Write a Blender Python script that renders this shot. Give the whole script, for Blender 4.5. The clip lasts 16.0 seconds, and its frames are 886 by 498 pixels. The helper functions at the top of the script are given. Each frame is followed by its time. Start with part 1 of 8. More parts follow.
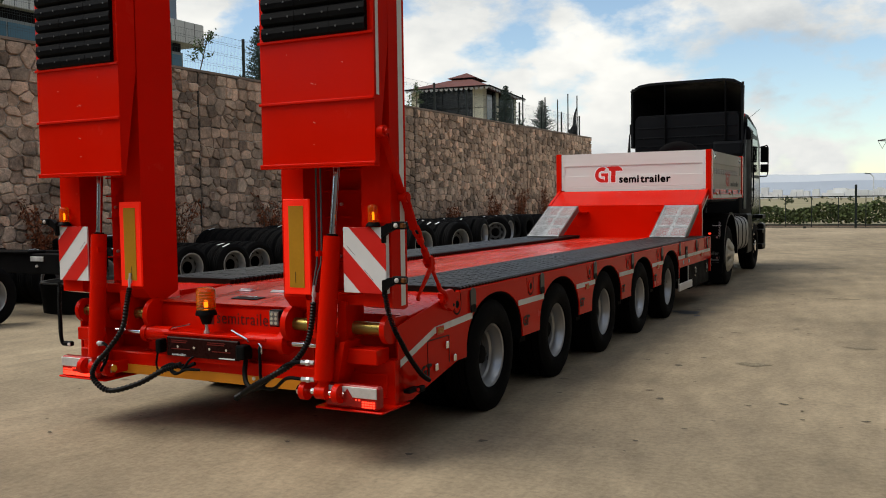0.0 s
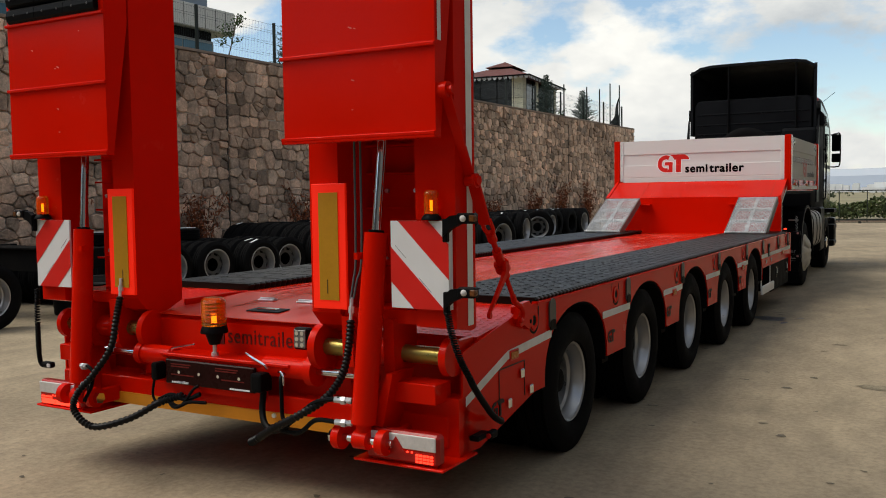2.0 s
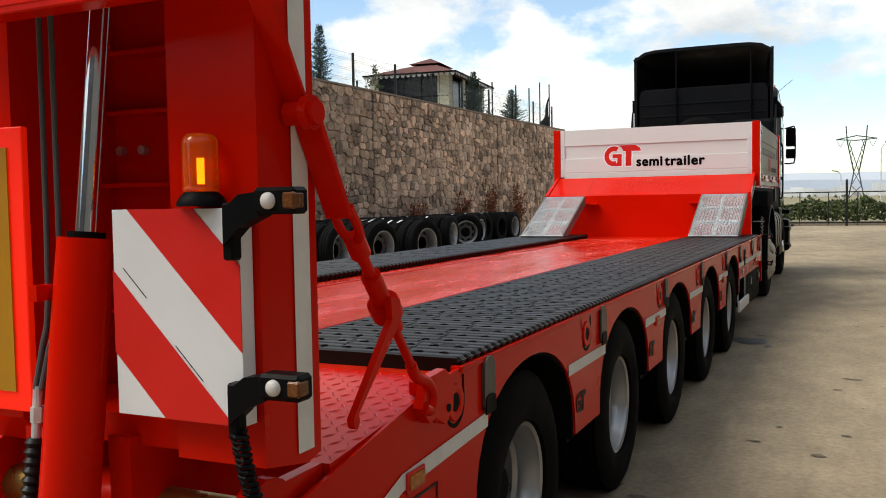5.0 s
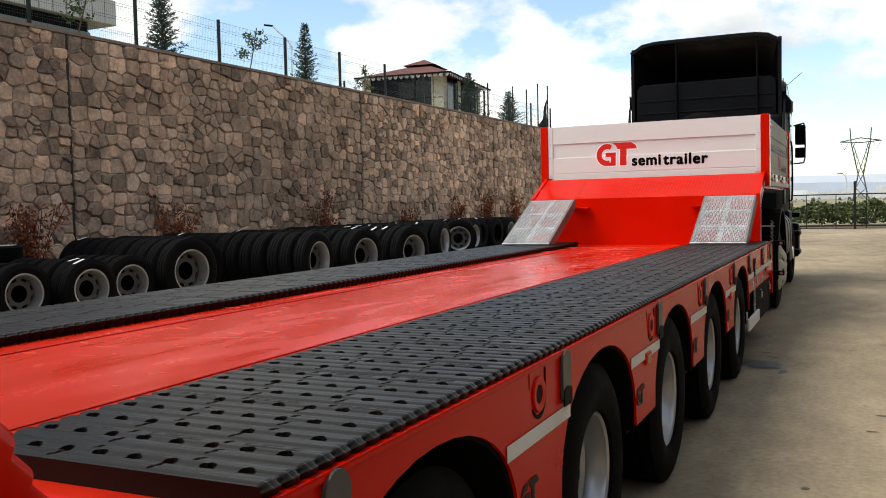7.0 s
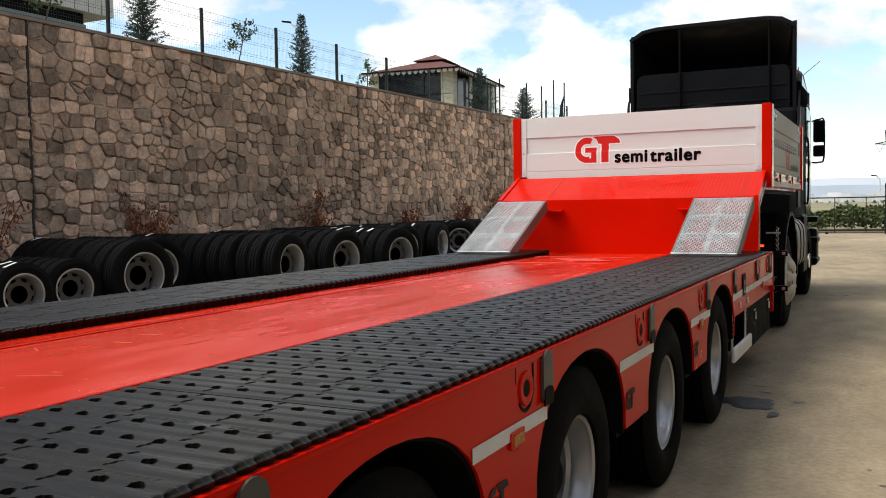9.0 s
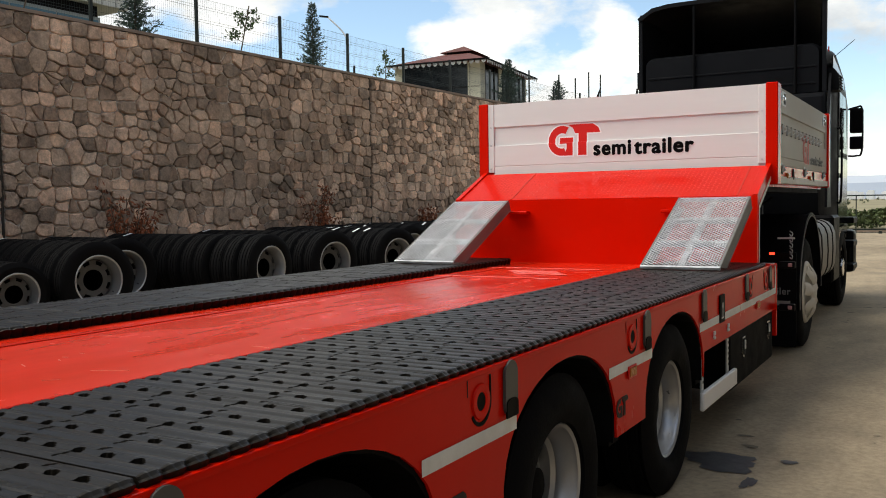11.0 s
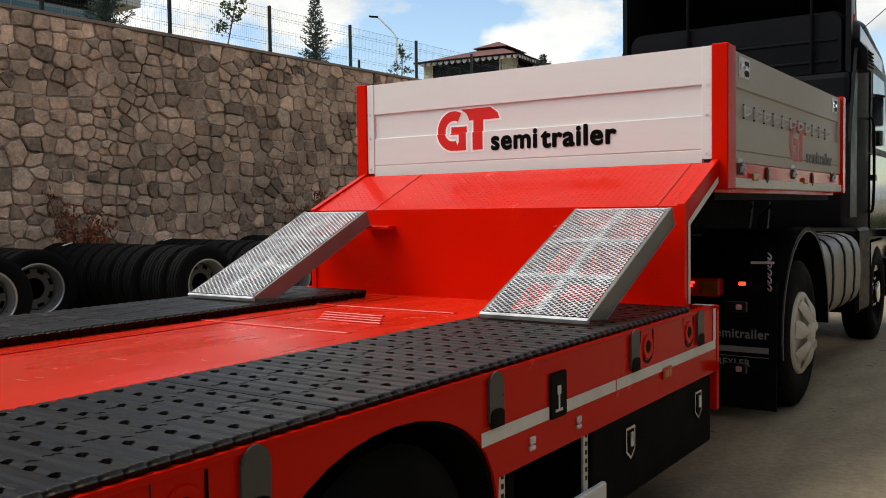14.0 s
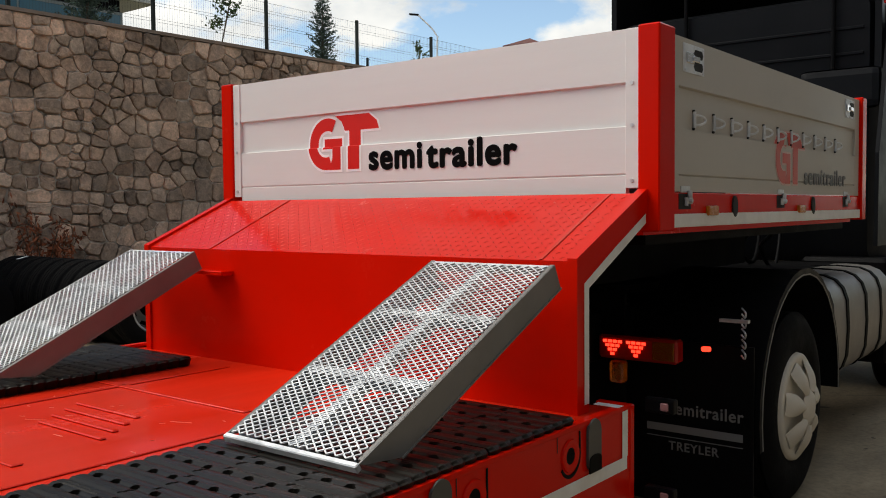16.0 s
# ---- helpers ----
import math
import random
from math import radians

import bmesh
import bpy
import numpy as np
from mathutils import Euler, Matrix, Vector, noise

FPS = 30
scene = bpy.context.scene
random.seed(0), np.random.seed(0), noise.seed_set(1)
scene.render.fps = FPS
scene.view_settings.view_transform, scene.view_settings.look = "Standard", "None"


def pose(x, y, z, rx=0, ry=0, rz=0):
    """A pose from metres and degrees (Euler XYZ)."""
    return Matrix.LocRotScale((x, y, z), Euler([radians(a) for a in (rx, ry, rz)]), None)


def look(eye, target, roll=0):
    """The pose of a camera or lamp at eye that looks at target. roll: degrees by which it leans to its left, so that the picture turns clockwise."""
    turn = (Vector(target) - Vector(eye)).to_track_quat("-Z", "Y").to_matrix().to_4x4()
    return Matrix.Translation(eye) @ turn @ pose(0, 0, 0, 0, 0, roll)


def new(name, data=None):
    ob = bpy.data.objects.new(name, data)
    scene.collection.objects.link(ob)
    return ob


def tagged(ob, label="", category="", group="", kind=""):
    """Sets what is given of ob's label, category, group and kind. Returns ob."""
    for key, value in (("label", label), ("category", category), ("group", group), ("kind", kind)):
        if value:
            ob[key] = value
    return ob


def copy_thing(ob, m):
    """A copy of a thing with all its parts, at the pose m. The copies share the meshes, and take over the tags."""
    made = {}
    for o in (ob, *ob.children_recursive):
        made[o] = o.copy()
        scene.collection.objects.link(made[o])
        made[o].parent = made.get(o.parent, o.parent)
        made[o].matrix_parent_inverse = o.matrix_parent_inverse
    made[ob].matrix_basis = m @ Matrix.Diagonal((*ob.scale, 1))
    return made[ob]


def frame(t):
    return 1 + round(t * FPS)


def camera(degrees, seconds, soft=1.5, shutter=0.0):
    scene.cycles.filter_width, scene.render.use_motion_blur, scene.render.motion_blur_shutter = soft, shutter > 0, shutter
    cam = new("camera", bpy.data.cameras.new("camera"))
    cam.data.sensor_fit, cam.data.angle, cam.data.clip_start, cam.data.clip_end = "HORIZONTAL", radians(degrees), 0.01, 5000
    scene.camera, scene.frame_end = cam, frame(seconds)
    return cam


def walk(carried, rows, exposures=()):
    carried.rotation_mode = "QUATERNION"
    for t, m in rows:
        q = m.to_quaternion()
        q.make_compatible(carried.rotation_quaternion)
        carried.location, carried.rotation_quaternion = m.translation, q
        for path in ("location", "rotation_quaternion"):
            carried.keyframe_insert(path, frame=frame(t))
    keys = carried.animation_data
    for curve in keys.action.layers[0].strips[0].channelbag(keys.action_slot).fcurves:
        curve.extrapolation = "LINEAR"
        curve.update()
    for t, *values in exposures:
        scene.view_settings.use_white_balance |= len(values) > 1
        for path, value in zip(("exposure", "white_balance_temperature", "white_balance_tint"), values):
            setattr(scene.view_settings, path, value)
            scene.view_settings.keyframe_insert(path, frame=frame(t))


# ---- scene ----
cam = camera(53.0, 16.0, soft=1.0)
# seconds, stops, kelvin, tint
EXPOSURES = [(0.0, -0.28, 6900, 7), (1.5, -0.36, 6900, 7), (2.0, -0.31, 6900, 7), (3.5, 0.0, 6900, 7), (5.0, 0.06, 6900, 7), (7.5, 0.18, 6900, 7), (8.5, 0.2, 6900, 7), (11.0, 0.05, 6900, 7), (14.0, -0.02, 6900, 7), (16.0, -0.16, 6900, 7)]
PATH = [
    (0, (3.953, 0.163, 1.529), (3.035, 1.937, 1.422), -0.8),
    (0.5, (3.825, 0.389, 1.531), (2.888, 2.152, 1.415), -0.7),
    (1, (3.58, 0.607, 1.532), (2.621, 2.358, 1.413), -0.6),
    (1.5, (3.363, 0.901, 1.5), (2.389, 2.644, 1.38), -0.7),
    (2, (3.172, 1.218, 1.49), (2.19, 2.956, 1.372), -0.8),
    (2.5, (2.956, 1.494, 1.495), (1.92, 3.201, 1.377), -0.7),
    (3, (2.806, 1.809, 1.466), (1.749, 3.503, 1.354), -1.0),
    (3.5, (2.67, 2.156, 1.47), (1.601, 3.842, 1.36), -0.9),
    (4, (2.525, 2.496, 1.458), (1.468, 4.19, 1.351), -1.0),
    (4.5, (2.451, 2.873, 1.43), (1.499, 4.628, 1.322), -1.1),
    (5, (2.319, 3.23, 1.393), (1.479, 5.041, 1.286), -1.0),
    (5.2, (2.244, 3.356, 1.388), (1.446, 5.187, 1.283), -1.1),
    (7.5, (2.149, 4.7, 1.372), (1.285, 6.501, 1.279), -1.3),
    (8, (2.208, 5.066, 1.347), (1.333, 6.862, 1.254), -1.1),
    (8.5, (2.252, 5.437, 1.363), (1.367, 7.228, 1.27), -1.0),
    (11, (2.492, 7.361, 1.4), (1.486, 9.087, 1.3), -0.9),
    (11.5, (2.534, 7.75, 1.39), (1.523, 9.473, 1.291), -0.9),
    (12, (2.599, 8.144, 1.39), (1.582, 9.864, 1.293), -0.9),
    (12.5, (2.607, 8.544, 1.383), (1.586, 10.261, 1.289), -0.9),
    (13, (2.666, 8.943, 1.379), (1.638, 10.656, 1.287), -0.9),
    (13.5, (2.72, 9.362, 1.397), (1.616, 11.028, 1.308), -0.8),
    (14, (2.743, 9.765, 1.431), (1.601, 11.405, 1.341), -0.8),
    (14.5, (2.772, 10.189, 1.467), (1.604, 11.811, 1.377), -0.8),
    (15, (2.745, 10.614, 1.493), (1.551, 12.216, 1.401), -0.6),
    (15.5, (2.718, 11.003, 1.538), (1.502, 12.588, 1.446), -0.5),
    (16, (2.702, 11.42, 1.609), (1.464, 12.989, 1.518), -0.5),
]
walk(cam, [(t, look(eye, target, roll)) for t, eye, target, roll in PATH], EXPOSURES)

# ---- light ----
world = bpy.data.worlds.new("sky")
scene.world = world
world.use_nodes = True
SUN_EL, SUN_AZ = radians(54), radians(238)   # azimuth counted from +y towards +x


def sky_nodes():
    nt = world.node_tree
    nt.nodes.clear()
    N = lambda kind, **kw: node(nt, kind, **kw)
    out, bg = N("ShaderNodeOutputWorld"), N("ShaderNodeBackground")
    sky = N("ShaderNodeTexSky")
    sky.sky_type, sky.sun_disc = "NISHITA", False
    sky.sun_elevation, sky.sun_rotation = SUN_EL, SUN_AZ
    sky.air_density, sky.dust_density, sky.ozone_density = 1.0, 0.3, 2.0
    co = N("ShaderNodeTexCoord")
    # puffy clouds: noise over the direction, flattened a little towards the horizon
    div = N("ShaderNodeMapping")
    div.inputs["Scale"].default_value = (1.0, 1.0, 1.9)
    link(nt, co, "Generated", div, 0)
    n1, n2 = N("ShaderNodeTexNoise"), N("ShaderNodeTexNoise")
    n1.inputs["Scale"].default_value, n1.inputs["Detail"].default_value, n1.inputs["Roughness"].default_value = 3.3, 13, 0.56
    n2.inputs["Scale"].default_value, n2.inputs["Detail"].default_value, n2.inputs["Roughness"].default_value = 3.6, 9, 0.6
    shift = N("ShaderNodeVectorMath")
    shift.operation = "ADD"
    shift.inputs[1].default_value = CLOUD_SHIFT
    link(nt, div, 0, shift, 0)
    link(nt, shift, 0, n1, "Vector")
    link(nt, shift, 0, n2, "Vector")
    cover, shade = N("ShaderNodeValToRGB"), N("ShaderNodeValToRGB")
    cover.color_ramp.elements[0].position, cover.color_ramp.elements[1].position = 0.445, 0.505
    shade.color_ramp.elements[0].position, shade.color_ramp.elements[1].position = 0.34, 0.66
    shade.color_ramp.elements[0].color = (0.50, 0.545, 0.61, 1)
    shade.color_ramp.elements[1].color = (1.0, 1.0, 1.0, 1)
    link(nt, n1, 0, cover, 0)
    link(nt, n2, 0, shade, 0)
    gain, tint, mix = N("ShaderNodeVectorMath"), N("ShaderNodeVectorMath"), N("ShaderNodeMix")
    gain.operation = tint.operation = "SCALE"
    gain.inputs["Scale"].default_value, tint.inputs["Scale"].default_value = SKY_GAIN, CLOUD_GAIN
    link(nt, sky, 0, gain, 0)
    link(nt, shade, 0, tint, 0)
    mix.data_type = "RGBA"
    link(nt, cover, 0, mix, 0)
    nt.links.new(gain.outputs[0], mix.inputs[6])
    nt.links.new(tint.outputs[0], mix.inputs[7])
    nt.links.new(mix.outputs[2], bg.inputs[0])
    bg.inputs[1].default_value = 1.0
    link(nt, bg, 0, out, 0)


CLOUD_SHIFT, SKY_GAIN, CLOUD_GAIN = (0.35, 0.9, 0.0), 0.19, 1.30


def node(nt, kind, **kw):
    n = nt.nodes.new(kind)
    for k, v in kw.items():
        n.inputs[k].default_value = v
    return n


def link(nt, a, i, b, j):
    nt.links.new(a.outputs[i], b.inputs[j])


sky_nodes()
sun = new("sun", bpy.data.lights.new("sun", "SUN"))
sun.data.energy, sun.data.angle, sun.data.color = 3.15, radians(38), (1.0, 0.96, 0.9)
sun.matrix_world = look((0, 0, 0), (-math.sin(SUN_AZ) * math.cos(SUN_EL), -math.cos(SUN_AZ) * math.cos(SUN_EL), -math.sin(SUN_EL)))
sun.location = (0, 0, 30)

# ---- materials ----


def mat(name, base, rough=0.5, metal=0.0, var=0.15, scale=6.0, bump=0.0, bump_scale=60.0, coat=0.0, emit=None, power=0.0,
        dirt=None, dirt_amount=0.0, dirt_scale=1.5, alpha=1.0, trans=0.0, ior=1.45, piece=0.0, rough_var=0.1, stretch=None, spec=0.35, alt=None, grit=0.0, grit_scale=45.0, damp=0.0, damp_scale=0.3):
    """A plain surface: base colour varied at two scales, uneven gloss, fine relief, patches of dirt; piece: how far each piece differs."""
    m = bpy.data.materials.new(name)
    m.use_nodes = True
    nt = m.node_tree
    b = nt.nodes["Principled BSDF"]
    b.inputs["Metallic"].default_value = metal
    b.inputs["Coat Weight"].default_value = coat
    b.inputs["Specular IOR Level"].default_value = spec
    b.inputs["Coat Roughness"].default_value = 0.08
    b.inputs["IOR"].default_value = ior
    b.inputs["Transmission Weight"].default_value = trans
    b.inputs["Alpha"].default_value = alpha
    co = node(nt, "ShaderNodeTexCoord")
    src = (co, "Object")
    if stretch:
        mp = node(nt, "ShaderNodeMapping", Scale=stretch)
        link(nt, co, "Object", mp, 0)
        src = (mp, 0)
    fine = node(nt, "ShaderNodeTexNoise", Scale=scale, Detail=6.0, Roughness=0.6)
    wide = node(nt, "ShaderNodeTexNoise", Scale=scale * 0.13, Detail=3.0)
    for n in (fine, wide):
        nt.links.new(src[0].outputs[src[1]], n.inputs["Vector"])
    add = node(nt, "ShaderNodeMath")
    add.operation = "ADD"
    link(nt, fine, 0, add, 0)
    link(nt, wide, 0, add, 1)
    val = (add, 0)
    if piece:
        info = node(nt, "ShaderNodeObjectInfo")
        geo = node(nt, "ShaderNodeNewGeometry")
        both = node(nt, "ShaderNodeMath")
        both.operation = "ADD"
        link(nt, info, "Random", both, 0)
        link(nt, geo, "Random Per Island", both, 1)
        fr = node(nt, "ShaderNodeMath")
        fr.operation = "FRACT"
        link(nt, both, 0, fr, 0)
        ma = node(nt, "ShaderNodeMath")
        ma.operation = "MULTIPLY_ADD"
        ma.inputs[1].default_value, ma.inputs[2].default_value = piece, -piece / 2
        link(nt, fr, 0, ma, 0)
        a2 = node(nt, "ShaderNodeMath")
        a2.operation = "ADD"
        link(nt, add, 0, a2, 0)
        link(nt, ma, 0, a2, 1)
        val = (a2, 0)
    rng = node(nt, "ShaderNodeMapRange")
    rng.inputs["From Min"].default_value, rng.inputs["From Max"].default_value = 0.6, 1.4
    rng.inputs["To Min"].default_value, rng.inputs["To Max"].default_value = 1 - var, 1 + var
    rng.clamp = False
    nt.links.new(val[0].outputs[val[1]], rng.inputs[0])
    col = node(nt, "ShaderNodeVectorMath")
    col.operation = "SCALE"
    col.inputs[0].default_value = base
    link(nt, rng, 0, col, "Scale")
    last = (col, 0)
    if alt:     # a second hue, from piece to piece
        info2, geo2 = node(nt, "ShaderNodeObjectInfo"), node(nt, "ShaderNodeNewGeometry")
        pick = node(nt, "ShaderNodeMath")
        pick.operation = "ADD"
        link(nt, info2, "Random", pick, 0)
        link(nt, geo2, "Random Per Island", pick, 1)
        k7, fr2 = node(nt, "ShaderNodeMath"), node(nt, "ShaderNodeMath")
        k7.operation, fr2.operation = "MULTIPLY", "FRACT"
        k7.inputs[1].default_value = 7.3
        link(nt, pick, 0, k7, 0)
        link(nt, k7, 0, fr2, 0)
        ac = node(nt, "ShaderNodeVectorMath")
        ac.operation = "SCALE"
        ac.inputs[0].default_value = alt
        link(nt, rng, 0, ac, "Scale")
        am = node(nt, "ShaderNodeMix")
        am.data_type = "RGBA"
        link(nt, fr2, 0, am, 0)
        nt.links.new(col.outputs[0], am.inputs[6])
        nt.links.new(ac.outputs[0], am.inputs[7])
        last = (am, 2)
    if dirt:
        dn = node(nt, "ShaderNodeTexNoise", Scale=dirt_scale, Detail=8.0, Roughness=0.65)
        nt.links.new(src[0].outputs[src[1]], dn.inputs["Vector"])
        dr = node(nt, "ShaderNodeMapRange")
        dr.inputs["From Min"].default_value, dr.inputs["From Max"].default_value = 0.45, 0.75
        dr.inputs["To Min"].default_value, dr.inputs["To Max"].default_value = 0.0, dirt_amount
        link(nt, dn, 0, dr, 0)
        mx = node(nt, "ShaderNodeMix")
        mx.data_type = "RGBA"
        link(nt, dr, 0, mx, 0)
        nt.links.new(last[0].outputs[last[1]], mx.inputs[6])
        mx.inputs[7].default_value = (*dirt, 1)
        last = (mx, 2)
    if grit:        # small dark specks and pale dust
        gn = node(nt, "ShaderNodeTexNoise", Scale=grit_scale, Detail=4.0, Roughness=0.7)
        nt.links.new(co.outputs["Object"], gn.inputs["Vector"])
        gr = node(nt, "ShaderNodeMapRange")
        gr.inputs["From Min"].default_value, gr.inputs["From Max"].default_value = 0.33, 0.62
        gr.inputs["To Min"].default_value, gr.inputs["To Max"].default_value = 1 - grit, 1 + grit * 0.4
        link(nt, gn, 0, gr, 0)
        gs = node(nt, "ShaderNodeVectorMath")
        gs.operation = "SCALE"
        nt.links.new(last[0].outputs[last[1]], gs.inputs[0])
        link(nt, gr, 0, gs, "Scale")
        last = (gs, 0)
    if damp:        # broad weather stains
        wn = node(nt, "ShaderNodeTexNoise", Scale=damp_scale, Detail=5.0, Roughness=0.6)
        nt.links.new(co.outputs["Object"], wn.inputs["Vector"])
        wr = node(nt, "ShaderNodeMapRange")
        wr.inputs["From Min"].default_value, wr.inputs["From Max"].default_value = 0.34, 0.56
        wr.inputs["To Min"].default_value, wr.inputs["To Max"].default_value = 1 - damp, 1.0
        link(nt, wn, 0, wr, 0)
        ws = node(nt, "ShaderNodeVectorMath")
        ws.operation = "SCALE"
        nt.links.new(last[0].outputs[last[1]], ws.inputs[0])
        link(nt, wr, 0, ws, "Scale")
        last = (ws, 0)
    nt.links.new(last[0].outputs[last[1]], b.inputs["Base Color"])
    rr = node(nt, "ShaderNodeMapRange")
    rr.inputs["From Min"].default_value, rr.inputs["From Max"].default_value = 0.3, 0.7
    rr.inputs["To Min"].default_value, rr.inputs["To Max"].default_value = max(0.02, rough - rough_var), min(1, rough + rough_var)
    link(nt, fine, 0, rr, 0)
    link(nt, rr, 0, b, "Roughness")
    if bump:
        bn = node(nt, "ShaderNodeTexNoise", Scale=bump_scale, Detail=5.0, Roughness=0.6)
        nt.links.new(src[0].outputs[src[1]], bn.inputs["Vector"])
        bp = node(nt, "ShaderNodeBump", Strength=bump, Distance=0.01)
        link(nt, bn, 0, bp, "Height")
        link(nt, bp, 0, b, "Normal")
    if emit:
        b.inputs["Emission Color"].default_value = (*emit, 1)
        b.inputs["Emission Strength"].default_value = power
    return m


RED = mat("red_paint", (0.62, 0.0075, 0.0015), 0.20, var=0.10, scale=3, bump=0.035, bump_scale=9, coat=0.0, dirt=(0.34, 0.012, 0.006), dirt_amount=0.25, spec=0.08)
DECK = mat("red_deck_paint", (0.60, 0.020, 0.006), 0.20, var=0.12, scale=5, bump=0.03, bump_scale=4, spec=0.30, dirt=(0.50, 0.035, 0.018), dirt_amount=0.35, dirt_scale=2.2, stretch=(1, 0.25, 1))
MAT = mat("rubber_mat", (0.0066, 0.0057, 0.0046), 0.36, var=0.40, scale=9, bump=0.07, bump_scale=40, dirt=(0.013, 0.0110, 0.0085), dirt_amount=0.55, dirt_scale=3.0, piece=0.45, spec=0.20, rough_var=0.08, stretch=(0.35, 1.6, 1.0))
MAT.node_tree.nodes["Principled BSDF"].inputs["Specular Tint"].default_value = (1.0, 0.90, 0.78, 1.0)     # warm tint put on the reflection against the sky's blue
TYRE = mat("tyre_rubber", (0.0045, 0.0045, 0.005), 0.75, var=0.2, scale=8, bump=0.2, bump_scale=70, spec=0.07)
HOSE = mat("black_hose_sleeve", (0.006, 0.006, 0.0065), 0.36, var=0.2, scale=20, bump=0.05, spec=0.16)
BLACK = mat("black_plastic", (0.005, 0.005, 0.0055), 0.42, var=0.15, scale=12, bump=0.08, spec=0.06)
BLACKM = mat("black_chassis_paint", (0.006, 0.006, 0.0065), 0.6, var=0.25, scale=6, bump=0.1, dirt=(0.014, 0.013, 0.011), dirt_amount=0.5, spec=0.03)
RIM = mat("silver_rim", (0.38, 0.38, 0.385), 0.36, 0.7, var=0.12, scale=7, bump=0.05)
# rim grey darkened: the shade deep in a wheel dish is put into it
DISC = mat("dark_disc_grey", (0.085, 0.085, 0.087), 0.55, 0.3, var=0.2, scale=7, bump=0.05)
GALV = mat("galvanised_steel", (0.62, 0.63, 0.64), 0.42, 0.55, var=0.40, scale=16, bump=0.12, bump_scale=50)
CHROME = mat("chrome", (0.75, 0.76, 0.78), 0.12, 1.0, var=0.05, scale=20)
ALU = mat("pale_aluminium_board", (0.76, 0.75, 0.735), 0.42, 0.10, var=0.05, scale=3, bump=0.03, stretch=(0.3, 0.3, 3))
TAPE = mat("white_reflective_tape", (0.74, 0.73, 0.70), 0.5, var=0.10, scale=15, dirt=(0.38, 0.33, 0.29), dirt_amount=0.35, dirt_scale=5)
WHITE = mat("white_board", (0.72, 0.72, 0.73), 0.4, var=0.05, scale=8)
SIGNRED = mat("signal_red", (0.64, 0.014, 0.010), 0.4, var=0.06, scale=8)
# board rim is no lamp; a faint glow is added to brighten its red
FLUO = mat("fluorescent_red_with_glow", (0.95, 0.018, 0.003), 0.5, var=0.04, scale=8, emit=(1.0, 0.012, 0.002), power=0.30)
AMBERP = mat("amber_reflector_film", (0.42, 0.20, 0.010), 0.4, var=0.10, scale=60, bump=0.05, bump_scale=200)
AMBER = mat("amber_lens", (0.94, 0.25, 0.010), 0.12, var=0.08, scale=25, trans=0.8)
AMBERLIT = mat("amber_lit_bulb", (1.0, 0.45, 0.05), 0.3, emit=(1.0, 0.40, 0.05), power=3.5)
REDLENS = mat("red_lens", (0.35, 0.01, 0.008), 0.18, var=0.1, scale=40, bump=0.1, bump_scale=120)
REDLIT = mat("red_lit_lens", (0.9, 0.03, 0.02), 0.25, emit=(1.0, 0.04, 0.02), power=3.0)
CLEAR = mat("clear_lens", (0.55, 0.52, 0.50), 0.2, var=0.15, scale=60, bump=0.15, bump_scale=150)
ZINC = mat("yellow_zinc_pin", (0.33, 0.25, 0.07), 0.32, 0.85, var=0.25, scale=18, bump=0.1)
YELLOW = mat("yellow_reflective_tape", (0.60, 0.22, 0.012), 0.5, var=0.1, scale=10)
BLACKGLOSS = mat("vinyl_and_shade_black", (0.003, 0.003, 0.003), 0.5, var=0.1, scale=10, spec=0.05)
AMBERDIM = mat("amber_marker_lens", (0.42, 0.13, 0.012), 0.25, var=0.25, scale=60, bump=0.1, bump_scale=150)
SLOT = mat("grey_slot_cover", (0.060, 0.060, 0.058), 0.35, var=0.15, scale=10)
INK = mat("dark_ink", (0.02, 0.012, 0.01), 0.6, var=0.1, scale=10)
PALEINK = mat("pale_grey_ink", (0.20, 0.20, 0.20), 0.6, var=0.1, scale=10)

# ---- building tools ----
ORG = {}


def bm_new():
    return bmesh.new()


def box(bm, x0, x1, y0, y1, z0, z1, bevel=0.0, seg=1):
    r = bmesh.ops.create_cube(bm, size=1)
    vs = r["verts"]
    bmesh.ops.transform(bm, verts=vs, matrix=Matrix.LocRotScale(((x0 + x1) / 2, (y0 + y1) / 2, (z0 + z1) / 2), None, (x1 - x0, y1 - y0, z1 - z0)))
    if bevel:
        es = list({e for v in vs for e in v.link_edges})
        r = bmesh.ops.bevel(bm, geom=es, offset=bevel, segments=seg, affect="EDGES", profile=0.6)
        vs = list({v for f in r["faces"] for v in f.verts} | {v for v in vs if v.is_valid})
    return vs


def obox(bm, m, sx, sy, sz, bevel=0.0):
    """A box of that size round the middle of the pose m."""
    vs = box(bm, -sx / 2, sx / 2, -sy / 2, sy / 2, -sz / 2, sz / 2, bevel)
    bmesh.ops.transform(bm, verts=vs, matrix=m)
    return vs


def prism(bm, pts, axis, a, b):
    """A flat outline pulled along an axis. pts: (y, z) along x, (x, z) along y, (x, y) along z."""
    def at(p, d):
        return {"x": (d, p[0], p[1]), "y": (p[0], d, p[1]), "z": (p[0], p[1], d)}[axis]
    va, vb = [bm.verts.new(at(p, a)) for p in pts], [bm.verts.new(at(p, b)) for p in pts]
    n = len(pts)
    fs = [bm.faces.new(va), bm.faces.new(vb[::-1])]
    for i in range(n):
        fs.append(bm.faces.new((va[i], vb[i], vb[(i + 1) % n], va[(i + 1) % n])))
    bmesh.ops.recalc_face_normals(bm, faces=fs)
    return va + vb


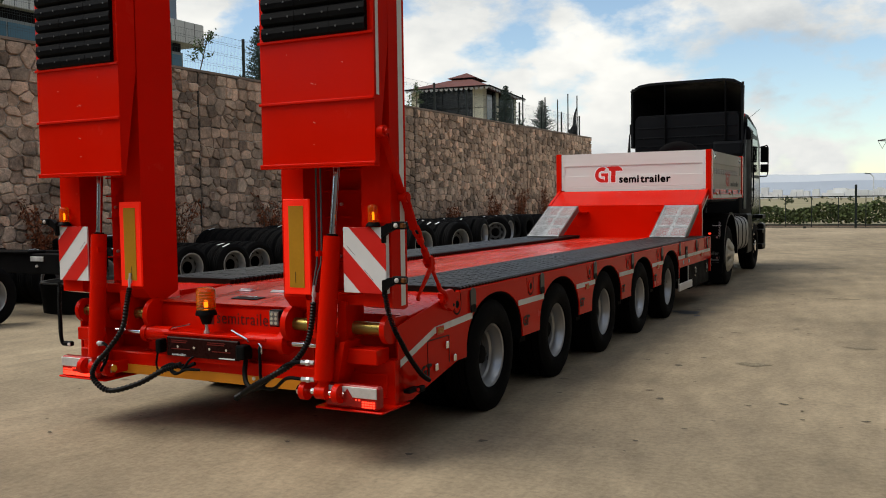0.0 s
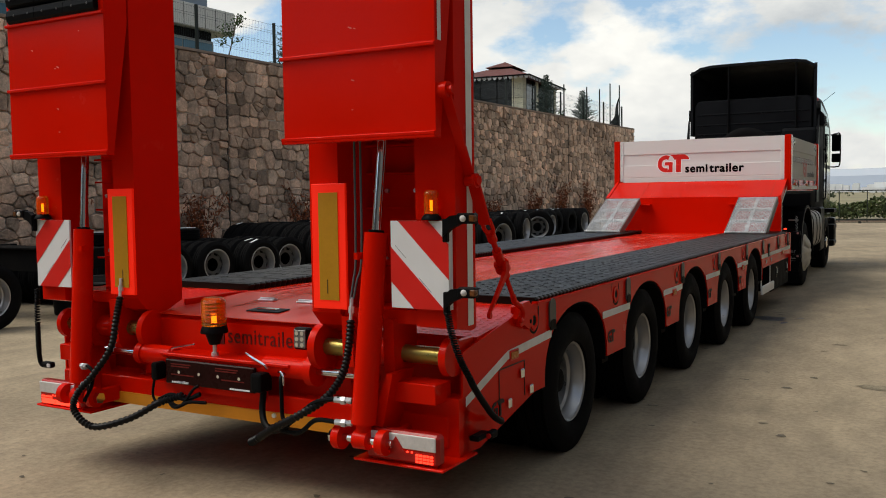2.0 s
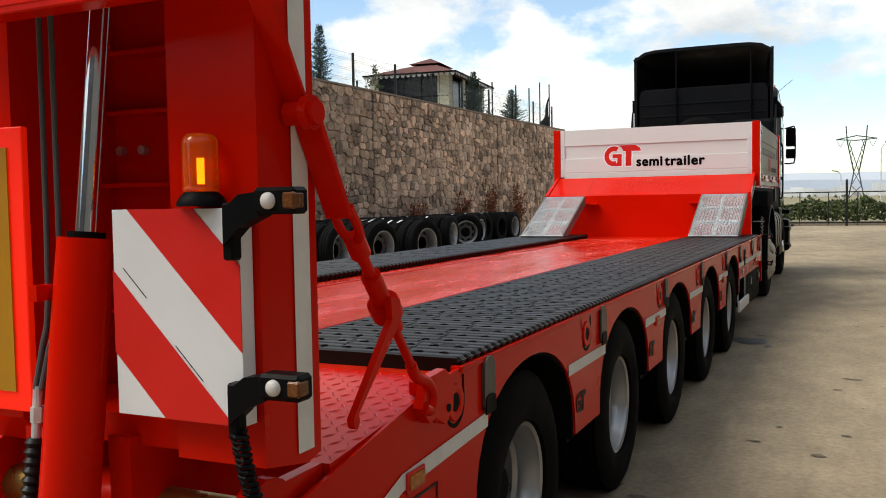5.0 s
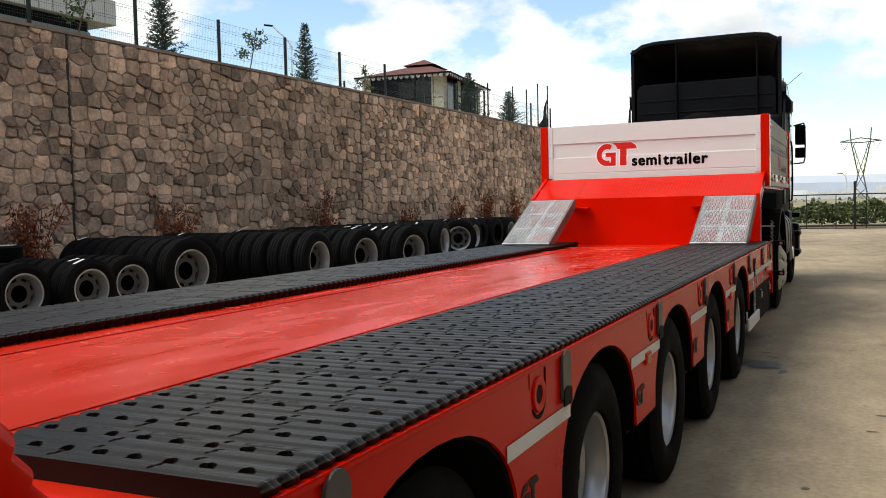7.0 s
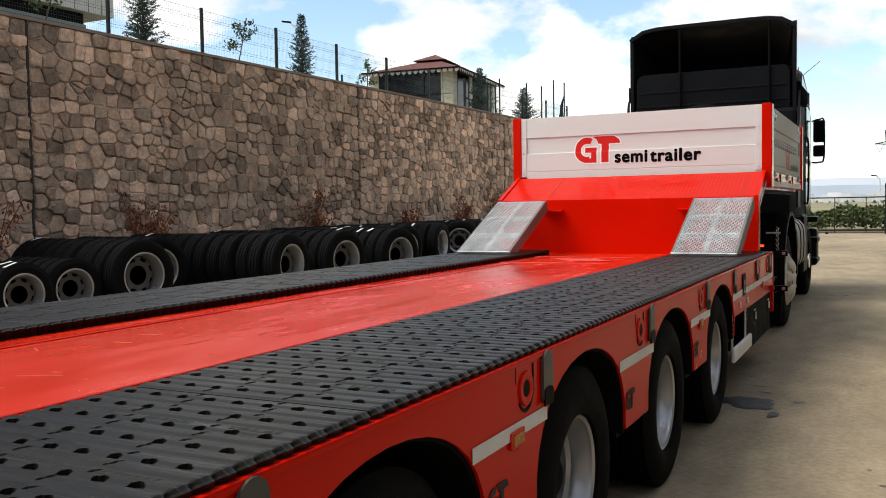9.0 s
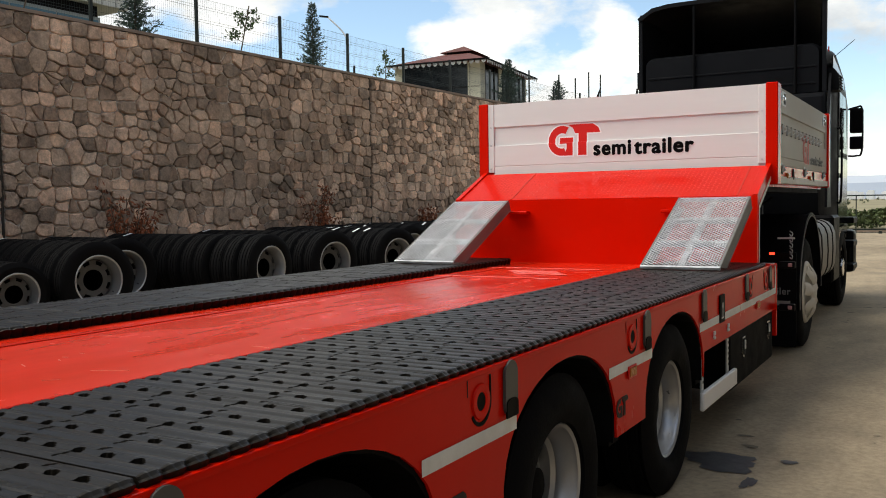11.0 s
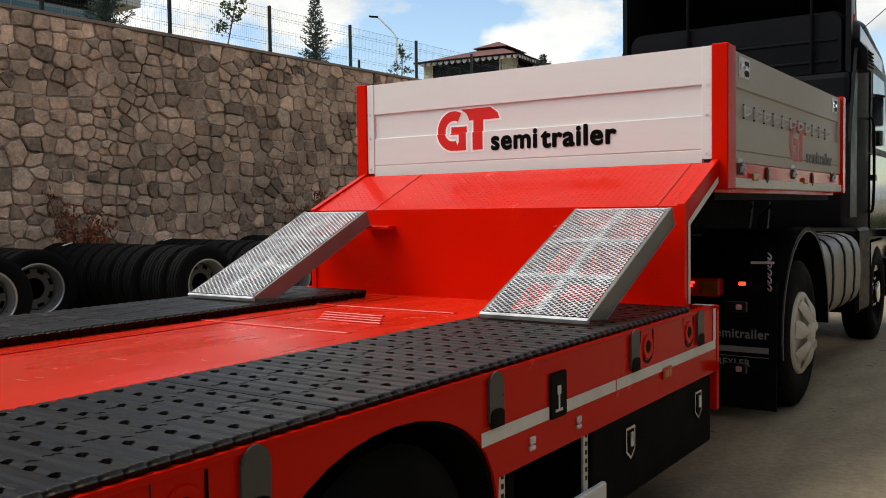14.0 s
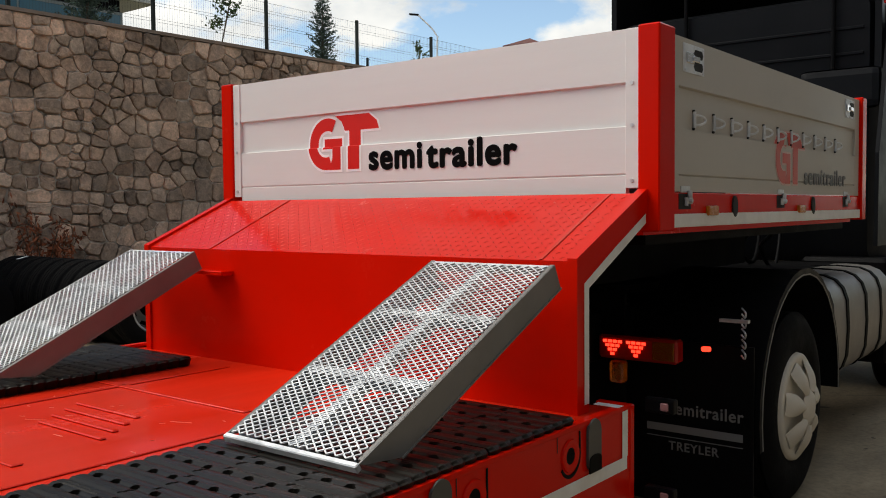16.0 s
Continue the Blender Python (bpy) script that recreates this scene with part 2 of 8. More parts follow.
def frame_of(d):
    d = Vector(d).normalized()
    s = d.orthogonal().normalized()
    return s, d.cross(s)


def cyl(bm, p0, p1, r, seg=20, r2=None, caps=True):
    p0, p1 = Vector(p0), Vector(p1)
    s, u = frame_of(p1 - p0)
    r2 = r if r2 is None else r2
    ra = [bm.verts.new(p0 + (s * math.cos(a) + u * math.sin(a)) * r) for a in [2 * math.pi * i / seg for i in range(seg)]]
    rb = [bm.verts.new(p1 + (s * math.cos(a) + u * math.sin(a)) * r2) for a in [2 * math.pi * i / seg for i in range(seg)]]
    fs = []
    for i in range(seg):
        fs.append(bm.faces.new((ra[i], ra[(i + 1) % seg], rb[(i + 1) % seg], rb[i])))
    if caps:
        fs += [bm.faces.new(ra[::-1]), bm.faces.new(rb)]
    bmesh.ops.recalc_face_normals(bm, faces=fs)
    return ra + rb


def smooth_line(pts, n=8):
    """Catmull-Rom through the points."""
    P = [Vector(p) for p in pts]
    P = [P[0] * 2 - P[1]] + P + [P[-1] * 2 - P[-2]]
    out = []
    for i in range(1, len(P) - 2):
        a, b, c, d = P[i - 1:i + 3]
        for k in range(n):
            t = k / n
            out.append(0.5 * ((2 * b) + (c - a) * t + (2 * a - 5 * b + 4 * c - d) * t * t + (3 * b - a - 3 * c + d) * t ** 3))
    return out + [P[-2]]


def tube(bm, pts, r, seg=10, ribs=0.0):
    """A round hose along the points; ribs: how far every other ring stands proud."""
    pts = [Vector(p) for p in pts]
    rings, fs = [], []
    s = None
    for i, p in enumerate(pts):
        d = (pts[min(i + 1, len(pts) - 1)] - pts[max(i - 1, 0)]).normalized()
        s = (s - d * s.dot(d)).normalized() if s else d.orthogonal().normalized()
        u = d.cross(s)
        rr = r + (ribs if i % 2 else 0)
        rings.append([bm.verts.new(p + (s * math.cos(a) + u * math.sin(a)) * rr) for a in [2 * math.pi * k / seg for k in range(seg)]])
    for a, b in zip(rings, rings[1:]):
        for k in range(seg):
            fs.append(bm.faces.new((a[k], a[(k + 1) % seg], b[(k + 1) % seg], b[k])))
    fs += [bm.faces.new(rings[0][::-1]), bm.faces.new(rings[-1])]
    bmesh.ops.recalc_face_normals(bm, faces=fs)


def lathe(bm, prof, m, seg=32, closed=True):
    """A turned shape round the x axis of the pose m. prof: (x, radius)."""
    rings, fs = [], []
    for x, r in prof:
        rings.append([bm.verts.new(m @ Vector((x, r * math.cos(a), r * math.sin(a)))) for a in [2 * math.pi * k / seg for k in range(seg)]])
    pairs = list(zip(rings, rings[1:])) + ([(rings[-1], rings[0])] if closed else [])
    for a, b in pairs:
        for k in range(seg):
            fs.append(bm.faces.new((a[k], a[(k + 1) % seg], b[(k + 1) % seg], b[k])))
    if not closed:
        fs += [bm.faces.new(rings[0][::-1]), bm.faces.new(rings[-1])]
    bmesh.ops.recalc_face_normals(bm, faces=fs)


def mesh_of(name, bm, material, smooth=False, origin=(0, 0, 0)):
    if any(origin):
        bmesh.ops.translate(bm, verts=bm.verts, vec=-Vector(origin))
    me = bpy.data.meshes.new(name)
    bm.to_mesh(me)
    bm.free()
    me.materials.append(material)
    if smooth:
        me.shade_smooth()
        me.set_sharp_from_angle(angle=radians(smooth if smooth > 1 else 40))
    return me


def thing(name, at, label, category, group="", kind=""):
    ob = new(name)
    ob.location = at
    ob.empty_display_size = 0.1
    ORG[ob] = Vector(at)
    return tagged(ob, label, category, group, kind)


def part(name, bm, material, parent, label="", smooth=False, kind=""):
    """One mesh, drawn in world places, under a thing or a part."""
    me = mesh_of(name, bm, material, smooth, ORG[parent])
    ob = new(name, me)
    ob.parent = parent
    ORG[ob] = ORG[parent]
    return tagged(ob, label=label, kind=kind)


def solid(name, bm, material, label, category="", kind="", group="", at=(0, 0, 0), smooth=False):
    """A thing of one mesh."""
    ob = new(name, mesh_of(name, bm, material, smooth, at))
    ob.location = at
    ORG[ob] = Vector(at)
    return tagged(ob, label, category, group, kind)


def piece(name, me, parent, at, rot=(0, 0, 0), scale=(1, 1, 1)):
    """One of many alike pieces that share a mesh; at: world place."""
    ob = new(name, me)
    ob.parent = parent
    ob.location = Vector(at) - ORG[parent]
    ob.rotation_euler, ob.scale = rot, scale
    return ob


def words(name, text, size, m, material, parent, depth=0.0015, stretch=1.0, bold=0.0, width=0.0):
    """Lettering in the built-in font, as a mesh; m: pose of its lower left corner, reading along x, upright along y. bold: how far strokes are thickened."""
    cu = bpy.data.curves.new(name, "FONT")
    cu.body, cu.size, cu.extrude, cu.space_character = text, size, depth, 1.10
    tmp = bpy.data.objects.new(name, cu)
    me = bpy.data.meshes.new_from_object(tmp)
    bpy.data.objects.remove(tmp)
    bm = bm_new()
    for k, (dx, dy) in enumerate(((0, 0), (bold, 0), (-bold, 0), (0, bold), (0, -bold), (bold * .7, bold * .7), (-bold * .7, -bold * .7), (bold * .7, -bold * .7), (-bold * .7, bold * .7)) if bold else ((0, 0),)):
        n = len(bm.verts)
        bm.from_mesh(me)
        bm.verts.ensure_lookup_table()
        bmesh.ops.transform(bm, verts=bm.verts[n:], matrix=Matrix.Translation((dx, dy, 0.0002 * k)))
    if width:       # set to a given length
        x0, x1 = min(v.co.x for v in bm.verts), max(v.co.x for v in bm.verts)
        stretch = width / (x1 - x0)
        m = m @ Matrix.Translation((-x0 * stretch, 0, 0))
    bmesh.ops.transform(bm, verts=bm.verts, matrix=m @ Matrix.Diagonal((stretch, 1, 1, 1)))
    return part(name, bm, material, parent)


REARWARD = pose(0, 0, 0, 90, 0, 0)          # lettering that is read looking along +y
RIGHTWARD = pose(0, 0, 0, 90, 0, 90)        # lettering on a side that faces +x

# ---- the yard ----
CONC = mat("yard_concrete", (0.362, 0.290, 0.198), 0.85, var=0.40, scale=3.5, bump=0.4, bump_scale=35, dirt=(0.165, 0.132, 0.092), dirt_amount=0.85, dirt_scale=0.9, rough_var=0.08, spec=0.2, stretch=(1.0, 0.45, 1.0), grit=0.20, grit_scale=24.0, damp=0.26, damp_scale=0.16)
FIELD = mat("dry_field_soil", (0.22, 0.19, 0.115), 0.95, var=0.25, scale=0.3, bump=0.3, bump_scale=3, dirt=(0.20, 0.19, 0.09), dirt_amount=0.8, dirt_scale=0.05)
JOINT = mat("dark_joint", (0.165, 0.14, 0.10), 0.95, var=0.2, scale=10)
DUST = mat("faint_dirt", (0.205, 0.170, 0.115), 0.9, var=0.35, scale=14, grit=0.4, grit_scale=30.0)
STAIN = mat("oil_stain", (0.045, 0.045, 0.047), 0.45, var=0.35, scale=14)
STONE = mat("rubble_stone", (0.70, 0.475, 0.345), 0.9, var=0.50, scale=11, bump=1.0, bump_scale=12, dirt=(0.20, 0.172, 0.150), dirt_amount=0.65, dirt_scale=4.0, piece=0.75, damp=0.40, damp_scale=0.34, alt=(0.53, 0.395, 0.30), spec=0.15, grit=0.22, grit_scale=30.0)
MORTAR = mat("grey_mortar", (0.56, 0.50, 0.44), 0.95, var=0.40, scale=8, bump=0.5, bump_scale=50, dirt=(0.07, 0.058, 0.046), dirt_amount=1.6, dirt_scale=1.1)
SEALANT = mat("dark_joint_filler", (0.05, 0.042, 0.035), 0.9, var=0.4, scale=8)
COPING = mat("coping_concrete", (0.25, 0.19, 0.15), 0.85, var=0.18, scale=5, bump=0.3)
FENCE = mat("dark_green_steel", (0.010, 0.016, 0.014), 0.5, var=0.2, scale=10)
WIRE = mat("fence_wire", (0.06, 0.075, 0.08), 0.5, 0.3, var=0.2, scale=10)

# ground: one sheet to the horizon
bm = bm_new()
ys = [-60, -20, -5, 0, 5, 10, 15, 20, 30, 46, 70, 140, 400, 2500]
xs = [-2500, -400, -120, -40, -10.4, -5, 0, 5, 10, 30, 100, 400, 2500]
grid = [[bm.verts.new((x, y, 0)) for y in ys] for x in xs]
for i in range(len(xs) - 1):
    for j in range(len(ys) - 1):
        bm.faces.new((grid[i][j], grid[i + 1][j], grid[i + 1][j + 1], grid[i][j + 1]))
solid("ground", bm, CONC, "pale dusty concrete yard with stains and joints", "ground", kind="structure")

# cast slabs show as thin joints
bm = bm_new()
for p, q, w in (((-0.55, 2.25), (2.2, 4.2), 0.007), ((-6, 14.9), (9, 24.8), 0.012), ((3.0, -4), (14, 12.6), 0.010), ((-2.5, 28.6), (12.5, 38.5), 0.014)):
    d = Vector((q[0] - p[0], q[1] - p[1], 0))
    L = d.length
    d.normalize()
    s = Vector((-d.y, d.x, 0))
    n, prev = 24, None
    for i in range(n + 1):
        c = Vector((p[0], p[1], 0.004)) + d * (L * i / n) + s * random.uniform(-0.012, 0.012)
        cur = (bm.verts.new(c + s * w / 2), bm.verts.new(c - s * w / 2))
        if prev:
            bm.faces.new((prev[0], prev[1], cur[1], cur[0]))
        prev = cur
solid("slab_joint", bm, JOINT, "thin dark joint lines between cast concrete slabs", "joint", kind="structure")


def blot(bm, cx, cy, rx, ry, z, n=26, rag=0.35):
    ph = [random.uniform(0, 6.28) for _ in range(4)]
    vs = []
    for i in range(n):
        a = 2 * math.pi * i / n
        k = 1 + rag * (0.5 * math.sin(2 * a + ph[0]) + 0.4 * math.sin(3 * a + ph[1]) + 0.3 * math.sin(7 * a + ph[2]) + 0.2 * math.sin(11 * a + ph[3]))
        vs.append(bm.verts.new((cx + rx * k * math.cos(a), cy + ry * k * math.sin(a), z)))
    bm.faces.new(vs)


bm = bm_new()
blot(bm, 1.40, 12.16, 0.21, 0.16, 0.005)
blot(bm, 1.60, 11.85, 0.03, 0.10, 0.005)
blot(bm, 1.72, 12.30, 0.05, 0.03, 0.005)
solid("oil_stain", bm, STAIN, "dark irregular oil stain on the concrete yard", "stain", kind="structure")
bm = bm_new()
rg = random.Random(21)
for i in range(320):
    cx, cy = rg.uniform(-2.5, 5.5), rg.uniform(2.0, 22.0)
    k = rg.choice((0.006, 0.008, 0.010, 0.014, 0.02)) * (1 + cy * 0.03)
    blot(bm, cx, cy, k * rg.uniform(1, 2.2), k, 0.004 + 0.0000008 * i, 9, 0.5)
solid("dirt_spots", bm, mat("dirt_spot", (0.12, 0.10, 0.072), 0.9, var=0.3, scale=20), "small dark dirt specks on the concrete yard", "stain", kind="stuff")
for cx, cy, rx, ry in ((2.75, 8.6, .16, .07), (3.6, 9.9, .14, .05), (3.2, 14.5, .2, .06), (4.6, 17.5, .25, .07), (2.6, 20.5, .3, .07)):
    bm = bm_new()
    blot(bm, cx, cy, rx, ry, 0.0036, 30, 0.45)
    solid("dirt_patch", bm, DUST, "faint brown dirt patch on the concrete yard", "stain", kind="structure")

# retaining wall: joints at every ten metres, coping on top
WX0, WX1, WY0, WY1, WTOP = -10.66, -10.08, 0.0, 43.6, 4.595


def wall_x(y):
    return WX0 + (WX1 - WX0) * (y - 12) / (WY1 - 12)


bm = bm_new()
prism(bm, [(wall_x(WY0), WY0), (wall_x(WY1), WY1), (wall_x(WY1) - 0.6, WY1), (wall_x(WY0) - 0.6, WY0)], "z", -0.1, WTOP)
wall = solid("wall_west", bm, MORTAR, "tall retaining wall of brown rubble stone with grey mortar", "wall", kind="structure")
bm = bm_new()
prism(bm, [(wall_x(WY0) + 0.06, WY0), (wall_x(WY1) + 0.06, WY1 + 0.05), (wall_x(WY1) - 0.66, WY1 + 0.05), (wall_x(WY0) - 0.66, WY0)], "z", WTOP, WTOP + 0.055)
part("coping", bm, COPING, wall, "thin grey concrete coping")
# raised terrace behind the wall
bm = bm_new()
prism(bm, [(-60, -20), (wall_x(WY0) - 0.6, -20), (wall_x(WY1) - 0.6, WY1), (-60, WY1)], "z", 0.01, WTOP - 0.05)
solid("terrace", bm, FIELD, "raised earth terrace held by the stone wall", "terrace", kind="structure")

# unseen plain walls, added to cut sky light from the right and behind
UNSEENWALL = mat("unseen_wall_grey", (0.12, 0.117, 0.113), 0.7, var=0.15, scale=2, bump=0.1, stretch=(6, 6, 0.3))
bm = bm_new()
box(bm, 8.0, 8.4, -14.0, 9.5, 0, 7.5)
box(bm, 8.0, 8.4, 9.5, 40.0, 0, 18.0)
solid("unseen_wall_east", bm, UNSEENWALL, "unseen plain grey wall added to cut sky light", "wall", kind="structure")
bm = bm_new()
box(bm, -10.0, 8.4, -14.4, -14.0, 0, 8.5)
solid("unseen_wall_south", bm, UNSEENWALL, "unseen plain grey wall added to cut sky light", "wall", kind="structure")

# ---- the low-bed semitrailer ----
HALF, TOP, DECKZ = 1.33, 0.930, 0.915
AXLES = [6.04, 7.415, 8.79, 10.165, 11.54]
trailer = thing("semitrailer", (0, 9.5, 0), "red low-bed semitrailer with five axles coupled to a black tractor", "trailer")


def arch(yc, n=18, half=0.520, z0=0.47, z1=0.868):
    yc += 0.025
    return [(yc - half * math.cos(a) * (0.97 + 0.03 * math.sin(a)), z0 + (z1 - z0) * math.sin(a) ** 0.85) for a in [math.pi * i / n for i in range(n + 1)]]


def side_outline():
    pts = [(4.64, 0.80), (4.64, 0.345), (4.80, 0.335), (5.42, 0.47)]
    for yc in AXLES:
        pts += arch(yc)
    pts += [(12.08, 0.60), (14.18, 0.60), (14.18, TOP), (5.43, TOP), (5.30, TOP - 0.012)]
    return pts


for s, nm in ((1, "right"), (-1, "left")):
    bm = bm_new()
    prism(bm, side_outline(), "x", s * HALF, s * (HALF - 0.010))
    side = part("side_frame", bm, RED, trailer)
    # folded top lip
    bm = bm_new()
    box(bm, min(s * (HALF + 0.006), s * (HALF - 0.03)), max(s * (HALF + 0.006), s * (HALF - 0.03)), 5.46, 14.185, TOP - 0.012, TOP + 0.006, 0.005, 2)
    part("edge_lip", bm, RED, side)

# deck plate between the mats, and its beams below
bm = bm_new()
box(bm, -HALF + 0.012, HALF - 0.012, 5.42, 14.17, DECKZ - 0.03, DECKZ)
deck = part("deck_plate", bm, DECK, trailer, "glossy red deck plate with scratches")
bm = bm_new()
for x in (-0.52, 0.52):
    box(bm, x - 0.08, x + 0.08, 5.45, 14.0, 0.42, DECKZ - 0.03)
box(bm, -1.28, 1.28, 12.1, 14.1, 0.62, DECKZ - 0.03)
part("main_beam", bm, BLACKM, trailer)
# cross beams added to keep light from under the bed
for yc in [5.1] + [a + 0.69 for a in AXLES]:
    bm = bm_new()
    box(bm, -1.26, 1.26, yc - 0.06, yc + 0.06, 0.40, DECKZ - 0.03 if yc > 5.5 else 0.82)
    part("cross_beam", bm, BLACKM, trailer)
for x in (-0.47, 0.47):      # raised seams beside the mats
    bm = bm_new()
    box(bm, x - 0.010, x + 0.010, 5.45, 13.9, DECKZ, DECKZ + 0.006, 0.003)
    part("weld_seam", bm, DECK, deck)
bm = bm_new()      # louvre slots in the front deck cover
for i in range(4):
    vs = box(bm, -0.19, 0.19, -0.012, 0.012, 0, 0.008, 0.004)
    bmesh.ops.transform(bm, verts=vs, matrix=pose(-0.12 + 0.055 * i, 13.10 - 0.075 * i, DECKZ, 0, 0, 0))
part("louvre", bm, DECK, deck)
for y in (12.58, 13.375):
    bm = bm_new()
    box(bm, -0.62, 0.30, y - 0.018, y + 0.018, DECKZ, DECKZ + 0.006, 0.003)
    part("cover_edge", bm, DECK, deck)

# wheel housings
for yc in AXLES:
    for s in (1, -1):
        bm = bm_new()
        pts = arch(yc, 14, 0.525, 0.45, 0.875)
        inner = arch(yc, 14, 0.512, 0.45, 0.86)
        prism(bm, pts + inner[::-1], "x", s * (HALF - 0.012), s * 0.62)
        part("wheel_housing", bm, BLACKM, trailer, "black wheel housing")


# --- wheels ---
def tyre_profile(R, W, rim):
    """(x, radius), outer side at +W/2."""
    h = W / 2
    pts = [(-h * 0.80, rim), (-h * 0.98, rim + (R - rim) * 0.25), (-h, rim + (R - rim) * 0.55), (-h * 0.90, R - 0.035), (-h * 0.80, R - 0.012), (-h * 0.74, R)]
    n = 4
    for i in range(n):
        c = -h * 0.62 + h * 1.24 * i / (n - 1)
        pts += [(c - 0.007, R), (c - 0.005, R - 0.013), (c + 0.005, R - 0.013), (c + 0.007, R)]
    pts += [(h * 0.74, R), (h * 0.80, R - 0.012), (h * 0.90, R - 0.035), (h, rim + (R - rim) * 0.55), (h * 0.98, rim + (R - rim) * 0.25), (h * 0.88, rim + 0.006), (h * 0.72, rim)]
    return pts


def rim_part(parent, R, W, m, material, holes=8, boss=True):
    """A steel disc wheel with a deep dish, hand holes and wheel nuts."""
    h = W / 2
    bm = bm_new()
    lathe(bm, [(h * 0.86, R + 0.004), (h * 0.90, R - 0.004), (h * 0.84, R - 0.018), (h * 0.45, R - 0.035), (-h * 0.1, R - 0.055), (-h * 0.75, R - 0.04), (-h * 0.8, R + 0.002), (-h * 0.2, R - 0.02), (h * 0.5, R - 0.012)], m, 36)
    rim = part("rim", bm, material, parent, smooth=35)
    bm = bm_new()
    d = -h * 0.45
    rings = []
    seg = holes * 4
    prof = [(d, R - 0.052), (d + 0.03, R * 0.78), (d + 0.035, R * 0.62), (d + 0.03, R * 0.42)]
    for x, r in prof:
        rings.append([bm.verts.new(m @ Vector((x, r * math.cos(a), r * math.sin(a)))) for a in [2 * math.pi * k / seg for k in range(seg)]])
    for j, (a, b) in enumerate(zip(rings, rings[1:])):
        for k in range(seg):
            if j == 1 and k % 4 in (1, 2):
                continue
            bm.faces.new((a[k], a[(k + 1) % seg], b[(k + 1) % seg], b[k]))
    bmesh.ops.recalc_face_normals(bm, faces=bm.faces)
    bmesh.ops.solidify(bm, geom=bm.faces[:], thickness=0.008)
    part("wheel_disc", bm, DISC if material == RIM else material, rim, smooth=35)
    if boss:
        bm = bm_new()
        lathe(bm, [(d - 0.05, R * 0.5), (d + 0.045, R * 0.50), (d + 0.055, R * 0.42), (d + 0.06, R * 0.28), (d + 0.12, R * 0.27), (d + 0.13, R * 0.2), (d + 0.13, 0.01)], m, 24, closed=False)
        part("hub", bm, BLACKM, rim, smooth=35)
        bm = bm_new()
        for k in range(10):
            a = 2 * math.pi * k / 10
            p = Vector((d + 0.05, R * 0.46 * math.cos(a), R * 0.46 * math.sin(a)))
            cyl(bm, m @ p, m @ (p + Vector((0.03, 0, 0))), 0.014, 6)
        part("wheel_nuts", bm, RIM, rim)
    return rim


def make_wheel(name, label, R=0.395, W=0.235, rim=0.235, group="", material=None, boss=True):
    w = thing(name, (0, 0, 0), label, "wheel", group)
    bm = bm_new()
    lathe(bm, tyre_profile(R, W, rim), Matrix.Identity(4), 48)
    part("tyre", bm, TYRE, w, smooth=30)
    rim_part(w, rim, W, Matrix.Identity(4), material or RIM, boss=boss)
    return w


def wheel_on(parent, name, at, R, W, rim, flip=False, material=None, boss=True):
    """A wheel that is a part of a vehicle."""
    m = Matrix.Translation(at) @ (pose(0, 0, 0, 0, 0, 180) if flip else Matrix.Identity(4))
    bm = bm_new()
    lathe(bm, tyre_profile(R, W, rim), m, 48)
    w = part(name, bm, TYRE, parent, smooth=30)
    if rim:
        bm2 = bm_new()
        h = W / 2
        lathe(bm2, [(h * 0.74, rim + 0.004), (h * 0.78, rim - 0.003), (h * 0.72, rim - 0.013), (h * 0.58, rim - 0.018), (h * 0.42, rim - 0.034), (h * 0.10, rim - 0.038), (-h * 0.02, rim - 0.052), (-h * 0.75, rim - 0.046), (-h * 0.8, rim + 0.002), (-h * 0.2, rim - 0.02), (h * 0.5, rim - 0.008)], m, 40)
        part("rim", bm2, material or RIM, w, "silver steel rim", smooth=35)
        bm2 = bm_new()
        d, seg = -h * 0.62, 32
        rings = [[bm2.verts.new(m @ Vector((x, r * math.cos(a), r * math.sin(a)))) for a in [2 * math.pi * k / seg for k in range(seg)]] for x, r in ((d, rim - 0.052), (d + 0.03, rim * 0.80), (d + 0.035, rim * 0.60), (d + 0.03, rim * 0.46))]
        for j, (a, b) in enumerate(zip(rings, rings[1:])):
            for k in range(seg):
                if not (j == 1 and k % 4 in (1, 2)):
                    bm2.faces.new((a[k], a[(k + 1) % seg], b[(k + 1) % seg], b[k]))
        bmesh.ops.recalc_face_normals(bm2, faces=bm2.faces)
        bmesh.ops.solidify(bm2, geom=bm2.faces[:], thickness=0.008)
        part("wheel_disc", bm2, material or RIM, w, "silver wheel disc with hand holes", smooth=35)
        if boss:
            bm2 = bm_new()
            lathe(bm2, [(d - 0.05, rim * 0.47), (d + 0.045, rim * 0.47), (d + 0.055, rim * 0.40), (d + 0.06, rim * 0.30), (d + 0.10, rim * 0.29), (d + 0.11, rim * 0.2), (d + 0.11, 0.01)], m, 24, closed=False)
            part("hub", bm2, BLACKM, w, "black hub", smooth=35)
    return w


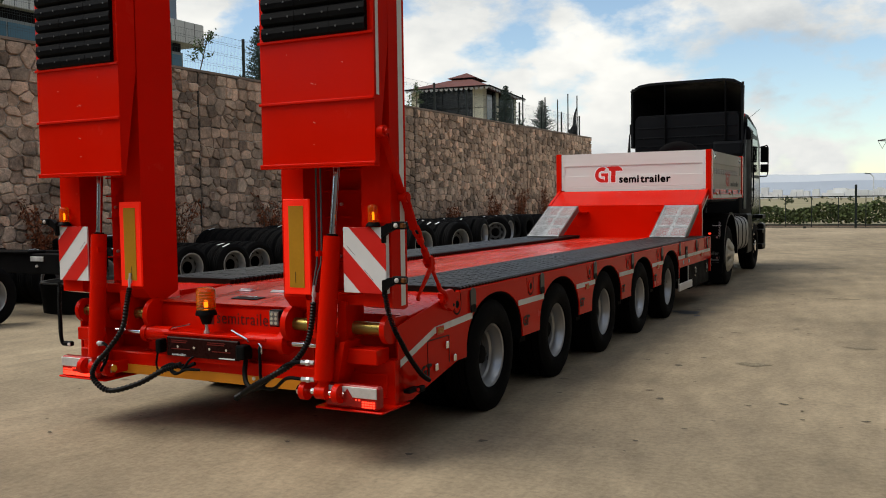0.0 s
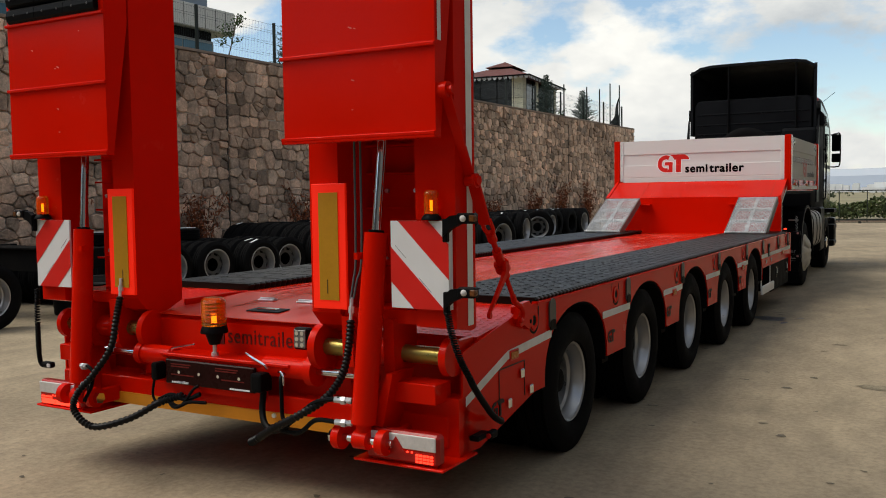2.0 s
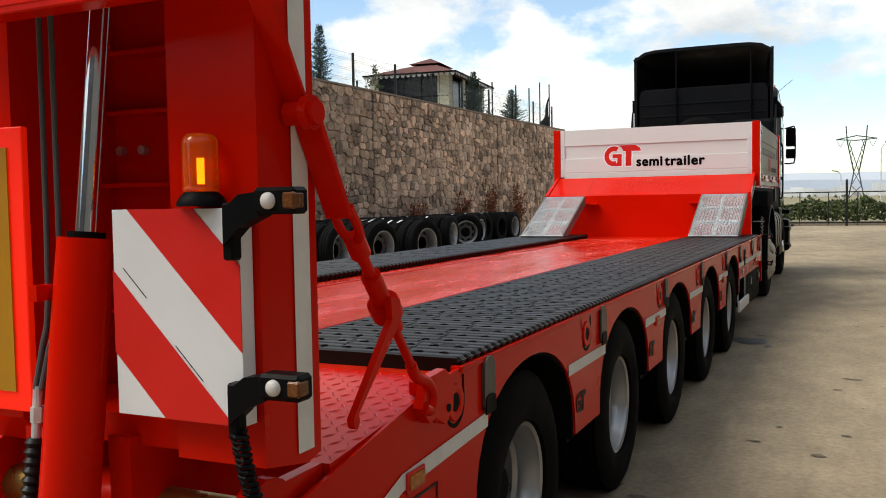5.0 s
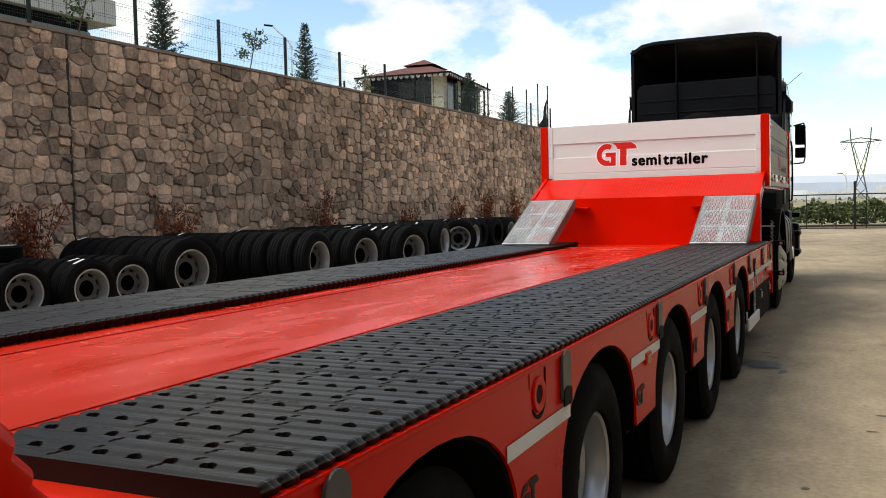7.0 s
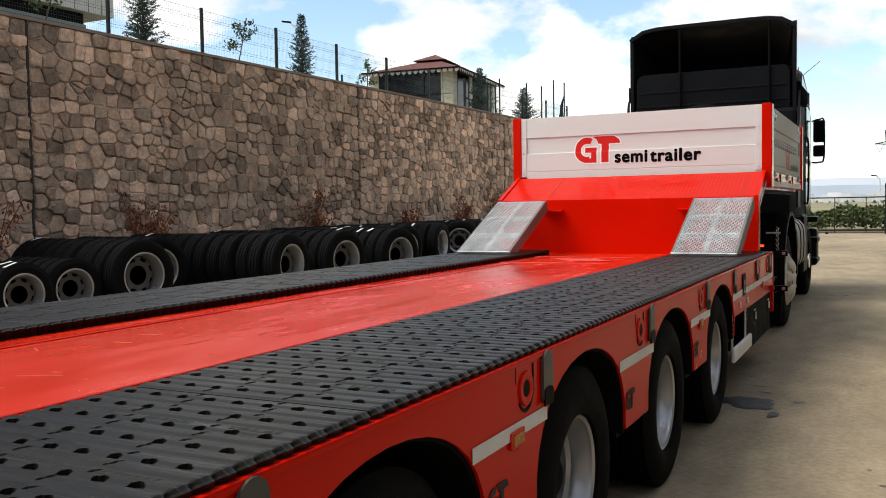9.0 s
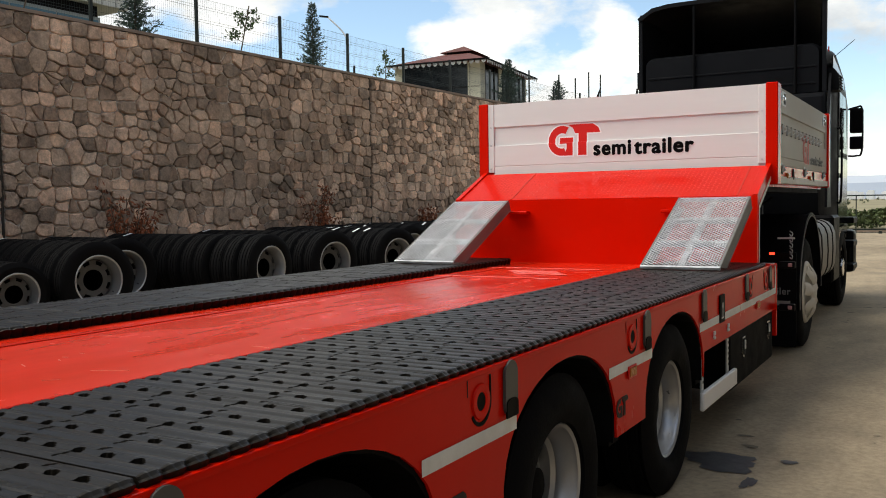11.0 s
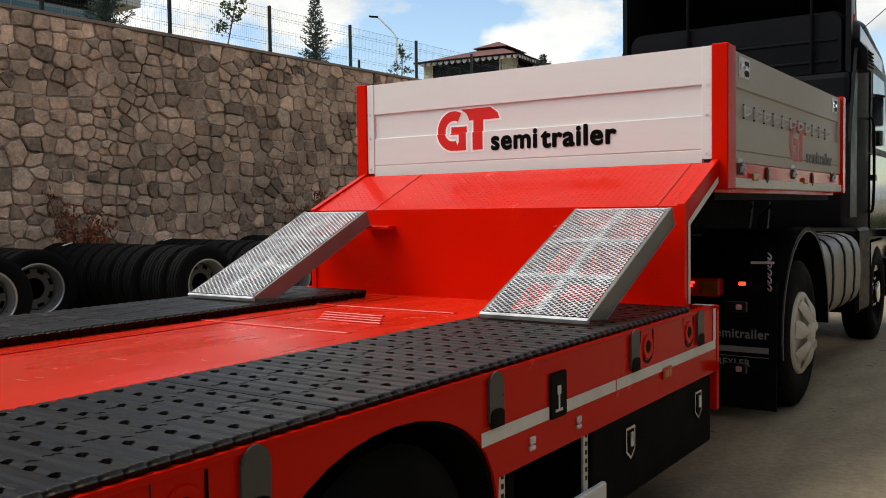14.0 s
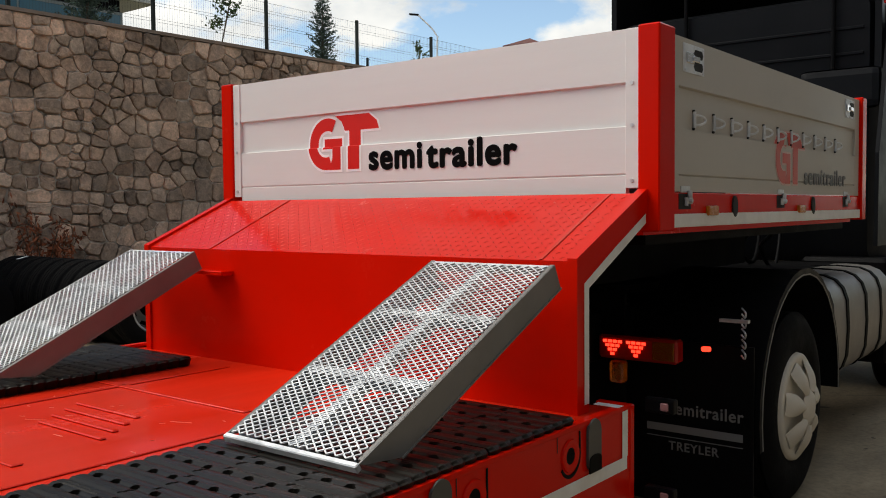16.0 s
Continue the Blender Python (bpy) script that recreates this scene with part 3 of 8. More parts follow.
for yc in AXLES:
    bm = bm_new()
    cyl(bm, (-1.1, yc, 0.39), (1.1, yc, 0.39), 0.07, 14)
    part("axle", bm, BLACKM, trailer)
    for s in (1, -1):
        # unseen arm, drum and box, added to darken the ground below
        bm = bm_new()
        box(bm, s * 0.52 - 0.05, s * 0.52 + 0.05, yc - 0.45, yc + 0.30, 0.27, 0.42, 0.02)
        part("light_block_arm", bm, BLACKM, trailer)
        bm = bm_new()
        cyl(bm, (s * 0.50, yc + 0.34, 0.24), (s * 0.50, yc + 0.34, 0.60), 0.15, 18)
        part("light_block_drum", bm, BLACK, trailer)
        bm = bm_new()
        box(bm, s * 0.20 - 0.09, s * 0.20 + 0.09, yc - 0.40, yc + 0.25, 0.26, 0.60, 0.03)
        part("light_block_box", bm, BLACKM, trailer)
        wheel_on(trailer, "wheel", (s * 1.190, yc + 0.02, 0.400), 0.407, 0.25, 0.232, s < 0)
        wheel_on(trailer, "inner_wheel", (s * 0.90, yc + 0.02, 0.400), 0.407, 0.24, 0.0, s < 0)

# --- rubber mats: one plate drawn once, laid in rows ---
MX0, MX1, MZ = 0.632, 1.326, DECKZ


def mat_mesh(L, seed):
    """One rubber mat: broad cross ridges, round-ended drain holes in eight columns, two stepped seams, worn moulded bands, a scalloped edge."""
    r = np.random.RandomState(seed)
    nx, nr, per = 126, round(L / 0.1045), 24
    ny, p, W = nr * per, L / nr, MX1 - MX0
    u = np.linspace(0, 1, nx + 1)[:, None]
    v = np.linspace(0, L, ny + 1)[None, :]
    k = np.minimum((v / p).astype(int), nr - 1)
    w = v / p - k
    x = MX0 + W * u + 0 * v
    groove = (0.5 + 0.5 * np.cos(4 * np.pi * w)) ** 3           # between two ridges
    edge = np.clip(1.3 - np.minimum(u, 1 - u) * W / 0.012, 0, 1)
    z = 0.045 - 0.0042 * groove - 0.010 * edge ** 2 + 0 * x
    for c in (0.22, 0.72):                                      # thin lines along each ridge
        z -= 0.0009 * np.exp(-((w - c) / 0.025) ** 2)
    for c in range(8):                                          # drain holes
        hx = 0.682 + 0.0808 * c
        hv = (w - 0.55) * p
        z = np.where(((x - hx) / 0.0128) ** 2 + (hv / 0.0088) ** 2 < 1, 0.006, z)
    for g in (0.36, 0.69):                                      # stepped seams
        for t in range(nr):
            side = 0.030 if t % 2 else -0.022
            a = (k == t) & (np.abs(u - (g + side + 0.05 * (w - 0.5))) < 0.0045) & (w > 0.12) & (w < 0.44)
            b = (k == t) & (np.abs(u - (g - side * 0.6 + 0.05 * (w - 0.5))) < 0.0045) & (w > 0.68) & (w < 0.92)
            z = np.where(a | b, z - 0.008, z)
    for t in range(nr):                                         # moulded bands with worn bars
        if t % 3 != 1:
            continue
        for u0, u1 in ((0.07, 0.27), (0.42, 0.60), (0.74, 0.92)):
            band = (k == t) & (u > u0) & (u < u1) & (w > 0.70) & (w < 0.93)
            n = 26
            on = (r.rand(n) < 0.62)[np.clip(((u - u0) / (u1 - u0) * n).astype(int), 0, n - 1)]
            rim = (w < 0.73) | (w > 0.90)
            z = np.where(band & ((on & (w > 0.76) & (w < 0.87)) | rim), z - 0.0016, z)
    x = x + np.sign(u - 0.5) * 0.009 * edge * (0.35 - groove)
    top = np.stack([x, v + 0 * x, z], 2).reshape(-1, 3)
    at = lambda i, j: i * (ny + 1) + j
    I, J = np.meshgrid(np.arange(nx), np.arange(ny), indexing="ij")
    faces = np.stack([at(I, J), at(I + 1, J), at(I + 1, J + 1), at(I, J + 1)], 2).reshape(-1, 4).tolist()
    rim = [at(i, 0) for i in range(nx + 1)] + [at(nx, j) for j in range(1, ny + 1)] + [at(i, ny) for i in range(nx - 1, -1, -1)] + [at(0, j) for j in range(ny - 1, 0, -1)]
    low = top[rim].copy()
    low[:, 2] = 0.0005
    mid_ = 0.5 * (MX0 + MX1)
    low[:, 0] = mid_ + (low[:, 0] - mid_) * (1 - 0.014 / (W / 2))     # cut under
    n, base = len(rim), len(top)
    faces += [(rim[i], base + i, base + (i + 1) % n, rim[(i + 1) % n]) for i in range(n)]
    me = bpy.data.meshes.new("rubber_mat")
    me.from_pydata(np.concatenate([top, low]).tolist(), [], faces)
    me.materials.append(MAT)
    return me


SEAMS = (5.47, 6.328, 7.39, 8.36, 9.345, 10.395, 11.36, 12.327, 13.37, 13.83)
for k, (y0, y1) in enumerate(zip(SEAMS, SEAMS[1:])):
    me = mat_mesh(y1 - y0 - 0.007, k + 3)
    for s in (1, -1):
        ob = new("rubber_mat", me)
        if s > 0:
            ob.location = (0, y0, MZ)
        else:
            ob.location, ob.rotation_euler = (0, y1 - 0.007, MZ), (0, 0, math.pi)
        tagged(ob, "black ribbed rubber mat with drain holes on the red deck", "rubber mat", "mats on the trailer deck")

# --- reflective tape, slots, lashing holes and lettering on both side frames ---
def strip(bm, pts, w, x):
    """A flat band of tape along (y, z) points on a side face."""
    for (y0, z0), (y1, z1) in zip(pts, pts[1:]):
        vs = [bm.verts.new((x, y, z)) for y, z in ((y0, z0 - w / 2), (y1, z1 - w / 2), (y1, z1 + w / 2), (y0, z0 + w / 2))]
        bm.faces.new(vs)


def arch_at(yc, z):
    """How far from the axle the arch edge lies at the height z."""
    k = min(1, max(0, (z - 0.47) / (0.868 - 0.47))) ** (1 / 0.85)
    return 0.520 * math.sqrt(1 - k * k) * (0.97 + 0.03 * k)


for s in (1, -1):
    x = s * (HALF + 0.003)
    ZT = 0.738
    e = arch_at(0, ZT) + 0.012
    runs = [[(4.66, 0.575), (5.10, 0.715), (AXLES[0] + 0.025 - e, 0.745)]]
    for a, b in zip(AXLES, AXLES[1:]):
        runs.append([(a + 0.025 + e, ZT), (b + 0.025 - e, ZT)])
    runs.append([(AXLES[-1] + 0.025 + e, ZT), (12.95, ZT)])
    runs.append([(12.958, ZT), (14.16, ZT)])
    for r in runs:
        bm = bm_new()
        strip(bm, r, 0.044, x)
        part("reflective_tape", bm, TAPE, trailer, "white reflective tape")
    bm = bm_new()
    vs = [bm.verts.new((x, y, z)) for y, z in ((14.125, 0.76), (14.165, 0.76), (14.165, 0.925), (14.125, 0.925))]
    bm.faces.new(vs)
    part("reflective_tape", bm, TAPE, trailer)
    # oval slots for lashing with a dark lower half
    for y in [5.655, 6.975, 8.395, 9.73, 11.07, 12.055, 13.13, 13.92]:
        bm = bm_new()
        n, w, h = 10, 0.042, 0.070
        pts = [(y + w * math.cos(a), 0.865 + 0.028 + w * math.sin(a)) for a in [math.pi * i / n for i in range(n + 1)]]
        pts += [(y + w * math.cos(a), 0.815 - 0.02 + w * 0.6 * math.sin(a)) for a in [math.pi + math.pi * i / n for i in range(n + 1)]]
        prism(bm, pts, "x", x, s * (HALF + 0.012))
        sl = part("lashing_slot", bm, SLOT, trailer, "dark oval slot cover")
        bm = bm_new()
        pts = [(y - w * 0.92, 0.765), (y + w * 0.92, 0.765), (y + w * 0.92, 0.808)] + [(y + w * 0.9 * math.cos(a), 0.808 + 0.014 * math.sin(a)) for a in [math.pi * i / 6 for i in range(7)]]
        prism(bm, pts, "x", s * (HALF + 0.010), s * (HALF + 0.015))
        part("slot_mouth", bm, BLACKGLOSS, sl)
    # lashing hooks: a round eye in a raised rim beside a slit; their shade is laid on in black
    for y in (5.42, 6.735, 8.23, 9.55, 10.885, 13.28, 13.78):
        bm = bm_new()
        lathe(bm, [(0.001, 0.052), (0.006, 0.050), (0.007, 0.040), (0.004, 0.027), (-0.004, 0.026)], pose(s * HALF, y, 0.845, 0, 0, 0 if s > 0 else 180), 20)
        ey = part("lashing_eye", bm, RED, trailer, smooth=35)
        bm = bm_new()
        cyl(bm, (s * (HALF - 0.01), y, 0.845), (s * (HALF + 0.003), y, 0.845), 0.026, 16)
        part("eye_hole", bm, BLACKGLOSS, ey)
        bm = bm_new()
        n = 14
        an = [math.radians(-150 + 150 * i / n) for i in range(n + 1)]
        pts = [(y + 0.054 * math.cos(q), 0.842 + 0.056 * math.sin(q)) for q in an] + [(y + 0.055, 0.912), (y + 0.062, 0.912)]
        pts += [(y + 0.063 * math.cos(q), 0.842 + 0.067 * math.sin(q)) for q in an[::-1]]
        prism(bm, pts, "x", s * (HALF + 0.0005), s * (HALF + 0.003))
        part("eye_slit", bm, BLACKGLOSS, ey)
        bm = bm_new()
        box(bm, min(s * (HALF + 0.0005), s * (HALF + 0.002)), max(s * (HALF + 0.0005), s * (HALF + 0.002)), y - 0.0775, y - 0.0745, 0.87, 0.924)
        part("panel_joint", bm, INK, trailer)
    # amber side markers
    for y, z in ((5.165, 0.707), (8.15, 0.715), (10.87, 0.705), (13.49, 0.702)):
        bm = bm_new()
        box(bm, min(x, s * (HALF + 0.010)), max(x, s * (HALF + 0.010)), y - 0.050, y + 0.050, z - 0.026, z + 0.026, 0.004, 2)
        mk = part("side_marker", bm, SIGNRED, trailer, "amber side marker lamp in a thin red rim")
        bm = bm_new()
        box(bm, min(s * (HALF + 0.008), s * (HALF + 0.014)), max(s * (HALF + 0.008), s * (HALF + 0.014)), y - 0.041, y + 0.041, z - 0.018, z + 0.018, 0.004, 2)
        part("lens", bm, AMBERDIM, mk, "amber lens")
    # stowage door near the tail with two latches
    bm = bm_new()
    for y0, y1, z0, z1 in ((5.00, 5.30, 0.655, 0.661), (5.00, 5.006, 0.44, 0.66), (5.294, 5.30, 0.48, 0.66)):
        box(bm, min(s * (HALF + 0.0005), s * (HALF + 0.003)), max(s * (HALF + 0.0005), s * (HALF + 0.003)), y0, y1, z0, z1)
    dr = part("stowage_door", bm, INK, trailer, "thin outline of a stowage door")
    for y, z in ((5.25, 0.60), (5.36, 0.50), (5.10, 0.48)):
        bm = bm_new()
        box(bm, min(x, s * (HALF + 0.018)), max(x, s * (HALF + 0.018)), y - 0.018, y + 0.018, z - 0.024, z + 0.024, 0.005)
        part("latch", bm, CHROME, dr, "chrome latch")

# front stowage box, black, with two catches; and the underrun rail
for s in (1, -1):
    x = s * (HALF - 0.02)
    bm = bm_new()
    box(bm, min(x, s * 0.75), max(x, s * 0.75), 12.78, 14.16, 0.25, 0.595, 0.015, 2)
    tb = part("stowage_box", bm, BLACKM, trailer, "black steel stowage box")
    for y in (13.12, 13.94):
        bm = bm_new()
        prism(bm, [(y - 0.045, 0.54), (y + 0.045, 0.54), (y + 0.045, 0.44), (y, 0.405), (y - 0.045, 0.44)], "x", s * (HALF - 0.02), s * (HALF - 0.008))
        ct = part("catch", bm, CHROME, tb, "chrome paddle catch")
        bm = bm_new()
        prism(bm, [(y - 0.033, 0.528), (y + 0.033, 0.528), (y + 0.033, 0.446), (y, 0.420), (y - 0.033, 0.446)], "x", s * (HALF - 0.008), s * (HALF - 0.006))
        part("recess", bm, BLACKGLOSS, ct)
        bm = bm_new()
        box(bm, min(s * (HALF - 0.006), s * (HALF + 0.004)), max(s * (HALF - 0.006), s * (HALF + 0.004)), y - 0.014, y + 0.010, 0.46, 0.52, 0.004)
        part("paddle", bm, GALV, ct)
    for y in (12.13, 12.73):
        bm = bm_new()
        box(bm, min(x - s * 0.012, x), max(x - s * 0.012, x), y - 0.018, y + 0.018, 0.35, 0.62, 0.002)
        sg = part("guard_post", bm, GALV, trailer)
        for k in range(6):
            bm = bm_new()
            box(bm, min(x, x + s * 0.003), max(x, x + s * 0.003), y - 0.006, y + 0.006, 0.42 + 0.032 * k, 0.436 + 0.032 * k)
            part("post_hole", bm, INK, sg)
    bm = bm_new()
    box(bm, min(x, x + s * 0.025), max(x, x + s * 0.025), 12.06, 12.86, 0.285, 0.385, 0.006)
    part("underrun_rail", bm, ALU, trailer, "pale aluminium underrun rail")
    # control panel plate with a lever sign, and two small latches below
    bm = bm_new()
    box(bm, min(x + s * 0.022, s * (HALF + 0.008)), max(x + s * 0.022, s * (HALF + 0.008)), 12.405, 12.525, 0.712, 0.868, 0.006)
    pl = part("lever_plate", bm, BLACKGLOSS, trailer, "black plate with a pale lever sign")
    bm = bm_new()
    for y0, y1, z0, z1 in ((12.440, 12.492, 0.733, 0.742), (12.462, 12.472, 0.742, 0.792), (12.455, 12.480, 0.792, 0.822)):
        box(bm, min(s * (HALF + 0.007), s * (HALF + 0.010)), max(s * (HALF + 0.007), s * (HALF + 0.010)), y0, y1, z0, z1)
    part("lever_sign", bm, GALV, pl)
    for y in (12.28, 12.62):
        bm = bm_new()
        box(bm, min(x + s * 0.02, s * (HALF + 0.012)), max(x + s * 0.02, s * (HALF + 0.012)), y - 0.017, y + 0.017, 0.640, 0.655, 0.003)
        box(bm, min(x + s * 0.02, s * (HALF + 0.010)), max(x + s * 0.02, s * (HALF + 0.010)), y - 0.012, y + 0.020, 0.660, 0.684, 0.003)
        box(bm, min(x + s * 0.02, s * (HALF + 0.006)), max(x + s * 0.02, s * (HALF + 0.006)), y - 0.004, y + 0.006, 0.650, 0.670)
        part("latch", bm, GALV, trailer)
    # front flare of the side frame, seen edge on
    bm = bm_new()
    box(bm, min(s * 1.20, s * (HALF + 0.004)), max(s * 1.20, s * (HALF + 0.004)), 14.181, 14.215, 0.40, TOP, 0.004)
    part("end_plate", bm, RED, trailer)

# --- gooseneck ---
bm = bm_new()
prism(bm, [(14.0, DECKZ - 0.02), (14.0, 1.43), (14.505, 1.66), (14.505, 1.56), (14.05, 1.34), (14.05, DECKZ - 0.02)], "x", -1.20, 1.20)
neck = part("gooseneck", bm, RED, trailer, "red gooseneck step with a sloped tread plate")
for s in (1, -1):
    bm = bm_new()
    prism(bm, [(13.99, DECKZ), (13.99, 1.44), (14.51, 1.675), (14.62, 1.675), (14.62, 1.60), (14.50, 1.545), (14.068, 1.335), (14.068, DECKZ)], "x", s * 1.20, s * 1.237)
    cheek = part("neck_cheek", bm, RED, neck)
    bm = bm_new()
    x = s * 1.2395
    outer = [(14.066, 0.945), (14.066, 1.337), (14.28, 1.440), (14.50, 1.548)]
    inner = [(14.034, 0.945), (14.034, 1.355), (14.265, 1.472), (14.50, 1.584)]
    for i in range(3):
        bm.faces.new([bm.verts.new((x, y, z)) for y, z in (outer[i], outer[i + 1], inner[i + 1], inner[i])])
    part("reflective_tape", bm, TAPE, cheek, "white reflective tape")
    bm = bm_new()
    box(bm, min(s * 0.55, s * 0.76), max(s * 0.55, s * 0.76), 13.93, 14.0, 1.315, 1.335, 0.003)
    part("ramp_hook", bm, RED, neck)
    bm = bm_new()
    box(bm, min(s * 1.240, s * 1.334), max(s * 1.240, s * 1.334), 14.095, 14.130, TOP + 0.0065, TOP + 0.0085)
    part("reflective_tape", bm, TAPE, cheek)
# tread plate on the slope: raised lozenges in two directions
bm = bm_new()
sl = math.atan2(1.66 - 1.43, 0.505)
up = Vector((0, math.cos(sl), math.sin(sl)))
nrm = Vector((0, -math.sin(sl), math.cos(sl)))
for i in range(68):
    for j in range(15):
        if random.random() < 0.02:
            continue
        u, v = -1.18 + i * 0.035, 0.02 + j * 0.035
        c = Vector((u, 14.0, 1.43)) + up * v + nrm * 0.001
        a = radians(45 if (i + j) % 2 else -45)
        d = Vector((1, 0, 0)) * math.cos(a) + up * math.sin(a)
        w = d.cross(nrm)
        vs = [bm.verts.new(c + d * 0.014), bm.verts.new(c + w * 0.004 + nrm * 0.0), bm.verts.new(c - d * 0.014), bm.verts.new(c - w * 0.004), bm.verts.new(c + nrm * 0.0025)]
        for k in range(4):
            bm.faces.new((vs[k], vs[(k + 1) % 4], vs[4]))
bmesh.ops.recalc_face_normals(bm, faces=bm.faces)
tagged(part("tread_pattern", bm, DECK, neck), kind="stuff")
for x in (-0.72, 1.09):
    bm = bm_new()
    obox(bm, Matrix.Translation(Vector((x, 14.25, 1.543)) + nrm * 0.002) @ pose(0, 0, 0, math.degrees(sl), 0, 0), 0.012, 0.545, 0.006)
    part("plate_seam", bm, DECK, neck)

# --- load box on the gooseneck: boards between red posts ---
BZ0, BZ1, BY0, BY1 = 1.68, 2.285, 14.52, 17.62
bm = bm_new()
box(bm, -1.20, 1.20, 14.56, 17.6, 1.50, 1.62)
bx = part("load_box_floor", bm, RED, trailer)
for x0, x1, y0, y1, z0 in ((1.195, 1.285, BY0, 14.66, 1.515), (-1.285, -1.195, BY0, 14.66, 1.515), (1.21, 1.285, 17.54, 17.64, 1.515), (-1.285, -1.21, 17.54, 17.64, 1.515)):
    bm = bm_new()
    box(bm, x0, x1, y0, y1, z0, BZ1 + 0.008, 0.006)
    part("corner_post", bm, RED, bx, "red steel corner post")


def board_profile(z0, z1, deep=0.0015):
    """(depth, z): a planked aluminium wall with one deep and two thin grooves."""
    return [(0.0, z0), (0.0, 1.728), (0.006, 1.732), (0.0, 1.738), (0.0, 1.915), (deep, 1.918), (deep, 2.072), (max(deep, 0.014), 2.078), (0.0, 2.084), (0.0, z1), (0.028, z1), (0.028, z0)]


bm = bm_new()
prism(bm, [(14.535 + d, z) for d, z in board_profile(1.645, BZ1, 0.012)], "x", -1.14, 1.14)
rear_board = part("rear_board", bm, ALU, bx, "pale grey aluminium rear board")
for x in (-1.195, 1.14):
    bm = bm_new()
    box(bm, x, x + 0.055, 14.530, 14.562, BZ0, BZ1, 0.002)
    part("board_end_cap", bm, ALU, rear_board)
for x in (-1.168, 1.168):
    for z in (1.71, 1.92, 2.08):
        bm = bm_new()
        cyl(bm, (x, 14.533, z), (x, 14.526, z), 0.008, 8)
        part("rivet", bm, GALV, rear_board)
def xbox(bm, s, x0, x1, y0, y1, z0, z1, *bevel):
    """A box given by its distances from the middle line, on the side s."""
    box(bm, min(s * x0, s * x1), max(s * x0, s * x1), y0, y1, z0, z1, *bevel)


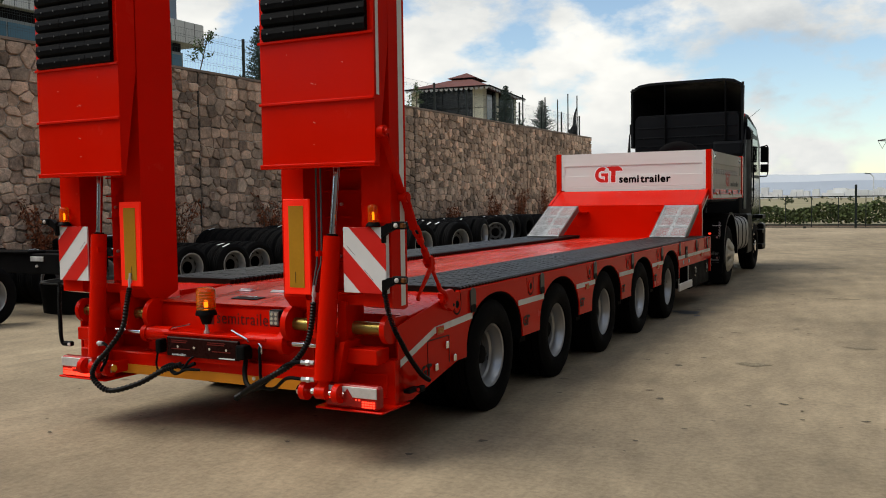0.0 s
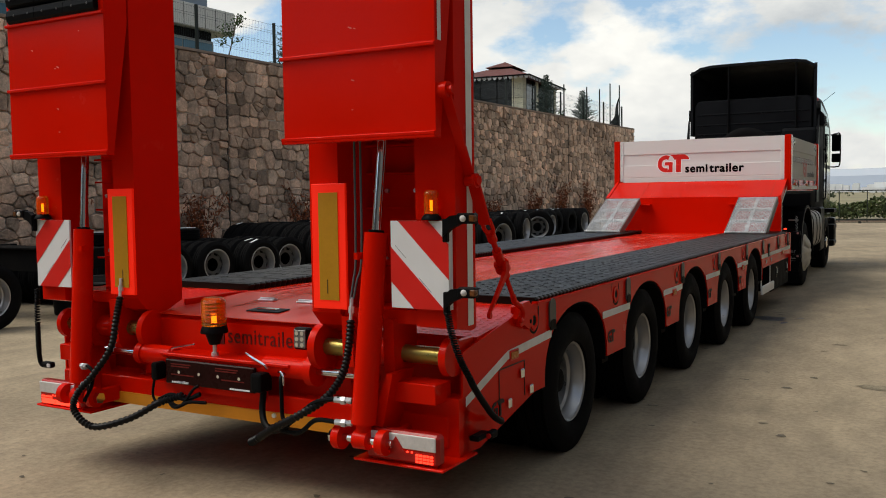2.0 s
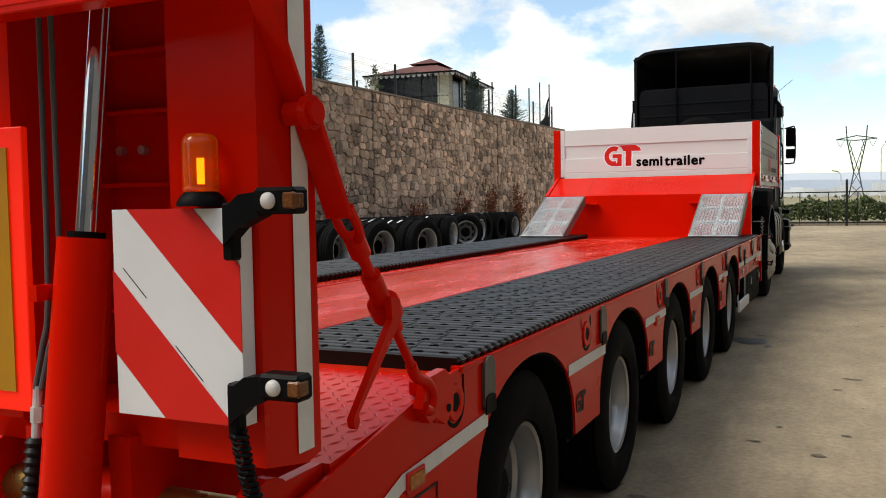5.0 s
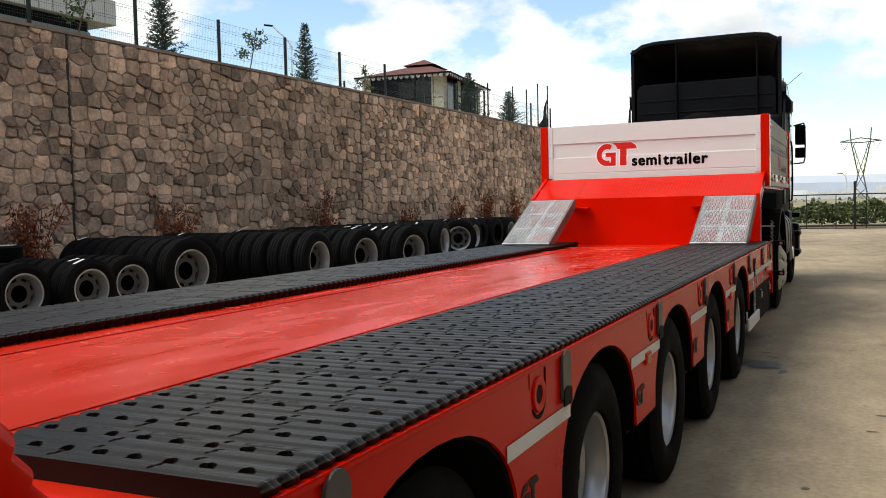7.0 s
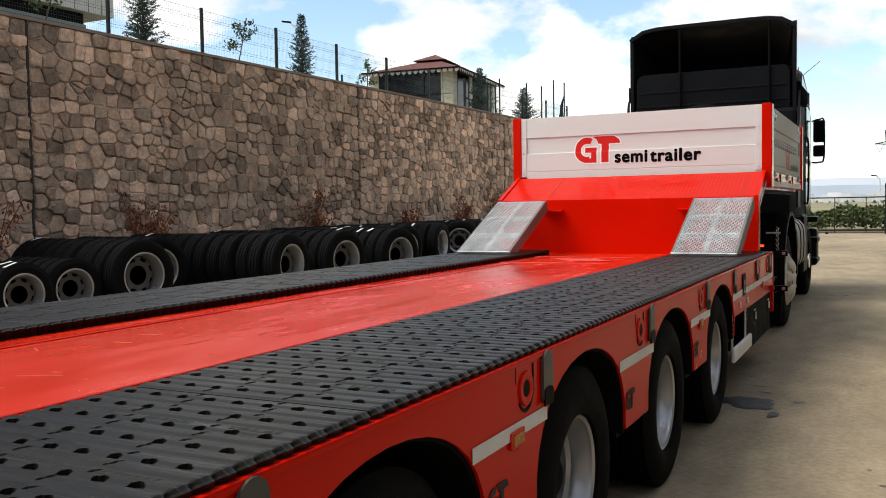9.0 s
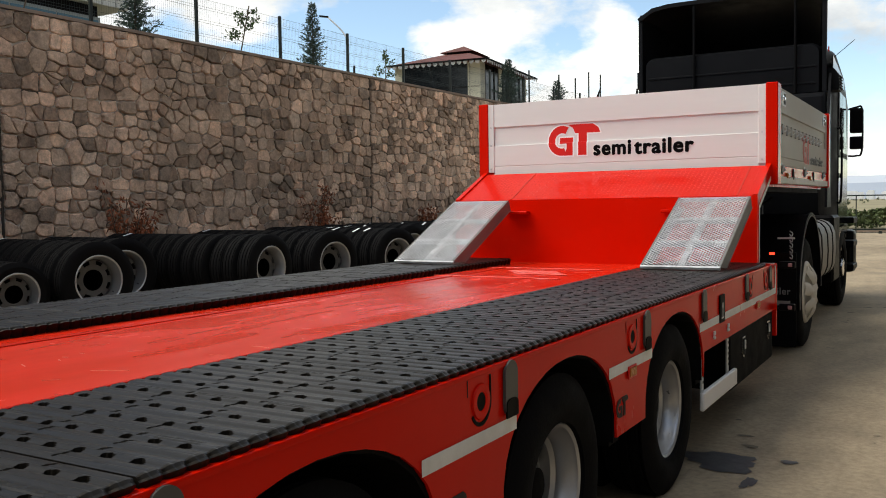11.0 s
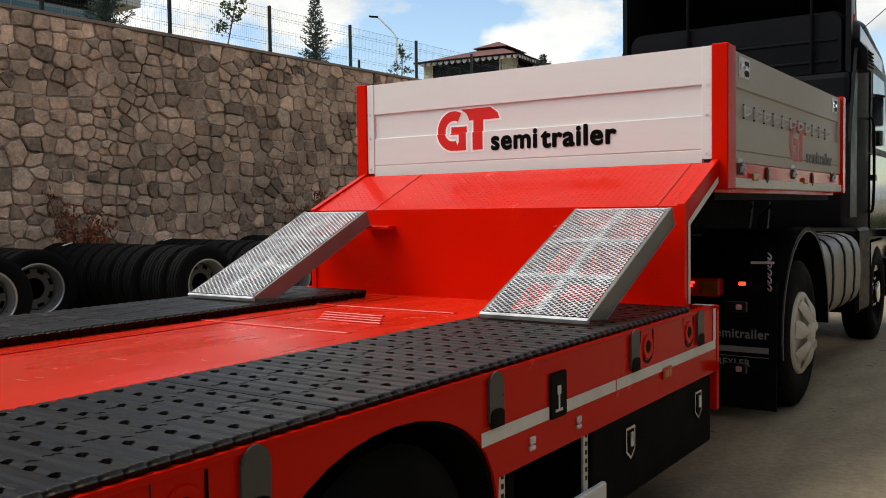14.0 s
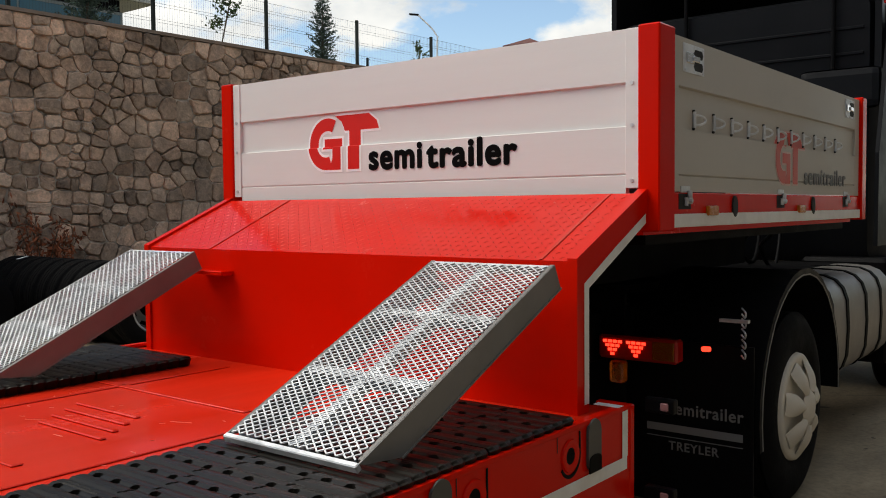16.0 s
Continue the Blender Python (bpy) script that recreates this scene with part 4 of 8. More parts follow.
# taupe tint of the side boards, with their shade darkened into it
TAUPE = mat("taupe_aluminium_shaded", (0.44, 0.405, 0.355), 0.5, 0.10, var=0.08, scale=2.5, bump=0.03, dirt=(0.33, 0.30, 0.26), dirt_amount=0.4, dirt_scale=1.6, stretch=(1, 0.4, 1))
DARKHOLE = mat("dark_recess", (0.012, 0.011, 0.010), 0.7, var=0.2, scale=10)
for s in (1, -1):
    bm = bm_new()
    pts = [(1.262 - d, z) for d, z in board_profile(1.668, BZ1 - 0.01, 0.014)]
    prism(bm, [(s * x, z) for x, z in pts], "y", 14.745, 17.44)
    sb = part("side_board", bm, TAUPE, bx, "aluminium side board, taupe darkened for shade, with a long recess")
    for y0, y1 in ((14.665, 14.745), (17.44, 17.54)):
        bm = bm_new()
        xbox(bm, s, 1.234, 1.2622, y0, y1, 1.668, BZ1 - 0.01, 0.001)
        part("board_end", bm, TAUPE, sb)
    for y, dy in ((14.885, 0.105), (17.30, 0.105)):
        bm = bm_new()
        xbox(bm, s, 1.262, 1.2655, y - dy, y + dy, 2.142, 2.256, 0.001)
        fit_ = part("lock_plate", bm, GALV, sb, "galvanised lock plate")
        for z0, z1 in ((2.155, 2.190), (2.204, 2.240)):
            # raised dark plate, painted for the shade in the cutout
            bm = bm_new()
            prism(bm, [(y + 0.010, z0), (y + 0.080, z0), (y + 0.092, (z0 + z1) / 2), (y + 0.080, z1), (y + 0.010, z1), (y - 0.005, (z0 + z1) / 2)], "x", s * 1.2655, s * 1.2665)
            part("lock_pocket", bm, DARKHOLE, fit_, "dark plate painted as a shaded lock pocket")
        bm = bm_new()
        xbox(bm, s, 1.2655, 1.272, y - 0.082, y - 0.012, 2.178, 2.222, 0.003)
        xbox(bm, s, 1.2665, 1.279, y - 0.025, y + 0.035, 2.186, 2.212, 0.004)
        part("lock_lever", bm, CHROME, fit_)
        for dy_ in (-0.09, 0.0, 0.09):
            for z in (2.151, 2.247):
                bm = bm_new()
                cyl(bm, (s * 1.2655, y + dy_, z), (s * 1.269, y + dy_, z), 0.005, 8)
                part("rivet", bm, GALV, fit_)
    for k in range(11):       # D-shaped wire rings hung on upright pins along the recess
        y = 14.915 + k * 0.211
        bm = bm_new()
        tube(bm, smooth_line([(s * 1.256, y, 1.981), (s * 1.262, y + 0.045, 1.980), (s * 1.268, y + 0.078, 1.971), (s * 1.268, y + 0.080, 1.955), (s * 1.262, y + 0.045, 1.943), (s * 1.256, y, 1.940)], 4), 0.0052, 6)
        hk = part("wire_ring", bm, GALV, sb)
        bm = bm_new()
        tube(bm, [(s * 1.256, y, 1.928), (s * 1.256, y, 1.994)], 0.0075, 8)
        part("ring_pin", bm, GALV, hk)
        for z in (1.924, 1.996):
            bm = bm_new()
            cyl(bm, (s * 1.248, y, z), (s * 1.256, y, z), 0.006, 8)
            part("pin_eye", bm, DARKHOLE, hk)
    bm = bm_new()
    xbox(bm, s, 1.20, 1.268, 14.66, 17.54, 1.565, 1.664, 0.004)
    rail = part("lower_rail", bm, RED, bx)
    bm = bm_new()
    strip(bm, [(14.665, 1.555), (17.54, 1.555)], 0.05, s * 1.2735)
    xbox(bm, s, 1.2, 1.272, 14.665, 17.54, 1.527, 1.562)
    part("reflective_tape", bm, TAPE, rail, "white reflective tape")
    for y in (14.805, 15.99, 17.22):
        # raised dark plate, painted for the shade inside the opening
        bm = bm_new()
        xbox(bm, s, 1.266, 1.2695, y - 0.075, y + 0.045, 1.598, 1.660)
        part("hinge_pocket", bm, DARKHOLE, rail, "dark plate painted as a shaded hinge pocket")
        bm = bm_new()
        xbox(bm, s, 1.262, 1.2665, y - 0.045, y + 0.045, 1.664, 1.690, 0.001)
        cyl(bm, (s * 1.276, y + 0.018, 1.618), (s * 1.276, y + 0.018, 1.672), 0.010, 10)
        cyl(bm, (s * 1.276, y - 0.016, 1.612), (s * 1.276, y - 0.016, 1.645), 0.008, 10)
        cyl(bm, (s * 1.270, y, 1.632), (s * 1.295, y, 1.632), 0.009, 8)
        part("board_hinge", bm, GALV, rail, "galvanised drop-board hinge")
    for y in (15.06, 16.30):
        bm = bm_new()
        xbox(bm, s, 1.267, 1.285, y - 0.055, y + 0.055, 1.570, 1.612, 0.008, 2)
        part("side_marker", bm, AMBERDIM, rail, "dull amber side marker")
    for y in (15.33, 16.52):
        bm = bm_new()
        n = 16
        prism(bm, [(y + 0.030 * math.cos(2 * math.pi * i / n), 1.608 + 0.047 * math.sin(2 * math.pi * i / n)) for i in range(n)], "x", s * 1.268, s * 1.2765)
        part("lashing_eye", bm, DARKHOLE, rail)
bm = bm_new()
box(bm, -1.20, 1.20, 17.57, 17.60, 1.62, 2.28)
part("front_board", bm, ALU, bx)
bm = bm_new()
prism(bm, [(14.5, 1.50), (14.3, 1.38), (15.2, 1.22), (17.5, 1.22), (17.5, 1.50)], "x", -0.55, 0.55)
box(bm, -1.18, 1.18, 14.62, 17.5, 1.46, 1.50)
part("neck_beam", bm, BLACKM, trailer, "dark underside of the gooseneck")

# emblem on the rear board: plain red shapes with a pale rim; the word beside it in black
def ring_arc(bm, cx, cz, r0, r1, a0, a1, y0, y1, n=20, sq=1.0):
    pts = [(cx + r1 * math.cos(radians(a0 + (a1 - a0) * i / n)) * sq, cz + r1 * math.sin(radians(a0 + (a1 - a0) * i / n))) for i in range(n + 1)]
    pts += [(cx + r0 * math.cos(radians(a1 + (a0 - a1) * i / n)) * sq, cz + r0 * math.sin(radians(a1 + (a0 - a1) * i / n))) for i in range(n + 1)]
    prism(bm, pts, "y", y0, y1)


def emblem(parent, cx, cz, k, face, grow=0.0, put=None, sunk=False):
    """A round hooked shape and a broad T-like bar beside it."""
    y0, y1 = face
    bm = bm_new()
    g = grow
    ring_arc(bm, cx, cz, 0.066 * k - g, 0.128 * k + g, 62, 290, y0, y1, sq=0.98)
    prism(bm, [(cx + 0.02 * k - g, cz - 0.128 * k - g), (cx + 0.10 * k + g, cz - 0.128 * k - g), (cx + 0.10 * k + g, cz + 0.025 * k + g), (cx - 0.02 * k - g, cz + 0.025 * k + g), (cx - 0.02 * k - g, cz - 0.025 * k - g), (cx + 0.045 * k - g, cz - 0.025 * k - g), (cx + 0.045 * k - g, cz - 0.07 * k + g)], "y", y0 - 0.0002, y1 - 0.0004)
    prism(bm, [(cx + 0.055 * k - g, cz + 0.135 * k + g), (cx + 0.28 * k, cz + 0.135 * k + g), (cx + 0.33 * k + g, cz + 0.10 * k), (cx + 0.345 * k + g, cz + 0.06 * k - g), (cx + 0.225 * k + g, cz + 0.06 * k - g), (cx + 0.225 * k + g, cz - 0.128 * k - g), (cx + 0.15 * k - g, cz - 0.128 * k - g), (cx + 0.15 * k - g, cz + 0.06 * k - g), (cx + 0.12 * k, cz + 0.06 * k - g), (cx + 0.10 * k, cz + 0.105 * k)], "y", y0, y1)
    if put:
        bmesh.ops.transform(bm, verts=bm.verts, matrix=put)
        if sunk:
            for z in (1.915, 1.918):
                bmesh.ops.bisect_plane(bm, geom=bm.verts[:] + bm.edges[:] + bm.faces[:], plane_co=(0, 0, z), plane_no=(0, 0, 1))
            for q in bm.verts:
                q.co.x -= 0.014 * min(1, max(0, (q.co.z - 1.915) / 0.003))
    else:       # laid into the recessed band of the board
        for z in (1.915, 1.918):
            bmesh.ops.bisect_plane(bm, geom=bm.verts[:] + bm.edges[:] + bm.faces[:], plane_co=(0, 0, z), plane_no=(0, 0, 1))
        for q in bm.verts:
            q.co.y += 0.012 * min(1, max(0, (q.co.z - 1.915) / 0.003))
    return bm


RIMWHITE = mat("bright_white_film", (0.93, 0.93, 0.93), 0.4, var=0.02, scale=8)
for g, yy, mtl in ((0.012, (14.5345, 14.5335), RIMWHITE), (0.0, (14.5333, 14.5325), SIGNRED)):
    part("emblem", emblem(trailer, -0.487, 1.932, 1.0, yy, g), mtl, rear_board, "red emblem with a pale rim" if not g else "")
words("lettering", "semi", 0.166, Matrix.Translation((-0.200, 14.5335, 1.800)) @ REARWARD, BLACKGLOSS, rear_board, 0.0006, 1.0, 0.0068, 0.330)
words("lettering", "trailer", 0.166, Matrix.Translation((0.152, 14.5335, 1.797)) @ REARWARD, BLACKGLOSS, rear_board, 0.0006, 1.0, 0.0068, 0.494)
# the same mark on the right board, faded
turn = Matrix.Translation((1.2645, 16.035, 1.848)) @ pose(0, 0, 0, 0, 0, 90)
part("emblem_rim", emblem(trailer, 0, 0, 1.0, (0.0005, 0.0018), 0.009, turn, True), mat("faded_pink_film", (0.62, 0.40, 0.36), 0.5, var=0.15, scale=20), bx, "pale rim of the faded emblem")
part("emblem", emblem(trailer, 0, 0, 1.0, (-0.001, 0.0002), 0.0, turn, True), mat("faded_red", (0.50, 0.085, 0.065), 0.5, var=0.2, scale=12), bx, "faded red emblem")
words("lettering", "semitrailer", 0.125, Matrix.Translation((1.2645, 16.375, 1.725)) @ RIGHTWARD, mat("faded_grey_ink", (0.13, 0.125, 0.12), 0.5, var=0.3, scale=18), bx, 0.0006, 1.0, 0.004, 0.84)

# small dark monogram decals on the lower flaps between the wheels
for s in (1, -1):
    for yc, zc in ((5.00, 0.475), (6.66, 0.585), (8.03, 0.58), (9.40, 0.58), (10.77, 0.58)):
        put_ = Matrix.Translation((s * (HALF + 0.002), yc - s * 0.045, zc)) @ pose(0, 0, 0, 0, 0, 90 * s)
        part("monogram_decal", emblem(trailer, 0, 0, 0.30, (-0.001, 0.001), 0.0, put_), INK, trailer, "small dark monogram decal")
# pale scratches on the deck
rs = random.Random(8)
bm = bm_new()
for i in range(170):
    x, y = rs.uniform(-0.60, 0.60), rs.uniform(5.6, 13.3)
    L = rs.choice((0.015, 0.02, 0.03, 0.05, 0.08))
    obox(bm, pose(x, y, DECKZ + 0.0006, 0, 0, rs.gauss(20, 22)), L, rs.uniform(0.001, 0.003), 0.0012)
for x, y, L, yaw in ((0.04, 6.99, 0.43, 19), (-0.33, 6.92, 0.10, 24), (0.10, 7.55, 0.14, 22), (0.28, 9.15, 0.12, 28), (-0.22, 8.3, 0.09, 15), (0.22, 10.1, 0.11, 30)):
    obox(bm, pose(x, y, DECKZ + 0.0007, 0, 0, yaw), L, 0.0028, 0.0014)
tagged(part("scratch", bm, mat("pale_scratch", (0.70, 0.20, 0.14), 0.5, var=0.2, scale=10), deck), kind="stuff")

# small side lamps at the front end of the bed
for z in (0.915, 0.60):
    bm = bm_new()
    box(bm, 1.335, 1.445, 14.285, 14.325, z - 0.026, z + 0.026, 0.008, 2)
    fl = part("side_lamp", bm, BLACK, trailer, "small black side lamp with pale lenses")
    for x in (1.412,):
        bm = bm_new()
        box(bm, x - 0.015, x + 0.015, 14.280, 14.286, z - 0.014, z + 0.014, 0.004)
        part("lens", bm, mat("pinkish_lens", (0.34, 0.17, 0.17), 0.2, var=0.3, scale=60), fl)

# ---- tail of the trailer ----
DARKRED = mat("dark_red_lettering", (0.10, 0.004, 0.003), 0.5, var=0.1, scale=10)
RY = 4.675      # rear face
bm = bm_new()
prism(bm, [(RY, 0.40), (RY, 0.845), (RY + 0.02, 0.870), (5.42, DECKZ), (5.42, 0.40)], "x", -0.60, 0.60)
tail = part("tail_block", bm, RED, trailer, "red tail block with lettering")
for s in (1, -1):
    bm = bm_new()
    prism(bm, [(4.80, 0.60), (4.80, 0.845), (5.42, DECKZ), (5.42, 0.60)], "x", s * 0.60, s * (HALF - 0.011))
    box(bm, min(s * 0.62, s * 1.28), max(s * 0.62, s * 1.28), 4.80, 4.86, 0.36, 0.62)
    slope = part("tail_slope", bm, RED, trailer)
    bm = bm_new()
    prism(bm, [(RY + 0.004, 0.53), (RY + 0.004, 0.842), (4.797, 0.856), (4.797, 0.53)], "x", s * 0.602, s * 0.70)
    part("end_plate", bm, RED, trailer)
    # lozenge tread on the slope
    bm = bm_new()
    d0 = Vector((0, 0.62, DECKZ - 0.845)).normalized()
    nn = Vector((0, -d0.z, d0.y))
    for i in range(19):
        for j in range(16):
            c = Vector((s * (0.62 + 0.038 * i), 4.80, 0.845)) + d0 * (0.03 + 0.038 * j) + nn * 0.001
            a = radians(50 if (i + j) % 2 else -50)
            d = Vector((1, 0, 0)) * math.cos(a) + d0 * math.sin(a)
            w = d.cross(nn)
            vs = [bm.verts.new(c + d * 0.017), bm.verts.new(c + w * 0.005), bm.verts.new(c - d * 0.017), bm.verts.new(c - w * 0.005), bm.verts.new(c + nn * 0.0022)]
            for k in range(4):
                bm.faces.new((vs[k], vs[(k + 1) % 4], vs[4]))
    bmesh.ops.recalc_face_normals(bm, faces=bm.faces)
    tagged(part("tread_pattern", bm, DECK, slope), kind="stuff")
# deck hatch: lid, hinges and a recessed handle
bm = bm_new()
prism(bm, [(4.66, 0.8735), (5.40, DECKZ + 0.001), (5.40, DECKZ + 0.006), (4.66, 0.878)], "x", -0.58, 0.58)
hatch = part("deck_hatch", bm, DECK, trailer)
for x, y in ((-0.22, 5.16), (0.06, 5.16)):
    bm = bm_new()
    obox(bm, pose(x, y, 0.910, 3, 0, 0), 0.11, 0.055, 0.010, 0.003)
    cyl(bm, (x - 0.055, y, 0.915), (x + 0.055, y, 0.915), 0.008, 8)
    part("hinge", bm, GALV, hatch, "galvanised hinge")
bm = bm_new()
obox(bm, pose(0.02, 4.88, 0.895, 3.5, 0, 0), 0.22, 0.10, 0.006, 0.002)
hd = part("recessed_handle", bm, BLACK, hatch, "black recessed paddle handle")
bm = bm_new()
obox(bm, pose(0.02, 4.88, 0.901, 3.5, 0, 0), 0.13, 0.035, 0.010, 0.003)
part("paddle", bm, CHROME, hd)
# raised edge of the left tread sheet
bm = bm_new()
box(bm, -0.62, -0.60, 4.9, 5.42, 0.89, 0.925, 0.003)
part("sheet_edge", bm, RED, trailer)
words("lettering", "semitrailer", 0.115, Matrix.Translation((-0.08, RY - 0.002, 0.745)) @ REARWARD, DARKRED, tail, 0.001, 0.86, 0.0)
bm = bm_new()
prism(bm, [(-0.130, 0.735), (-0.102, 0.735), (-0.102, 0.822), (-0.080, 0.822), (-0.088, 0.848), (-0.158, 0.848), (-0.158, 0.822), (-0.130, 0.822)], "y", RY - 0.004, RY)
part("monogram_decal", bm, DARKRED, tail)
# bumper plate with a yellow edge
bm = bm_new()
box(bm, -1.28, 1.28, RY - 0.085, RY + 0.12, 0.375, 0.52, 0.006)
bump_ = part("rear_beam", bm, RED, trailer)
bm = bm_new()
box(bm, -0.86, 0.86, RY - 0.091, RY - 0.0855, 0.372, 0.435)
part("reflective_tape", bm, YELLOW, bump_, "yellow reflective band")
bm = bm_new()
cyl(bm, (0.30, RY - 0.091, 0.42), (0.30, RY - 0.101, 0.42), 0.012, 10)
part("bolt", bm, GALV, bump_)
# sliding tubes that carry the ramps
for x0, x1, c0, c1, rc in ((-0.62, -0.38, -0.625, -0.585, 0.06), (0.26, 0.575, 0.535, 0.578, 0.075)):
    bm = bm_new()
    cyl(bm, (x0, RY - 0.09, 0.665), (x1, RY - 0.09, 0.665), 0.052, 20)
    cyl(bm, (c0, RY - 0.09, 0.665), (c1, RY - 0.09, 0.665), rc, 20)
    part("slide_tube", bm, RED, trailer, smooth=40)
bm = bm_new()
cyl(bm, (-0.9, RY - 0.09, 0.665), (0.92, RY - 0.09, 0.665), 0.022, 14)
part("slide_rod", bm, CHROME, trailer, smooth=40)
# shelf for the beacon and the number plate holder
bm = bm_new()
box(bm, -0.42, 0.44, RY - 0.15, RY + 0.01, 0.675, 0.692, 0.003)
box(bm, -0.40, 0.28, RY - 0.135, RY - 0.115, 0.50, 0.68)
shelf = part("plate_bracket", bm, RED, trailer)
bm = bm_new()
box(bm, -0.375, 0.235, RY - 0.160, RY - 0.137, 0.535, 0.662, 0.006)
holder = part("plate_holder", bm, mat("dark_red_black_plastic", (0.016, 0.003, 0.003), 0.30, var=0.3, scale=12, spec=0.08), shelf, "empty black number plate holder")
PRINT = mat("faint_red_print", (0.12, 0.006, 0.004), 0.5)
for x0, x1, z in ((-0.33, -0.19, 0.640), (-0.33, -0.20, 0.628), (-0.02, 0.13, 0.640), (-0.02, 0.12, 0.628), (-0.33, -0.17, 0.585), (0.02, 0.17, 0.585)):
    bm = bm_new()
    box(bm, x0, x1, RY - 0.1625, RY - 0.1605, z - 0.003, z + 0.003)
    part("small_print", bm, PRINT, holder)
words("lettering", "semitrailer", 0.021, Matrix.Translation((-0.325, RY - 0.1612, 0.541)) @ REARWARD, WHITE, holder, 0.0006, 1.0, 0.0006, 0.12)
for x0, x1, z in ((0.075, 0.205, 0.545),):
    bm = bm_new()
    box(bm, x0, x1, RY - 0.1625, RY - 0.1605, z - 0.004, z + 0.004)
    part("small_print", bm, WHITE, holder)
for x in (-0.27, -0.13, 0.0, 0.14):
    bm = bm_new()
    cyl(bm, (x, RY - 0.160, 0.60), (x, RY - 0.166, 0.60), 0.009, 8)
    part("screw", bm, CHROME, holder)
for x, w in ((-0.418, 0.022), (0.275, 0.036)):
    bm = bm_new()
    box(bm, x - w, x + w, RY - 0.20, RY - 0.11, 0.55, 0.645, 0.016, 2)
    part("plate_lamp", bm, BLACK, shelf, "black plate lamp")


def beacon(at, r, h, parent=None, name="beacon", pole=0.0, lit=True):
    """An amber beacon on a black foot."""
    x, y, z = at
    t = thing(name, (x, y, z - pole), "amber rotating beacon on a black foot, lit" if lit else "amber beacon lamp on a black foot", "beacon lamp", "warning beacons")
    up = pose(0, 0, 0, 0, -90, 0)
    bm = bm_new()
    w = 1.08 if pole else 1.35
    lathe(bm, [(0, r * w), (0.006, r * w), (h * 0.14, r * (w + 0.9) / 2), (h * 0.2, r * 0.9), (h * 0.2, 0.004)], Matrix.Translation(at) @ up, 24, closed=False)
    if pole:
        cyl(bm, (x, y, z - pole * 0.5), (x, y, z), r * 0.42, 16, r * 0.75)
    part("foot", bm, BLACK, t, smooth=40)
    if pole:
        bm = bm_new()
        cyl(bm, (x, y, z - pole), (x, y, z - pole * 0.48), 0.011, 12)
        cyl(bm, (x, y, z - pole), (x, y, z - pole * 0.85), 0.018, 6)
        part("stem", bm, GALV, t, "bright steel stem", smooth=40)
    bm = bm_new()
    n = 7
    prof = [(h * 0.2, r * 0.9), (h * 0.24, r)]
    for i in range(n):
        zz = h * (0.26 + 0.60 * i / (n - 1))
        prof += [(zz, r * 0.985), (zz + h * 0.03, r * 0.955)]
    prof += [(h * 0.95, r * 0.88), (h, r * 0.7), (h, 0.004)]
    lathe(bm, prof, Matrix.Translation(at) @ up, 28, closed=False)
    part("dome", bm, AMBER, t, "translucent amber dome", smooth=25)
    if lit:
        bm = bm_new()
        cyl(bm, (x, y, z + h * 0.3), (x, y, z + h * (0.50 if pole else 0.66)), r * 0.14, 10)
        part("bulb", bm, AMBERLIT, t)
    return t


beacon((-0.072, RY - 0.105, 0.812), 0.065, 0.18, pole=0.12)
# work lamp
bm = bm_new()
box(bm, 0.422, 0.508, RY - 0.085, RY - 0.035, 0.758, 0.864, 0.008)
cyl(bm, (0.457, RY, 0.775), (0.457, RY - 0.05, 0.775), 0.02, 10)
wl = thing("work_lamp", (0.457, RY, 0.80), "square black work lamp on the red tail", "lamp")
part("housing", bm, BLACK, wl)
bm = bm_new()
box(bm, 0.430, 0.500, RY - 0.090, RY - 0.0855, 0.767, 0.855, 0.002)
gl = part("glass", bm, mat("smoked_clear_glass", (0.16, 0.155, 0.15), 0.15, 0.3, var=0.3, scale=60, bump=0.2, bump_scale=120), wl, "clear ribbed glass")
bm = bm_new()
for i in range(3):
    for j in range(2):
        cyl(bm, (0.449 + 0.032 * j, RY - 0.0905, 0.783 + 0.028 * i), (0.449 + 0.032 * j, RY - 0.0925, 0.783 + 0.028 * i), 0.011, 12)
part("led", bm, CHROME, gl)


SCRATCH = mat("bare_scratch", (0.62, 0.20, 0.16), 0.6)


